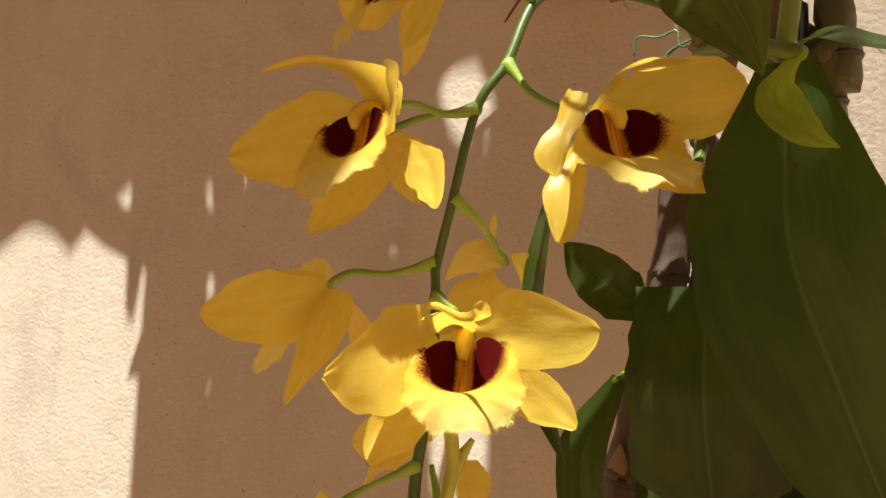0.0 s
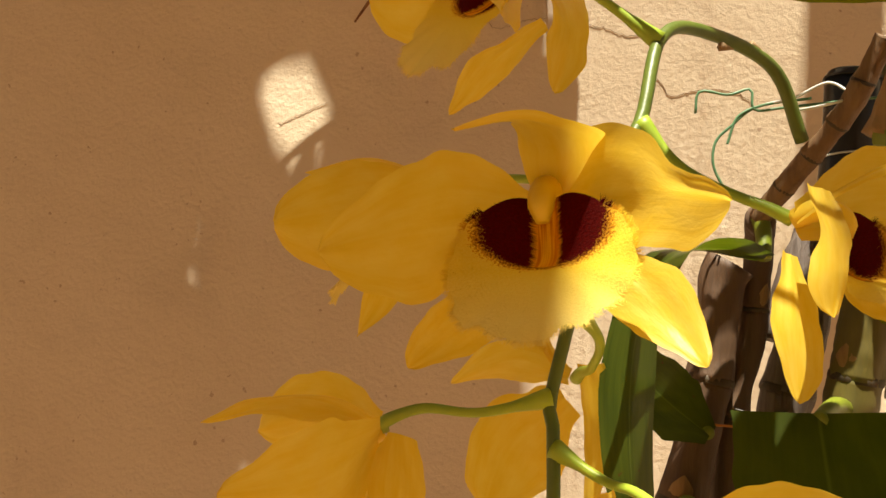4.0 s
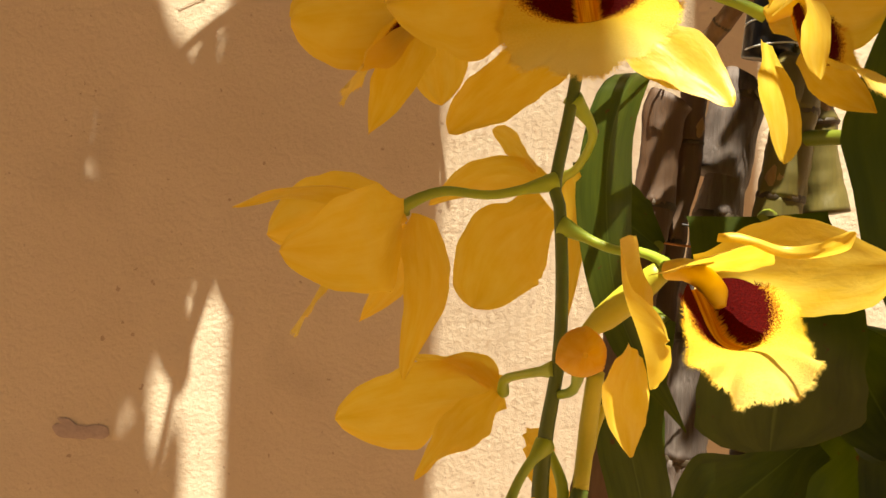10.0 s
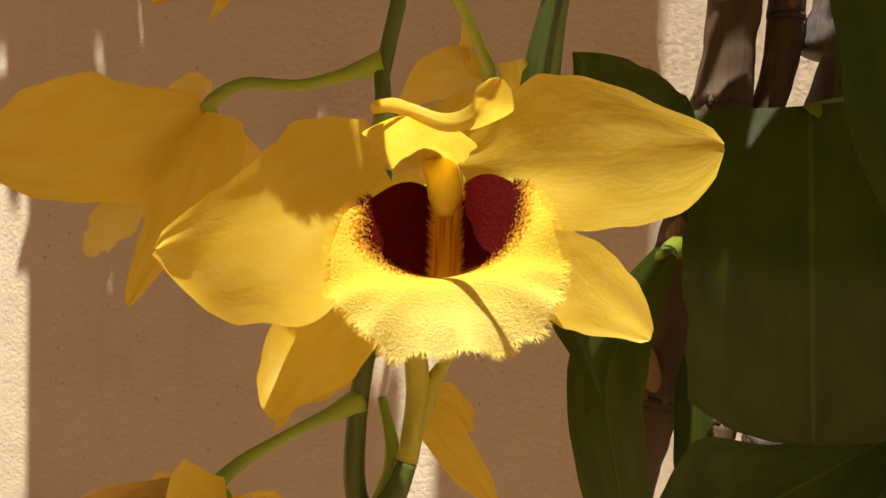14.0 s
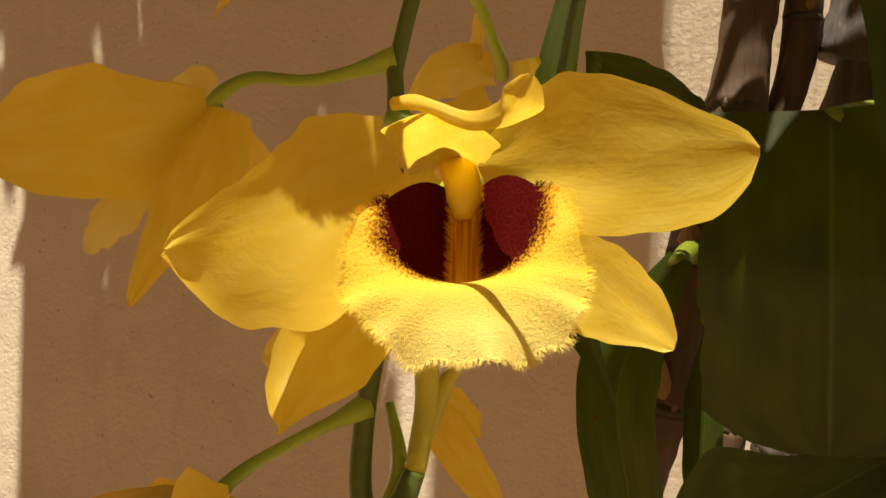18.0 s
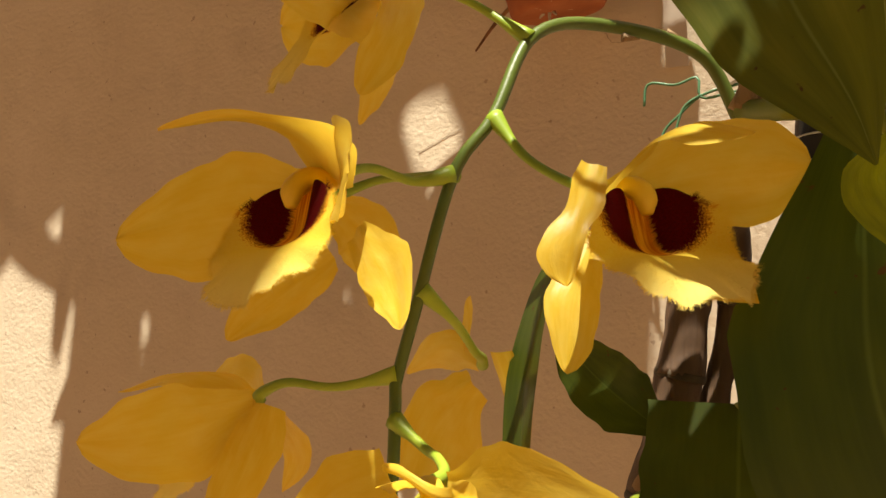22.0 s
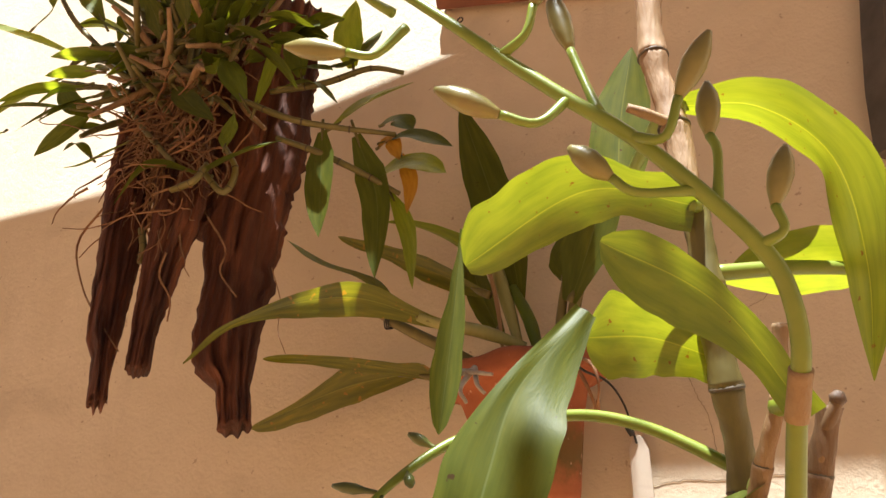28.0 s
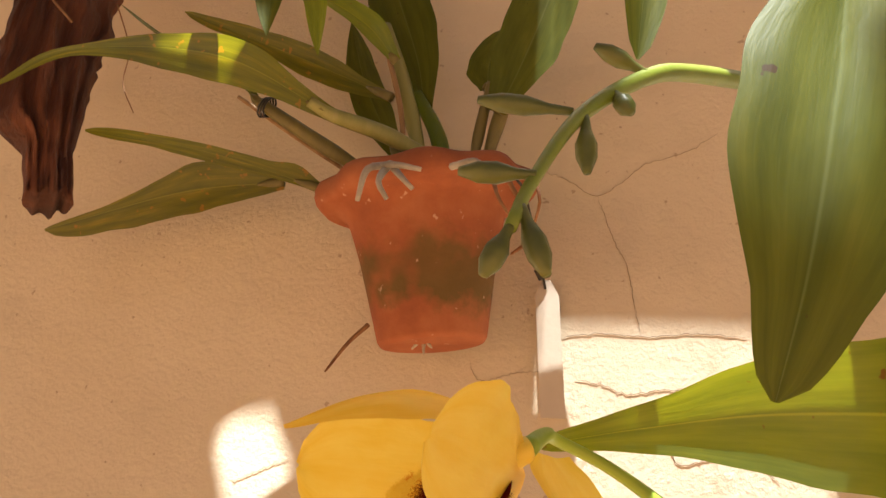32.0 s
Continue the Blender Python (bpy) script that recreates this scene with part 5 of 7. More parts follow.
big_leaf([(-0.0581, 0.3000, 1.6023), (-0.0762, 0.2850, 1.5860), (-0.0850, 0.2640, 1.5568), (-0.0720, 0.2520, 1.5121), (-0.0573, 0.2460, 1.4824), (-0.0519, 0.2400, 1.4674)], 0.0511, ((0.3, 0.2, 0.9), (-0.1, -0.5, 0.85), (-0.35, -0.9, 0.3), (-0.4, -0.9, 0.15), (-0.5, -0.85, 0.1)), "broad dull green orchid leaf with pointed tip", LEAF_DULL, seed=7)
big_leaf([(-0.0720, 0.2880, 1.5400), (-0.1012, 0.2900, 1.5470), (-0.1372, 0.2880, 1.5464), (-0.1640, 0.2960, 1.5443), (-0.1881, 0.3020, 1.5407)], 0.0330, (-0.12, -0.95, -0.3), "orchid leaf lit through, tapering to a rolled tip", LEAF, ([.8, .9, 1, 1, .85, .62, .38, .2, .1], [.8, .9, 1, .95, .8, .6, .36, .2, .1]), seed=8)
big_leaf([(-0.0581, 0.3050, 1.4894), (-0.0576, 0.3000, 1.4599), (-0.0547, 0.2970, 1.4247), (-0.0395, 0.2980, 1.3814), (-0.0256, 0.3020, 1.3440), (-0.0197, 0.3050, 1.3231)], 0.0628, (-0.1, -0.95, 0.2), "broad dark green orchid leaf with bite marks", LEAF_SHADED, seed=9)
big_leaf([(-0.0485, 0.2750, 1.4836), (-0.0541, 0.2680, 1.4696), (-0.0443, 0.2620, 1.4552), (-0.0353, 0.2580, 1.4503)], 0.0130, (-0.3, -0.6, 0.7), "small curled green orchid leaf", LEAF_YOUNG, seed=10)
big_leaf([(-0.0647, 0.3200, 1.4902), (-0.0494, 0.3100, 1.4984), (-0.0204, 0.3000, 1.4864)], 0.0159, (0.1, -0.5, 0.8), "green orchid leaf reaching aside", LEAF_SHADED, seed=11)
big_leaf([(-0.0948, 0.3480, 1.4163), (-0.0913, 0.3340, 1.3755), (-0.0901, 0.3450, 1.3328)], 0.0584, (0.04, -1.0, 0.02), "blunt hanging dark green orchid leaf", LEAF_SHADED, ([0.8, 0.86, 0.92, 0.95, 0.98, 1, 1, 0.97, 0.21], [0.95, 0.95, 0.97, 0.99, 0.99, 0.99, 0.98, 0.99, 0.98]), 0.06, 0.05, 0.03, seed=12)
big_leaf([(-0.0713, 0.3550, 1.3365), (-0.0977, 0.3450, 1.3180), (-0.1310, 0.3350, 1.2928)], 0.0468, (0.07, -0.97, 0.23), "dark green orchid leaf low among the canes", LEAF_SHADED, ([0.4, 0.4, 0.58, 0.81, 1, 0.86, 0.63, 0.39, 0.19], [0.4, 0.4, 0.4, 0.52, 0.85, 0.87, 0.64, 0.43, 0.23]), 0.08, 0.08, 0.04, seed=13)
big_leaf([(-0.1075, 0.3800, 1.4678), (-0.1274, 0.3500, 1.4678), (-0.1461, 0.3300, 1.4597), (-0.1541, 0.3220, 1.4262), (-0.1495, 0.3120, 1.3799), (-0.1303, 0.3010, 1.3459)], 0.0221, (-0.6, -0.55, 0.6), "narrow dark orchid leaf arching down", LEAF_SHADED, seed=14)
big_leaf([(-0.1279, 0.3450, 1.3784), (-0.1410, 0.3400, 1.3450), (-0.1357, 0.3380, 1.3125), (-0.1314, 0.3350, 1.2806)], 0.0230, (-0.2, -0.95, 0.1), "olive green orchid leaf hanging behind", LEAF_SHADED, seed=15)
big_leaf([(-0.1255, 0.3720, 1.4039), (-0.1442, 0.3660, 1.4178), (-0.1614, 0.3600, 1.4351)], 0.0247, (-0.1, -0.9, 0.4), "short dark green orchid leaf", LEAF_SHADED, seed=16)
big_leaf([(-0.0548, 0.3600, 1.3381), (-0.0470, 0.3500, 1.3361), (-0.0269, 0.3400, 1.3403)], 0.0202, (0, -0.8, 0.5), "olive orchid leaf with a brown scar", LEAF_SHADED, seed=17)
big_leaf([(-0.0453, 0.3500, 1.4436), (-0.0296, 0.3400, 1.4342), (-0.0170, 0.3300, 1.3999)], 0.0258, (0, -0.9, 0.3), "dark green orchid leaf behind canes", LEAF_SHADED, seed=18)

big_leaf([(-0.0199, 0.3600, 1.3713), (-0.0352, 0.3550, 1.3470), (-0.0421, 0.3500, 1.3143), (-0.0452, 0.3450, 1.2772)], 0.0311, (-0.2, -0.95, 0.1), "dark green leaf hanging beside the canes", LEAF_SHADED, seed=19)
big_leaf([(-0.0614, 0.3600, 1.3764), (-0.0540, 0.3520, 1.3571), (-0.0397, 0.3450, 1.3286)], 0.0388, (-0.1, -0.95, 0.2), "dark green orchid leaf behind the bitten one", LEAF_SHADED, seed=20)

big_leaf([(-0.0178, 0.3720, 1.3378), (-0.0446, 0.3620, 1.3200), (-0.0639, 0.3560, 1.2985), (-0.0756, 0.3500, 1.2771)], 0.0516, (-0.2, -0.9, 0.3), "dark green orchid leaf drooping low behind the canes", LEAF_SHADED, seed=21)
big_leaf([(-0.1254, 0.3840, 1.3579), (-0.1260, 0.3800, 1.3347), (-0.1247, 0.3770, 1.2885)], 0.0120, (-0.1, -0.95, 0.1), "narrow brownish green leaf beside the cane foot", LEAF_SHADED, seed=22)

# ---------------------------------------------------------------- budded stalk above
rac = thing("budded_stalk", (-0.0398, 0.2553, 1.5827), "green orchid stalk with olive flower buds", "flower stalk")
part("stalk", tube_bm([(-0.0591, 0.3046, 1.4926), (-0.0494, 0.2810, 1.5435), (-0.0418, 0.2600, 1.5790), (-0.0349, 0.2345, 1.6055), (-0.0302, 0.2200, 1.6207), (-0.0312, 0.2110, 1.6349), (-0.0365, 0.2050, 1.6449), (-0.0484, 0.1947, 1.6577), (-0.0640, 0.1852, 1.6729), (-0.0796, 0.1775, 1.6844), (-0.0986, 0.1706, 1.7004), (-0.1197, 0.1637, 1.7196), (-0.1525, 0.1551, 1.7488)],
                      [0.0034, 0.0033, 0.0031, 0.0028, 0.0025, 0.0023, 0.0021, 0.0017, 0.0014], 76, 12), STALK, rac)
part("sheath", tube_bm([(-0.0349, 0.2345, 1.6055), (-0.0313, 0.2243, 1.6161)], [0.0034, 0.0032, 0.0033], 6, 12), CANE, rac, "pale papery sheath")
BUDS = [
    ((-0.0796, 0.1775, 1.6844), (-0.0857, 0.1706, 1.6734), (-0.0946, 0.1654, 1.6750), (-0.1122, 0.1585, 1.6839)),
    ((-0.0637, 0.1852, 1.6725), (-0.0540, 0.1826, 1.6686), (-0.0495, 0.1809, 1.6792), (-0.0401, 0.1792, 1.6973)),
    ((-0.0484, 0.1947, 1.6577), (-0.0629, 0.1861, 1.6552), (-0.0688, 0.1826, 1.6591), (-0.0792, 0.1775, 1.6682)),
    ((-0.0444, 0.1972, 1.6536), (-0.0437, 0.1981, 1.6708), (-0.0456, 0.1981, 1.6770), (-0.0453, 0.1981, 1.6953)),
    ((-0.0359, 0.2050, 1.6441), (-0.0293, 0.2033, 1.6466), (-0.0308, 0.2024, 1.6538), (-0.0265, 0.2015, 1.6710)),
    ((-0.0716, 0.1809, 1.6797), (-0.0775, 0.1826, 1.6958), (-0.0812, 0.1826, 1.7066), (-0.0885, 0.1826, 1.7320)),
    ((-0.0986, 0.1706, 1.7004), (-0.0899, 0.1689, 1.7047), (-0.0873, 0.1680, 1.7139), (-0.0794, 0.1663, 1.7316)),
    ((-0.1282, 0.1637, 1.7161), (-0.1362, 0.1603, 1.7052), (-0.1444, 0.1568, 1.7060), (-0.1653, 0.1517, 1.7113)),
    ((-0.1329, 0.1620, 1.7221), (-0.1423, 0.1585, 1.7298), (-0.1354, 0.1551, 1.7266), (-0.1768, 0.1499, 1.7418)),
]
for node, bend, foot, tip in BUDS:
    b = part("bud", tube_bm([foot, tuple(0.5 * (a + c) for a, c in zip(foot, tip)), tip], [0.0013, 0.0030, 0.0036, 0.0030, 0.0009], 14, 12), BUD, rac)
    part("pedicel", tube_bm([node, bend, foot], [0.0017, 0.0013, 0.0014], 12, 10), STALK, rac)

# slender stalk with small green buds
slim = thing("young_bud_stalk", (-0.0680, 0.3350, 1.6172), "slender olive stalk with tiny green buds", "flower stalk")
SLIM = [(-0.0680, 0.3350, 1.6172), (-0.1017, 0.3250, 1.6334), (-0.1283, 0.3100, 1.6359), (-0.1543, 0.2800, 1.6212), (-0.1652, 0.2680, 1.6118), (-0.1773, 0.2530, 1.5933), (-0.1844, 0.2400, 1.5719), (-0.1865, 0.2330, 1.5603)]
part("stalk", tube_bm(SLIM, [0.0028, 0.0025, 0.0024, 0.0022, 0.0019, 0.0014, 0.0011], 46, 10), STALK, slim)
for a, b in (((-0.1642, 0.2680, 1.6131), (-0.1751, 0.2650, 1.6185)), ((-0.1785, 0.2530, 1.5944), (-0.1969, 0.2520, 1.5970)), ((-0.1762, 0.2530, 1.5932), (-0.1755, 0.2500, 1.5795)), ((-0.1835, 0.2400, 1.5737), (-0.1970, 0.2400, 1.5745)),
             ((-0.1853, 0.2360, 1.5657), (-0.1806, 0.2340, 1.5528)), ((-0.1865, 0.2330, 1.5608), (-0.1901, 0.2320, 1.5518)), ((-0.1712, 0.2600, 1.6034), (-0.1675, 0.2580, 1.5970))):
    m_ = tuple(0.4 * p + 0.6 * q for p, q in zip(a, b))
    part("bud", tube_bm([a, m_, b], [0.0008, 0.0011, 0.0021, 0.0020, 0.0008], 12, 8), BUD_GREEN, slim)

# ---------------------------------------------------------------- terracotta wall pot with its orchid
POT_TOP, POT_LOW = Vector((-0.3043, 0.6450, 1.7943)), Vector((-0.2911, 0.6600, 1.6774))
pot = thing("clay_pot", POT_LOW, "terracotta wall pot with fluted rim and moss stains", "plant pot")


def pot_bm():
    bm = bmesh.new()
    ax = (POT_TOP - POT_LOW)
    h = ax.length
    up = ax.normalized()
    a = (Vector((1, 0, 0)) - up * up.x).normalized()
    b = up.cross(a)
    R = 0.0760
    prof = [(0.0, 0.0), (0.40, 0.0), (0.46, 0.006), (0.485, 0.03), (0.525, 0.17), (0.575, 0.34), (0.625, 0.51), (0.675, 0.64), (0.715, 0.73), (0.76, 0.79), (0.84, 0.815), (0.94, 0.825), (0.99, 0.845), (1.005, 0.88), (0.995, 0.925), (0.965, 0.965), (0.93, 0.98), (0.88, 0.97), (0.80, 0.93), (0.70, 0.85), (0.62, 0.76), (0.0, 0.74)]
    rings = []
    for r, z in prof:
        ring = []
        for k in range(72):
            t = 2 * math.pi * k / 72
            w = 1 + 0.030 * max(0, min(1, (r - 0.76) / 0.2)) * math.cos(9 * t)
            ring.append(bm.verts.new(POT_LOW + a * (math.cos(t) * R * r * w) + b * (math.sin(t) * R * r * w * 0.82) + up * (h * z + (0.0012 * math.cos(9 * t) * max(0, min(1, (r - 0.78) / 0.18))))))
        rings.append(ring)
    for p, q in zip(rings, rings[1:]):
        for k in range(72):
            bm.faces.new((p[k], p[(k + 1) % 72], q[(k + 1) % 72], q[k]))
    return bm


part("pot_body", pot_bm(), CLAY_MOSSY, pot)
bm = tube_bm([POT_LOW.lerp(POT_TOP, 0.66), POT_LOW.lerp(POT_TOP, 0.86)], [0.0340, 0.0440], 3, 24)
part("potting_bark", bm, BARK, pot, "dark bark chips")


def pot_leaf(pts, w, face, label, mat=LEAF, seed=0, kind="leaf"):
    lf = thing("pot_orchid_leaf", pts[0], label, "leaf", "leaves of the potted orchid")
    part("blade", blade_bm(pts, w if isinstance(kind, tuple) else w * 1.45, face, kind, 0.04, 0.14, 0.03, 28, 8, 3, seed), mat, lf)
    part("leaf_sheath", tube_bm([pts[0], Vector(pts[0]).lerp(Vector(pts[1]), 0.12), Vector(pts[0]).lerp(Vector(pts[1]), 0.25)], [0.0040, 0.0036, 0.0010], 8, 8), CANE_GREEN, lf)
    return lf


pot_leaf([(-0.3628, 0.6000, 1.8204), (-0.4179, 0.5400, 1.8268), (-0.4654, 0.4700, 1.7837), (-0.4847, 0.4400, 1.7389)], 0.0326, (0.46, -0.7, -0.54), "long arching strap leaf of the potted orchid", LEAF_POT, 21, ([0.3, 0.53, 0.84, 1, 0.85, 0.5, 0.24, 0.15, 0.08], [0.3, 0.48, 0.81, 0.84, 0.56, 0.36, 0.15, 0.15, 0.11]))
pot_leaf([(-0.3771, 0.6400, 1.7847), (-0.4491, 0.6000, 1.7930), (-0.5245, 0.5700, 1.7936)], 0.0213, (0.44, -0.77, -0.46), "narrow green strap leaf with blunt tip", LEAF_POT, 22, ([0.3, 0.3, 0.43, 0.59, 0.63, 0.53, 0.35, 0.31, 0.24], [0.3, 1, 0.67, 0.53, 0.49, 0.45, 0.47, 0.45, 0.24]))
pot_leaf([(-0.4179, 0.6650, 1.8045), (-0.4990, 0.6600, 1.7927), (-0.5960, 0.6500, 1.7572)], 0.0392, (0.48, -0.78, -0.41), "drooping strap leaf with browned tip", LEAF_POT, 23, ([0.3, 0.5, 0.71, 0.86, 0.88, 0.87, 0.75, 0.62, 0.19], [0.3, 0.65, 1, 1, 0.68, 0.39, 0.22, 0.15, 0.08]))
pot_leaf([(-0.3349, 0.6400, 1.8603), (-0.4183, 0.6500, 1.9072), (-0.5314, 0.6600, 1.9659)], 0.0239, (0.36, -0.74, -0.57), "dark strap leaf with pale mottling", LEAF_POT, 24, ([0.3, 0.69, 0.96, 0.99, 0.76, 0.47, 0.45, 0.45, 0.11], [0.3, 0.43, 0.84, 1, 0.96, 0.8, 0.61, 0.36, 0.08]))
pot_leaf([(-0.3282, 0.6200, 1.8771), (-0.3471, 0.6000, 1.8950), (-0.3807, 0.5800, 1.9082), (-0.4162, 0.5700, 1.9146)], 0.0194, (-0.3, -0.3, 0.9), "strap leaf shining white in the sun", LEAF, 25)
pot_leaf([(-0.3144, 0.6600, 1.8593), (-0.3234, 0.6600, 1.9057), (-0.3494, 0.6600, 1.9788), (-0.3901, 0.6500, 2.0956)], 0.0332, (-0.2, -0.9, 0.2), "upright dark green strap leaf", LEAF_DULL, 26)
pot_leaf([(-0.3328, 0.6700, 1.8265), (-0.3663, 0.6750, 1.8914), (-0.3901, 0.6800, 1.9628)], 0.0199, (-0.3, -0.9, 0.1), "shaded strap leaf behind", LEAF_DULL, 27)
pot_leaf([(-0.2540, 0.6300, 1.8384), (-0.2370, 0.6200, 1.8732), (-0.2185, 0.6100, 1.9231), (-0.2055, 0.6000, 1.9697)], 0.0368, (-0.1, -0.9, 0.3), "upright keeled strap leaf", LEAF_DULL, 28)
pot_leaf([(-0.2651, 0.6450, 1.8676), (-0.2628, 0.6400, 1.8937), (-0.2441, 0.6300, 1.9130)], 0.0258, (-0.4, -0.8, 0.3), "bluish green curled strap leaf", LEAF_DULL, 29)
pot_leaf([(-0.4455, 0.6550, 1.8687), (-0.4764, 0.6500, 1.8998), (-0.5324, 0.6400, 1.9234), (-0.5745, 0.6300, 1.9542)], 0.0188, (0, -0.4, 0.9), "thin twisted strap leaf", LEAF_DULL, 30)


def bulb(pts, r, mat, label):
    c = thing("pot_orchid_cane", pts[0], label, "orchid cane", "canes of the potted orchid")
    part("cane", tube_bm(pts, [r * 0.6, r, r * 0.9, r * 0.7], 14, 10), mat, c)
    return c


bulb([(-0.2973, 0.6400, 1.8070), (-0.3314, 0.6200, 1.8172), (-0.3628, 0.6000, 1.8204), (-0.3760, 0.5870, 1.8235)], 0.0062, PSEUDOBULB, "green sheathed pseudobulb under the long strap leaf")
bulb([(-0.3113, 0.6550, 1.8176), (-0.3313, 0.6520, 1.8814), (-0.3502, 0.6500, 1.9334)], 0.0068, PSEUDOBULB, "pale sheathed pseudobulb of the potted orchid")
bulb([(-0.2913, 0.6550, 1.8042), (-0.3017, 0.6550, 1.8379), (-0.3201, 0.6550, 1.8729)], 0.0062, LEAF_YOUNG, "green pseudobulb of the potted orchid")
bulb([(-0.3450, 0.6440, 1.7980), (-0.3849, 0.6200, 1.8160), (-0.4178, 0.6000, 1.8322)], 0.0058, CANE_GREEN, "leaning old olive pseudobulb with a dark tied end")
bulb([(-0.3595, 0.6450, 1.7992), (-0.3999, 0.6300, 1.8225), (-0.4400, 0.6100, 1.8444)], 0.0020, CANE, "thin dry brown orchid cane")
bulb([(-0.3190, 0.6400, 1.8066), (-0.3290, 0.6400, 1.8583), (-0.3520, 0.6400, 1.9284)], 0.0022, CANE, "thin dry brown orchid cane")
bulb([(-0.2722, 0.6500, 1.8087), (-0.2673, 0.6450, 1.8404), (-0.2618, 0.6400, 1.8704)], 0.0044, CANE_GREEN, "short olive green pseudobulb")
bulb([(-0.2632, 0.6500, 1.8082), (-0.2512, 0.6400, 1.8509), (-0.2354, 0.6300, 1.8938)], 0.0056, CANE_GREEN, "olive pseudobulb of the potted orchid")
tie = thing("tie_wire", (-0.4128, 0.6030, 1.8300), "dark twisted wire round an old pseudobulb", "wire")
for dz in (-0.002, 0.0, 0.002):
    part("turn", tube_bm([Vector((-0.4128 + dz, 0.6030, 1.8300)) + Vector((0.003 * math.cos(a), 0.0062 * math.sin(a), 0.0068 * math.cos(a))) for a in (k * 0.52 for k in range(13))], 0.0007, 24, 6), WIRE_DARK, tie)

rng = random.Random(5)
for pts in ([(-0.3085, 0.5700, 1.7626), (-0.3170, 0.5530, 1.7512), (-0.3206, 0.5530, 1.7305)], [(-0.3087, 0.5700, 1.7646), (-0.3070, 0.5460, 1.7397), (-0.3009, 0.5460, 1.7279)], [(-0.3087, 0.5700, 1.7646), (-0.2930, 0.5460, 1.7414), (-0.2862, 0.5460, 1.7340)],
            [(-0.3193, 0.5700, 1.7628), (-0.3000, 0.5530, 1.7541), (-0.2843, 0.5530, 1.7508)], [(-0.2696, 0.5700, 1.7621), (-0.2528, 0.5530, 1.7560), (-0.2451, 0.5530, 1.7503)]):
    r = thing("pale_root", pts[0], "stubby silver-grey aerial root on the pot rim", "root", "roots on the pot rim")
    part("root", tube_bm(pts, [0.0024, 0.0022, 0.0014], 12, 8), ROOT_PALE, r)
for pts in ([(-0.2481, 0.6100, 1.7822), (-0.2265, 0.6000, 1.7723), (-0.2187, 0.6000, 1.7562), (-0.2224, 0.6100, 1.7415)], [(-0.2402, 0.6100, 1.7738), (-0.2281, 0.6100, 1.7494), (-0.2315, 0.6300, 1.7429)], [(-0.2502, 0.6000, 1.7766), (-0.2431, 0.5850, 1.7505), (-0.2354, 0.5850, 1.7370)],
            [(-0.3473, 0.6950, 1.7030), (-0.3594, 0.6900, 1.6869), (-0.3697, 0.6800, 1.6628)], [(-0.2225, 0.6100, 1.7435), (-0.2295, 0.6300, 1.7389), (-0.2422, 0.6600, 1.7441)]):
    r = thing("dangling_root", pts[0], "thin brown aerial root hanging from the pot", "root", "roots hanging from the pot")
    part("root", tube_bm(pts, [0.0018, 0.0014, 0.0008], 12, 8), ROOT, r)

tag = thing("plant_label", (-0.2216, 0.7060, 1.7438), "translucent plastic plant label on dark wire", "plant label")
la, lb = Vector((-0.2216, 0.7060, 1.7438)), Vector((-0.2135, 0.7090, 1.6440))
lw = 0.0085
bm = bmesh.new()
for yy in (0.0, 0.0012):
    for q in (la + Vector((-lw * 0.35, yy, 0)), la + Vector((lw * 0.35, yy, 0)), la.lerp(lb, 0.12) + Vector((lw, yy, 0)), lb + Vector((lw, yy, 0)), lb + Vector((-lw, yy, 0)), la.lerp(lb, 0.12) + Vector((-lw, yy, 0))):
        bm.verts.new(q)
bm.verts.ensure_lookup_table()
bm.faces.new([bm.verts[i] for i in range(6)])
bm.faces.new([bm.verts[i] for i in range(11, 5, -1)])
for i in range(6):
    bm.faces.new((bm.verts[i], bm.verts[(i + 1) % 6], bm.verts[6 + (i + 1) % 6], bm.verts[6 + i]))
part("tag", bm, TAG, tag, smooth=False)
part("wire", tube_bm([(-0.2480, 0.6000, 1.7821), (-0.2310, 0.6000, 1.7657), (-0.2313, 0.6600, 1.7760), (-0.2286, 0.6950, 1.7663), (-0.2220, 0.7055, 1.7366)], 0.0010, 24, 6), WIRE_DARK, tag)
part("knot", tube_bm([(-0.2281, 0.6990, 1.7495), (-0.2245, 0.7030, 1.7433)], 0.0026, 4, 8), WIRE_DARK, tag)

drain = thing("root_tip", (-0.2960, 0.6560, 1.6790), "pale root tips poking out below the clay pot", "root")
for dx, dz in ((-0.0042, 0.0030), (0.0012, 0.0), (0.0046, 0.0042)):
    part("tip", tube_bm([(-0.2966 + dx * 0.5, 0.6560, 1.6800), (-0.2966 + dx, 0.6530, 1.6740 + dz * 0.5), (-0.2964 + dx * 1.5, 0.6520, 1.6690 + dz)], [0.0016, 0.0014, 0.0007], 8, 7), ROOT_PALE, drain)

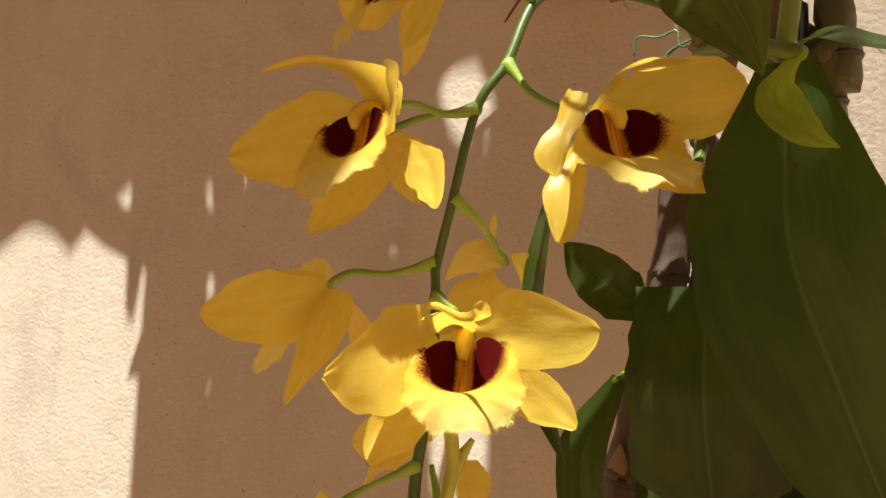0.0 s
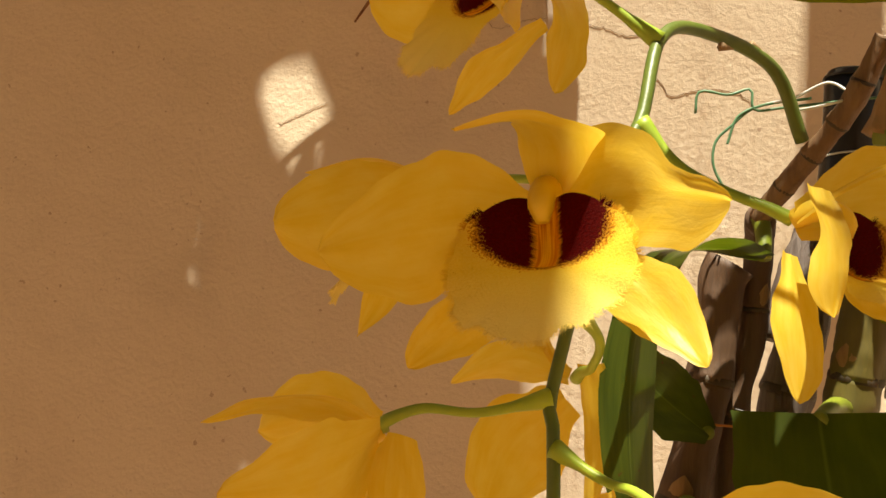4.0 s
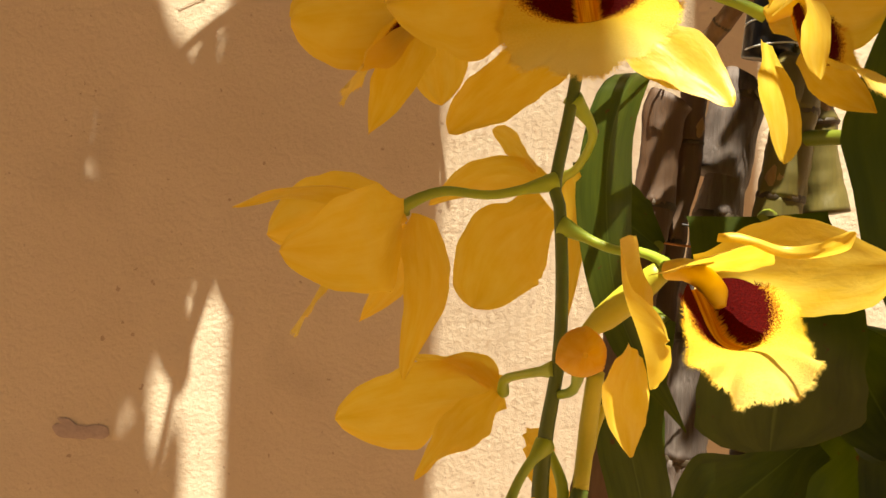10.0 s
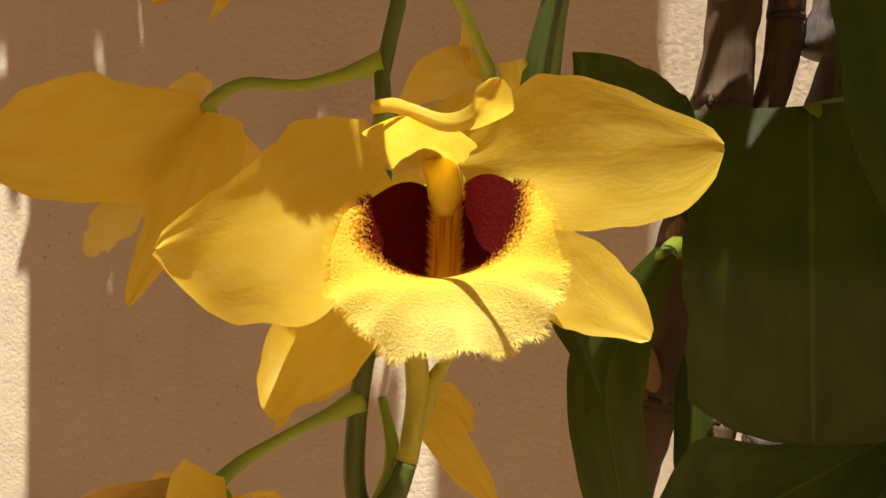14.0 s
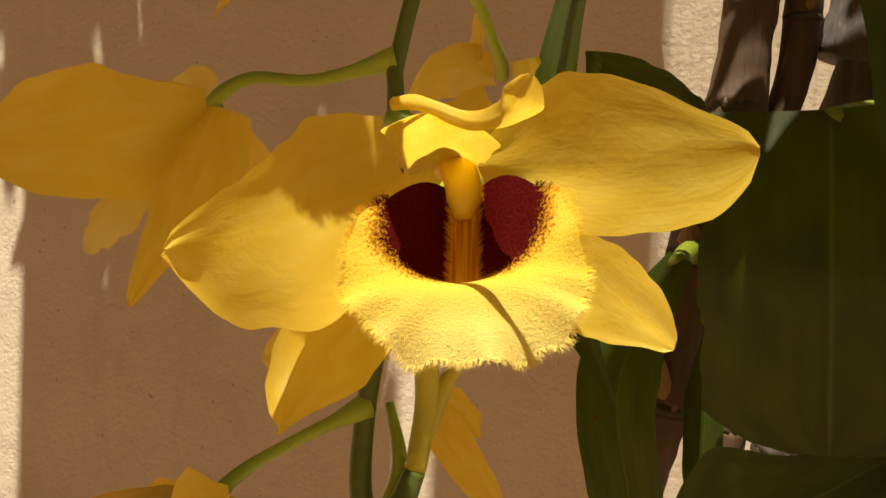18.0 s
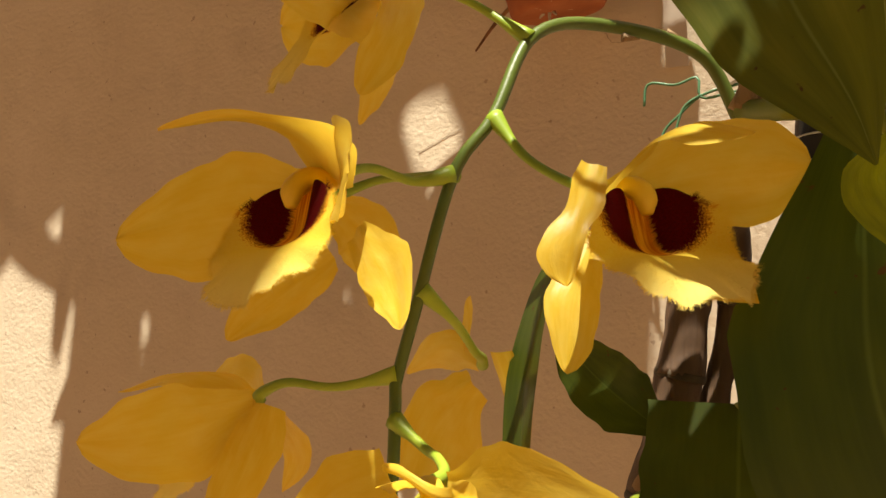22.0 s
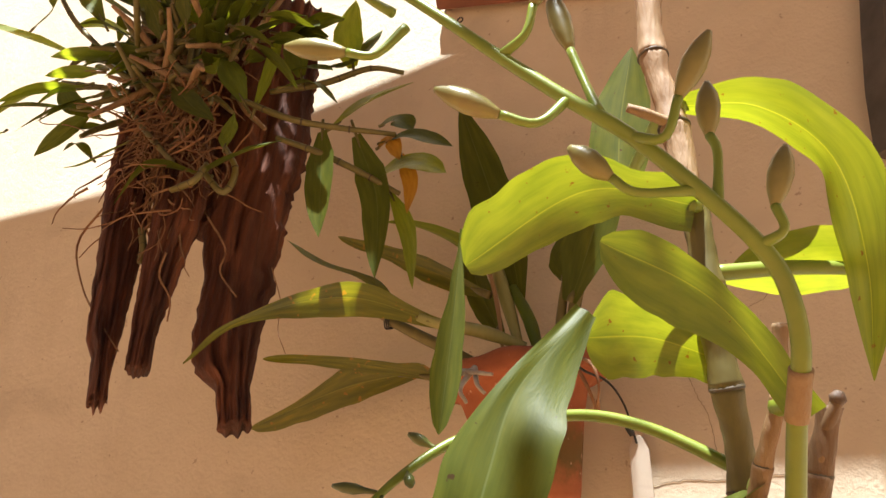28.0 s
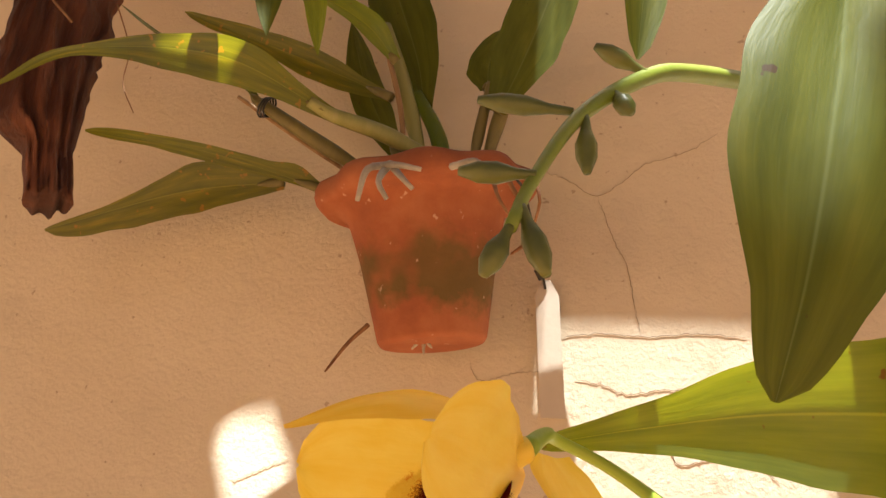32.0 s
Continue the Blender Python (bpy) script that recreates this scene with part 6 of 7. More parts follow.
# ---------------------------------------------------------------- driftwood mount with a tufted orchid
def strip_bm(pts, width, shape, face, thick, seed):
    """A long splinter of weathered wood, thick in its middle, with grooved faces and torn edges."""
    bm = bmesh.new()
    n, m = 90, 22
    line = spline(pts, n)
    rng = random.Random(seed)
    front, back, f = [], [], Vector(face).normalized()
    for i, c in enumerate(line):
        s = i / n
        tan = (line[min(i + 1, n)] - line[max(i - 1, 0)]).normalized()
        side = tan.cross(f).normalized()
        nor = side.cross(tan).normalized()
        hs = [width / 2 * max(0.36, float(np.interp(s, np.linspace(0, 1, len(shape[r])), shape[r]))) * (1 + 0.10 * noise.noise(Vector((s * 26, seed, r))) + 0.09 * noise.noise(Vector((s * 70, seed, r + 3)))) for r in (0, 1)]
        rf, rb = [], []
        for k in range(m + 1):
            u = 2 * k / m - 1
            h = hs[1] if u > 0 else hs[0]
            bulge = max(0.0, 1 - abs(u) ** 2.4) ** 0.6
            groove = noise.noise(Vector((u * 5 + seed, s * 5, 0))) * 0.30 + noise.noise(Vector((u * 14, s * 9, seed))) * 0.20 + noise.noise(Vector((u * 34, s * 26, seed))) * 0.09
            slack = thick * min(1.0, h / (width * 0.22))
            torn = tan * max(0.0, s - 0.86) * 0.05 * noise.noise(Vector((u * 3, seed, 9)))
            rf.append(bm.verts.new(c + torn + side * (u * h) + nor * slack * (0.5 * bulge + groove * bulge ** 0.3)))
            rb.append(bm.verts.new(c + torn + side * (u * h) - nor * slack * 0.5 * bulge - nor * 0.0015))
        front.append(rf)
        back.append(rb)
    for i in range(n):
        for k in range(m):
            bm.faces.new((front[i][k], front[i][k + 1], front[i + 1][k + 1], front[i + 1][k]))
            bm.faces.new((back[i][k], back[i + 1][k], back[i + 1][k + 1], back[i][k + 1]))
        for k in (0, m):
            bm.faces.new((front[i][k], front[i + 1][k], back[i + 1][k], back[i][k]))
    for i in (0, n):
        for k in range(m):
            bm.faces.new((front[i][k], back[i][k], back[i][k + 1], front[i][k + 1]))
    bmesh.ops.recalc_face_normals(bm, faces=bm.faces)
    return bm


dw = thing("driftwood_mount", (-0.5954, 0.5200, 1.9766), "hanging slab of dark reddish weathered driftwood with jagged foot", "driftwood")
part("splinter", strip_bm([(-0.7023, 0.5000, 2.2230), (-0.6583, 0.4800, 2.0385), (-0.6233, 0.4600, 1.9264), (-0.5989, 0.4500, 1.8160), (-0.5674, 0.4400, 1.7153)], 0.0429, ([1, 1, 1, 1, 1, 1, 1, 1, 1, 1, 1, 0.97, 0.99, 0.88, 0.76, 0.59, 0.4, 0.11], [0.99, 0.99, 0.99, 0.99, 0.99, 0.99, 0.99, 0.99, 0.99, 0.99, 0.99, 0.89, 0.76, 0.7, 0.65, 0.68, 0.18, 0.13]), (0.74, -0.55, -0.4), 0.026, 3), BARK, dw)
part("splinter", strip_bm([(-0.6462, 0.5100, 2.2080), (-0.6019, 0.4900, 2.0276), (-0.5686, 0.4700, 1.9162), (-0.5595, 0.4600, 1.8322), (-0.5462, 0.4530, 1.7436)], 0.0518, ([1, 1, 1, 1, 1, 1, 1, 1, 1, 1, 1, 0.96, 0.89, 0.77, 0.66, 0.52, 0.33, 0.08], [0.9, 0.9, 0.9, 0.9, 0.9, 0.9, 0.9, 0.9, 0.9, 0.9, 0.9, 0.8, 0.66, 0.58, 0.5, 0.46, 0.41, 0.38]), (0.7, -0.57, -0.42), 0.024, 4), BARK, dw)
part("splinter", strip_bm([(-0.5537, 0.5400, 2.1942), (-0.5361, 0.5350, 2.0021), (-0.5408, 0.5300, 1.9414), (-0.5315, 0.5250, 1.8287), (-0.4984, 0.5220, 1.7146)], 0.0780, ([1, 1, 1, 1, 1, 1, 1, 1, 1, 1, 1, 0.92, 0.93, 0.8, 0.65, 0.5, 0.31, 0.15], [0.93, 0.93, 0.93, 0.93, 0.93, 0.93, 0.93, 0.93, 0.93, 0.93, 0.93, 0.84, 0.67, 0.73, 0.85, 0.82, 0.17, 0.12]), (0.65, -0.64, -0.4), 0.034, 5), BARK, dw)
part("splinter", strip_bm([(-0.6150, 0.5350, 2.2000), (-0.5860, 0.5250, 2.0200), (-0.5600, 0.5150, 1.9000)], 0.090, ([.9] * 8 + [.6], [.9] * 8 + [.5]), (0.68, -0.6, -0.4), 0.03, 8), BARK, dw)

rng = random.Random(11)
mat_roots = thing("root_mat", (-0.5880, 0.4700, 1.9285), "tangled mat of brown orchid roots on the driftwood", "roots", kind="stuff")
bm_all = bmesh.new()
for i in range(300):
    x, y = rng.gauss(380, 70), min(430, 250 + abs(rng.gauss(0, 130)) * rng.choice((-1, -1, 1)))
    px = (x - 375) / 1572.0 * 0.62
    pz = -(y - 300) / 1572.0 * 0.62
    c = Vector((-0.5915, 0.4720, 1.9488))
    right = (Vector((-0.5171, 0.4720, 1.9296)) - Vector((-0.6749, 0.4720, 1.9705))).normalized()
    p0 = c + right * px + Vector((0, rng.uniform(-0.030, 0.008), pz))
    pts = [p0]
    d = Vector((rng.uniform(-1, 1), rng.uniform(-0.5, 0.3), rng.uniform(-1.2, 0.2))).normalized()
    for k in range(4):
        d = (d + Vector((rng.uniform(-0.8, 0.8), rng.uniform(-0.4, 0.3), rng.uniform(-0.9, 0.4)))).normalized()
        pts.append(pts[-1] + d * rng.uniform(0.008, 0.02))
    t = tube_bm(pts, [rng.uniform(0.0005, 0.0018), 0.0004], 9, 5, False)
    me = bpy.data.meshes.new("tmp")
    t.to_mesh(me)
    t.free()
    bm_all.from_mesh(me)
    bpy.data.meshes.remove(me)
part("roots", bm_all, ROOT, mat_roots)

for pts, r in (([(-0.6395, 0.4500, 1.9092), (-0.6616, 0.4500, 1.8755), (-0.6283, 0.4450, 1.8222), (-0.5854, 0.4400, 1.7822), (-0.5578, 0.4400, 1.7563)], 0.0011), ([(-0.5437, 0.4500, 1.8463), (-0.5450, 0.4500, 1.8255), (-0.5317, 0.4550, 1.8048), (-0.5285, 0.4550, 1.7843)], 0.0011),
               ([(-0.5371, 0.4800, 1.8952), (-0.5076, 0.4800, 1.8582), (-0.5083, 0.4800, 1.8370), (-0.4845, 0.4800, 1.8110)], 0.0011), ([(-0.8131, 0.4700, 2.0834), (-0.7985, 0.4600, 2.0523), (-0.7303, 0.4500, 2.0239), (-0.6739, 0.4500, 1.9939)], 0.0008), ([(-0.4887, 0.5200, 1.8563), (-0.4717, 0.5200, 1.8210), (-0.4693, 0.5200, 1.7949), (-0.4570, 0.5200, 1.7732)], 0.0005)):
    rt = thing("hanging_root", pts[0], "long thin aerial root trailing over the driftwood", "root", "roots on the driftwood")
    part("root", tube_bm(pts, [r, r * 0.8, r * 0.6], 18, 6), ROOT, rt)

TUFT = [  # foot, bend, tip, width, face, tone
    ((-0.5361, 0.4600, 1.9278), (-0.5680, 0.4300, 1.9252), (-0.5878, 0.4200, 1.8848), 44, (-0.2, -0.5, 0.8), 0),
    ((-0.5249, 0.4500, 1.9193), (-0.4786, 0.4468, 1.9278), (-0.4503, 0.4648, 1.9466), 62, (0, -0.7, 0.7), 0),
    ((-0.5140, 0.4700, 2.0069), (-0.5364, 0.4500, 2.0496), (-0.5629, 0.4400, 2.0485), 42, (-0.2, -0.5, 0.8), 1),
    ((-0.5046, 0.4762, 2.0016), (-0.4907, 0.4717, 2.0389), (-0.4890, 0.4724, 2.0857), 31, (0, -0.9, 0.2), 1),
    ((-0.4330, 0.5050, 1.9822), (-0.4082, 0.5181, 2.0107), (-0.3743, 0.5379, 2.0383), 71, (-0.2, -0.8, 0.5), 3),
    ((-0.4409, 0.4998, 1.9753), (-0.4338, 0.4997, 1.9234), (-0.4261, 0.4999, 1.8656), 53, (-0.1, -0.95, 0.1), 0),
    ((-0.4170, 0.5184, 1.9767), (-0.3965, 0.5333, 1.9152), (-0.3891, 0.5351, 1.8377), 53, (-0.1, -0.95, 0.1), 0),
    ((-0.4016, 0.5332, 1.9366), (-0.3682, 0.5390, 1.9483), (-0.3358, 0.5450, 1.9344), 66, (0, -0.8, 0.6), 1),
    ((-0.3983, 0.5362, 1.9760), (-0.3702, 0.5387, 1.9783), (-0.3317, 0.5450, 1.9608), 40, (0, -0.8, 0.6), 0),
    ((-0.3896, 0.5439, 1.9249), (-0.3662, 0.5443, 1.8807), (-0.3552, 0.5415, 1.8262), 31, (-0.3, -0.9, 0.1), 1),
    ((-0.7015, 0.4600, 2.0320), (-0.7350, 0.4500, 2.0501), (-0.7724, 0.4500, 2.0917), 40, (-0.2, -0.8, 0.5), 0),
    ((-0.7906, 0.4600, 2.1083), (-0.8376, 0.4500, 2.0859), (-0.8854, 0.4400, 2.0519), 42, (-0.2, -0.6, 0.7), 1),
    ((-0.7831, 0.4600, 2.1412), (-0.8813, 0.4500, 2.1945), (-1.0562, 0.4400, 2.2807), 40, (-0.1, -0.6, 0.8), 1),
    ((-0.8791, 0.4600, 2.2098), (-0.8334, 0.4500, 2.2192), (-0.8544, 0.4500, 2.2904), 44, (-0.1, -0.9, 0.3), 0),
    ((-0.6746, 0.4400, 2.0318), (-0.6270, 0.4300, 2.0302), (-0.5751, 0.4300, 2.0194), 46, (0, -0.7, 0.7), 0),
    ((-0.5740, 0.4400, 2.0194), (-0.5337, 0.4300, 1.9808), (-0.5014, 0.4300, 1.9559), 38, (0, -0.8, 0.6), 0),
    ((-0.6336, 0.4500, 1.9792), (-0.6711, 0.4400, 1.9580), (-0.7046, 0.4400, 1.9604), 26, (0, -0.6, 0.8), 1),
    ((-0.6792, 0.4500, 1.9723), (-0.6929, 0.4400, 1.9867), (-0.7123, 0.4400, 1.9821), 22, (0, -0.6, 0.8), 0),
    ((-0.5036, 0.4500, 1.9425), (-0.5032, 0.4519, 1.9642), (-0.4993, 0.4485, 1.9759), 34, (0, -0.9, 0.3), 1),
    ((-0.4753, 0.4776, 2.0183), (-0.4489, 0.4849, 2.0207), (-0.4279, 0.4988, 2.0012), 34, (0, -0.5, 0.8), 0),
    ((-0.4630, 0.4843, 2.0316), (-0.4682, 0.4756, 2.0666), (-0.4625, 0.4751, 2.0979), 48, (0, -0.9, 0.2), 0),
    ((-0.4482, 0.5044, 2.0536), (-0.4261, 0.5094, 2.0559), (-0.4097, 0.5256, 2.1026), 44, (0, -0.8, 0.5), 0),
    ((-0.4307, 0.5160, 2.0557), (-0.4358, 0.5079, 2.0922), (-0.4322, 0.5055, 2.1309), 55, (0, -0.9, 0.2), 1),
    ((-0.4016, 0.5332, 1.9691), (-0.3927, 0.5367, 1.9777), (-0.3800, 0.5368, 1.9533), 26, (0, -0.8, 0.5), 2),
    ((-0.3852, 0.5456, 1.9658), (-0.3696, 0.5437, 1.9311), (-0.3673, 0.5392, 1.8974), 26, (0, -0.9, 0.2), 2),
    ((-0.4012, 0.5335, 1.9936), (-0.3900, 0.5390, 1.9999), (-0.3706, 0.5386, 1.9845), 47, (0, -0.7, 0.6), 0),
    ((-0.8408, 0.4500, 2.0451), (-0.8488, 0.4450, 2.0333), (-0.8436, 0.4400, 2.0143), 34, (0, -0.8, 0.5), 3),
    ((-0.6576, 0.4500, 2.1491), (-0.6999, 0.4500, 2.2062), (-0.7063, 0.4500, 2.2595), 40, (0, -0.8, 0.5), 1),
    ((-0.7318, 0.4500, 2.1626), (-0.7890, 0.4500, 2.2356), (-0.8286, 0.4500, 2.3066), 40, (0, -0.8, 0.5), 0),
    ((-0.5607, 0.4500, 2.1105), (-0.5588, 0.4500, 2.1535), (-0.5568, 0.4500, 2.1983), 44, (0, -0.8, 0.5), 1),
]
for i, (a, b, c, w, fc, tone) in enumerate(TUFT):
    mat, lab = ((LEAF_DULL, "dark green leaf of the tufted orchid"), (LEAF_YOUNG, "light green leaf of the tufted orchid"), (LEAF_DRY, "withered orange leaf of the tufted orchid"), (LEAF_YOUNG, "green leaf turning yellow"))[tone]
    lf = thing("tuft_leaf", a, lab, "leaf", "leaves of the tufted orchid")
    part("blade", blade_bm([a, b, c], w / 1572 * 0.62 * 1.5, fc, "leaf", 0.05, 0.12, 0.03, 14, 6, 3, 60 + i), mat, lf)
    part("leaf_sheath", tube_bm([Vector(a) - (Vector(b) - Vector(a)) * 0.25, a, Vector(a).lerp(Vector(b), 0.2)], [0.0014, 0.0016, 0.0006], 6, 7), CANE_GREEN, lf)
# the rest of the tuft, crowding the top of the driftwood
rng = random.Random(23)
CROWN = Vector((-0.5961, 0.4650, 2.0711))
for i in range(105):
    ang = rng.uniform(-0.5, math.pi + 0.5)
    rad = rng.uniform(0.01, 0.11)
    a = CROWN + Vector((math.cos(ang) * rad * 1.2, rng.uniform(-0.03, 0.02), math.sin(ang) * rad * 0.9 + rng.uniform(-0.02, 0.05)))
    d = Vector((math.cos(ang) + rng.uniform(-0.5, 0.5), rng.uniform(-0.9, 0.3), math.sin(ang) * 0.8 + rng.uniform(-0.4, 0.5))).normalized()
    ln = rng.uniform(0.040, 0.085)
    b = a + d * ln * 0.55
    c = a + d * ln + Vector((0, 0, -rng.uniform(0.0, 0.02)))
    mat, lab = ((LEAF_DULL, "dark green leaf of the tufted orchid"), (LEAF_YOUNG, "light green leaf of the tufted orchid"))[rng.random() < 0.22]
    lf = thing("tuft_leaf", a, lab, "leaf", "leaves of the tufted orchid")
    part("blade", blade_bm([a, b, c], rng.uniform(0.013, 0.022), (rng.uniform(-0.4, 0.4), rng.uniform(-1, 0.2), rng.uniform(0.3, 1)), "leaf", 0.05, 0.2, 0.03, 12, 6, 3, 200 + i), mat, lf)
    part("leaf_sheath", tube_bm([a - (b - a) * 0.35, a, a.lerp(b, 0.2)], [0.0014, 0.0016, 0.0006], 6, 7), CANE_GREEN, lf)
for i in range(56):
    a = CROWN + Vector((rng.uniform(-0.06, 0.07), rng.uniform(-0.02, 0.02), rng.uniform(-0.05, 0.04)))
    d = Vector((rng.uniform(-1, 1), rng.uniform(-0.8, 0.2), rng.uniform(-0.9, 1))).normalized()
    b = a + d * rng.uniform(0.025, 0.055) + Vector((0, 0, 0.006))
    c = b + (d + Vector((rng.uniform(-0.6, 0.6), 0, rng.uniform(-0.6, 0.6)))).normalized() * rng.uniform(0.02, 0.05)
    cn = thing("tuft_cane", a, "thin jointed olive cane of the tufted orchid", "orchid cane", "canes of the tufted orchid")
    part("cane", tube_bm([a, b, c], [0.0024, 0.0036, 0.0030, 0.0020], 12, 8), CANE_GREEN if rng.random() < 0.6 else CANE, cn)
    part("node_ring", tube_bm([b - d * 0.0006, b + d * 0.0006], 0.0031, 3, 8), RING, cn)
TUFT_CANES = [
    [(-0.5302, 0.4700, 2.0185), (-0.4665, 0.4818, 1.9839), (-0.4261, 0.5046, 1.9782), (-0.3863, 0.5356, 1.9812)],
    [(-0.4801, 0.4857, 1.9691), (-0.4387, 0.5012, 1.9516), (-0.4052, 0.5254, 1.9360), (-0.3764, 0.5375, 1.9181)],
    [(-0.6669, 0.4600, 2.0564), (-0.7177, 0.4550, 2.0733), (-0.7671, 0.4500, 2.0899)],
    [(-0.7649, 0.4500, 2.0968), (-0.7530, 0.4500, 2.1156), (-0.7140, 0.4550, 2.1168)],
    [(-0.5262, 0.4500, 1.9255), (-0.5016, 0.4575, 1.9006), (-0.4954, 0.4600, 1.9229), (-0.5036, 0.4500, 1.9425)],
    [(-0.5863, 0.4600, 2.0504), (-0.5887, 0.4550, 2.0966), (-0.6064, 0.4500, 2.1741)],
    [(-0.5340, 0.4600, 2.0458), (-0.5235, 0.4550, 2.0857), (-0.5415, 0.4500, 2.1608)],
    [(-0.6262, 0.4500, 2.0641), (-0.6483, 0.4500, 2.1153), (-0.6999, 0.4500, 2.2062)],
    [(-0.5986, 0.4500, 2.0477), (-0.6060, 0.4500, 2.0922), (-0.6482, 0.4500, 2.1607)],
    [(-0.4944, 0.4802, 2.0201), (-0.4482, 0.4996, 2.0308), (-0.4145, 0.5209, 2.0535), (-0.3890, 0.5399, 2.0546)],
    [(-0.6463, 0.4500, 2.0226), (-0.5799, 0.4400, 1.9581), (-0.5522, 0.4400, 1.9325)],
    [(-0.5822, 0.4500, 1.8761), (-0.5737, 0.4500, 1.8577), (-0.5726, 0.4500, 1.8412)],
    [(-0.7254, 0.4550, 2.1248), (-0.7858, 0.4500, 2.1836), (-0.8590, 0.4500, 2.2741)],
    [(-0.5445, 0.4400, 1.9018), (-0.5135, 0.4350, 1.9025), (-0.5094, 0.4400, 1.9210)],
]
for pts in TUFT_CANES:
    c = thing("tuft_cane", pts[0], "thin jointed olive cane of the tufted orchid", "orchid cane", "canes of the tufted orchid")
    part("cane", tube_bm(pts, [0.0026, 0.0032, 0.0030, 0.0022], 16, 8), CANE_GREEN, c)
    for q0, q1 in zip(spline(pts, 16)[4::4], spline(pts, 16)[5::4]):
        part("node_ring", tube_bm([q0, q0.lerp(q1, 0.15)], 0.0034, 3, 8), RING, c)

# ---------------------------------------------------------------- ties, tube, hanger
tube_ = thing("black_tube", (-0.0766, 0.3950, 1.5143), "short black plastic tube tied to the canes", "plastic tube")
part("sleeve", tube_bm([(-0.0786, 0.3980, 1.4857), (-0.0770, 0.3950, 1.5142), (-0.0772, 0.3920, 1.5392)], [0.0102] * 3, 12, 18), BLACK, tube_)
part("rim", tube_bm([(-0.0774, 0.3920, 1.5376), (-0.0772, 0.3920, 1.5407)], [0.0106, 0.0088], 4, 18), BLACK, tube_)
for sx, sy in ((1400, 330), (1405, 285), (1397, 372)):
    c0, r0 = Vector((-0.0776, 0.3950, 1.5142)), 0.0104
    c1 = Vector((c0.x, c0.y, c0.z + (260 - sy) * r0 / 47))
    part("thread", tube_bm([c1 + Vector((math.cos(a) * r0, math.sin(a) * r0, 0.001 * math.sin(a + sy))) for a in (2 * math.pi * k / 16 for k in range(17))], 0.0004, 32, 5), WIRE_WHITE, tube_, "thin white thread")
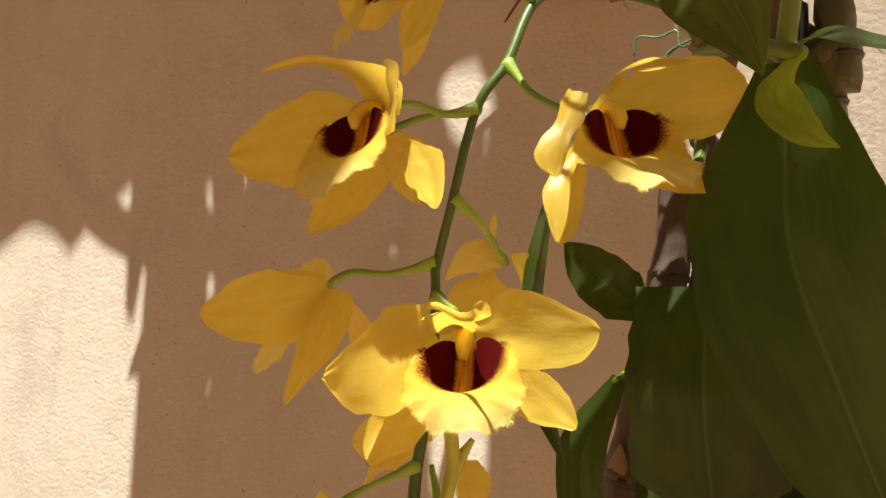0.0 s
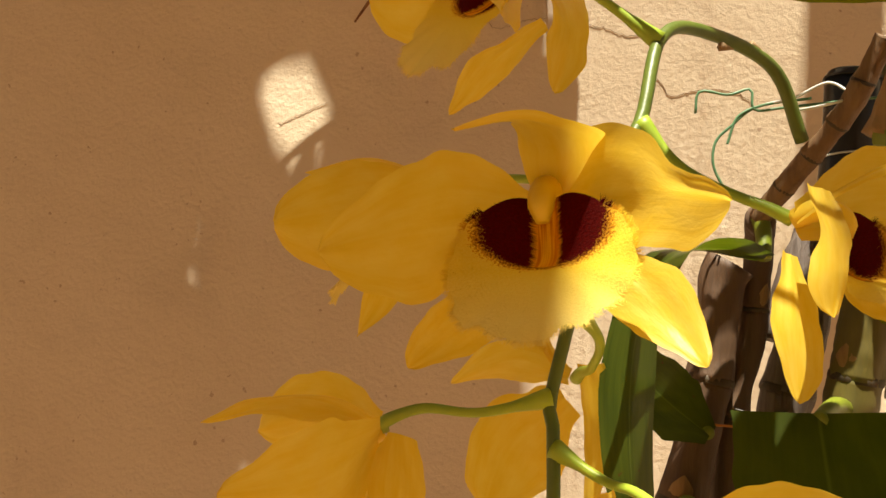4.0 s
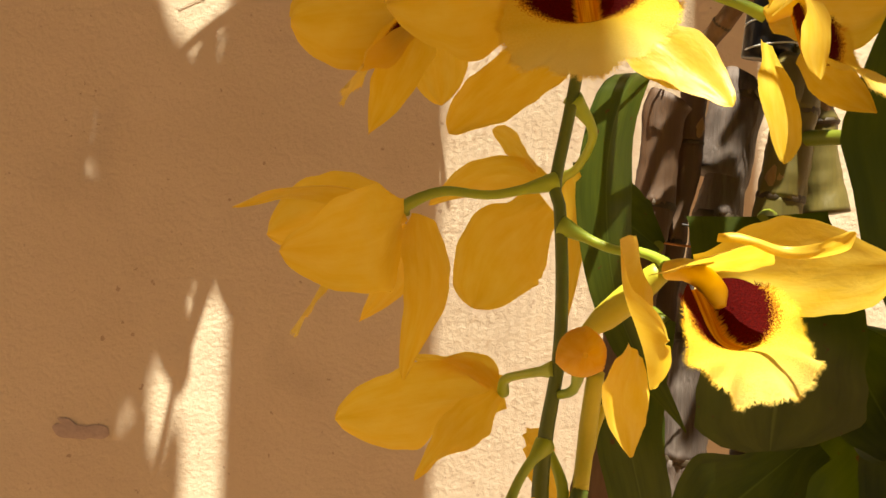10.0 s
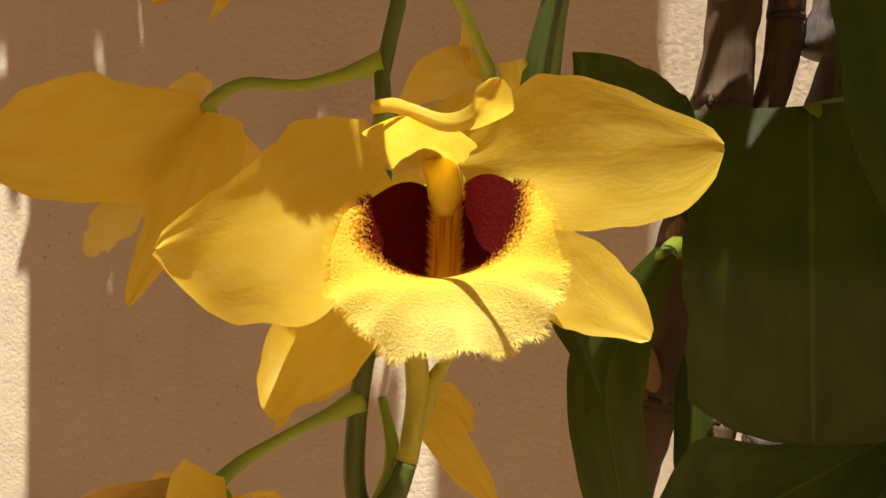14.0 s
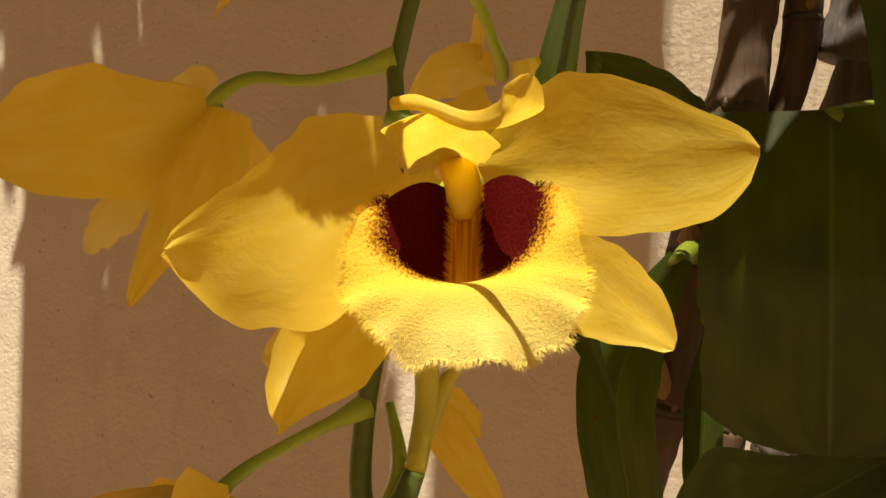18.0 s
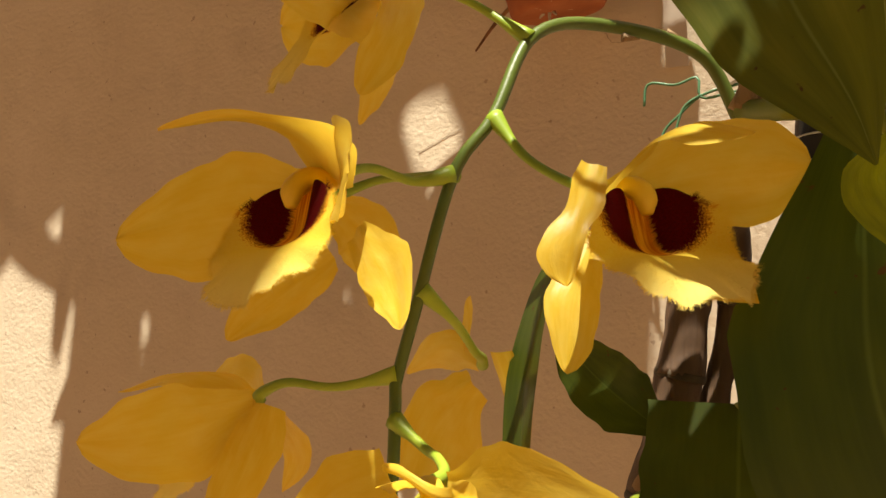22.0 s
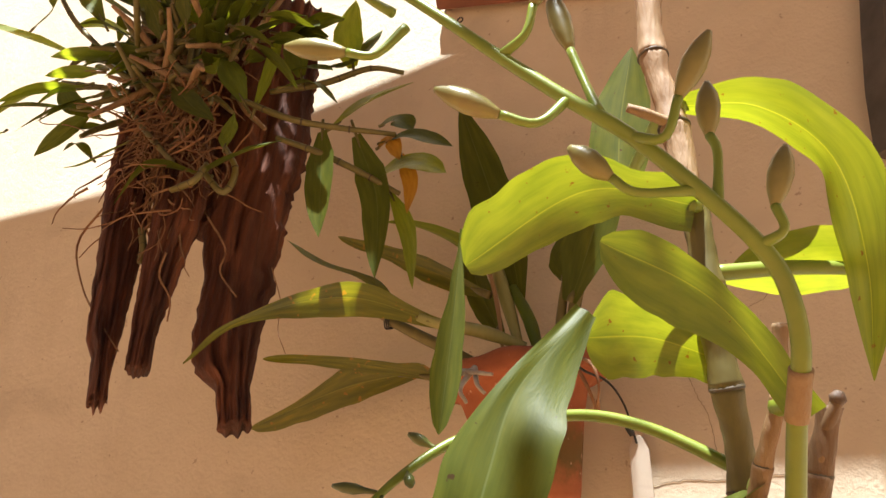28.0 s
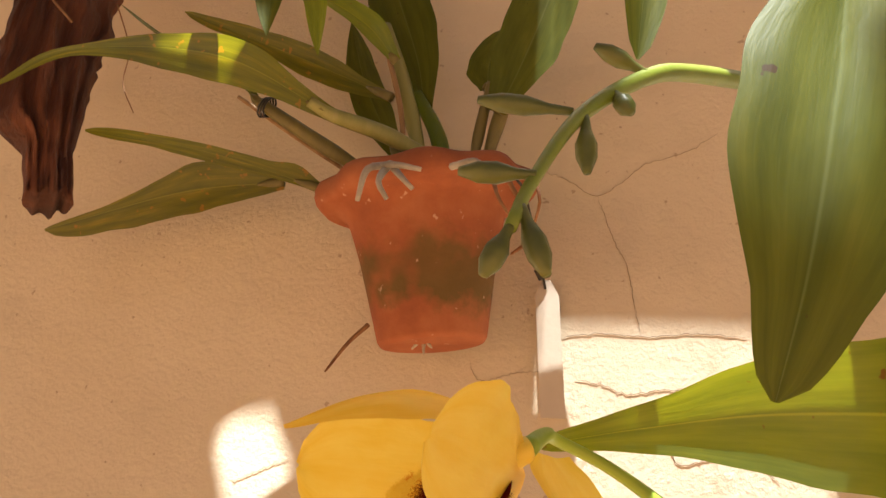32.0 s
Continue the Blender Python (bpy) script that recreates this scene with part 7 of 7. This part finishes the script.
for pts, mat, lab in (
        ([(-0.1353, 0.3700, 1.5186), (-0.1341, 0.3700, 1.5267), (-0.1242, 0.3700, 1.5256), (-0.1165, 0.3700, 1.5277), (-0.1149, 0.3700, 1.5203), (-0.1039, 0.3700, 1.5214), (-0.0711, 0.3600, 1.5235)], WIRE_GREEN, "looped green tie wire"),
        ([(-0.1229, 0.3700, 1.4891), (-0.1281, 0.3700, 1.4991), (-0.1279, 0.3700, 1.5080), (-0.1229, 0.3700, 1.5140), (-0.1139, 0.3700, 1.5214), (-0.0968, 0.3650, 1.5235)], WIRE_GREEN, "trailing green tie wire"),
        ([(-0.1238, 0.3700, 1.5076), (-0.1209, 0.3700, 1.5171), (-0.1149, 0.3700, 1.5214)], WIRE_GREEN, "short green wire end"),
        ([(-0.1109, 0.3700, 1.5225), (-0.1027, 0.3650, 1.5235), (-0.0929, 0.3600, 1.5276), (-0.0872, 0.3550, 1.5234)], WIRE_WHITE, "white tie wire round the cane"),
        ([(-0.1046, 0.3650, 1.5184), (-0.0947, 0.3550, 1.5184), (-0.0845, 0.3500, 1.5204)], WIRE_WHITE, "white tie wire strand"),
        ([(-0.1413, 0.3840, 1.4072), (-0.1245, 0.3820, 1.4069), (-0.1131, 0.3900, 1.4062), (-0.0969, 0.3980, 1.4057), (-0.0905, 0.3820, 1.4074)], WIRE_COPPER, "orange copper wire round the canes"),
        ([(-0.1173, 0.3720, 1.4138), (-0.1105, 0.3700, 1.4128), (-0.1003, 0.3700, 1.4143)], WIRE_DARK, "dark twisted wire tie")):
    w = thing("tie_wire", pts[0], lab, "wire")
    part("wire", tube_bm(pts, 0.0005, 40, 6), mat, w)

hanger = thing("wood_hanger", (-0.3169, 0.6600, 2.2216), "reddish stained wooden hanging slat with screw eye", "wooden slat")
part("slat", tube_bm([(-0.4622, 0.7050, 2.3131), (-0.2125, 0.7050, 2.2537)], [0.016, 0.016], 4, 4), WOOD, hanger, smooth=False)
ey = Vector((-0.4224, 0.6900, 2.2544))
part("screw_eye", tube_bm([ey + Vector((math.cos(a) * 0.0035, 0, math.sin(a) * 0.0035)) for a in (0.5 * math.pi + k * 0.6 for k in range(11))], 0.0009, 22, 6), WIRE_DARK, hanger)
post = thing("wall_batten", (0.0047, 0.6000, 2.0026), "dark weathered batten by the wall", "batten")
part("board", tube_bm([(0.0398, 0.7000, 2.3619), (0.0128, 0.7000, 2.0763), (0.0096, 0.7000, 1.9692)], [0.020, 0.020], 6, 4), POST, post, smooth=False)

# small bud pair low at the right
lowbud = thing("low_bud_stalk", (-0.0783, 0.3000, 1.3102), "small pale green buds on a short stalk", "flower bud")
part("stalk", tube_bm([(-0.0837, 0.3900, 1.2872), (-0.0683, 0.3300, 1.2829), (-0.0782, 0.3000, 1.3086), (-0.0855, 0.2950, 1.3158)], 0.0016, 8, 8), PEDICEL, lowbud)
part("bud", tube_bm([(-0.0843, 0.2950, 1.3144), (-0.0885, 0.2920, 1.3202), (-0.0912, 0.2900, 1.3244)], [0.0012, 0.0032, 0.0030, 0.0008], 10, 10), BUD_GREEN, lowbud)
part("bud", tube_bm([(-0.0768, 0.3000, 1.3095), (-0.0666, 0.2950, 1.3135), (-0.0598, 0.2900, 1.3174)], [0.0010, 0.0030, 0.0034, 0.0008], 10, 10), BUD_GREEN, lowbud)
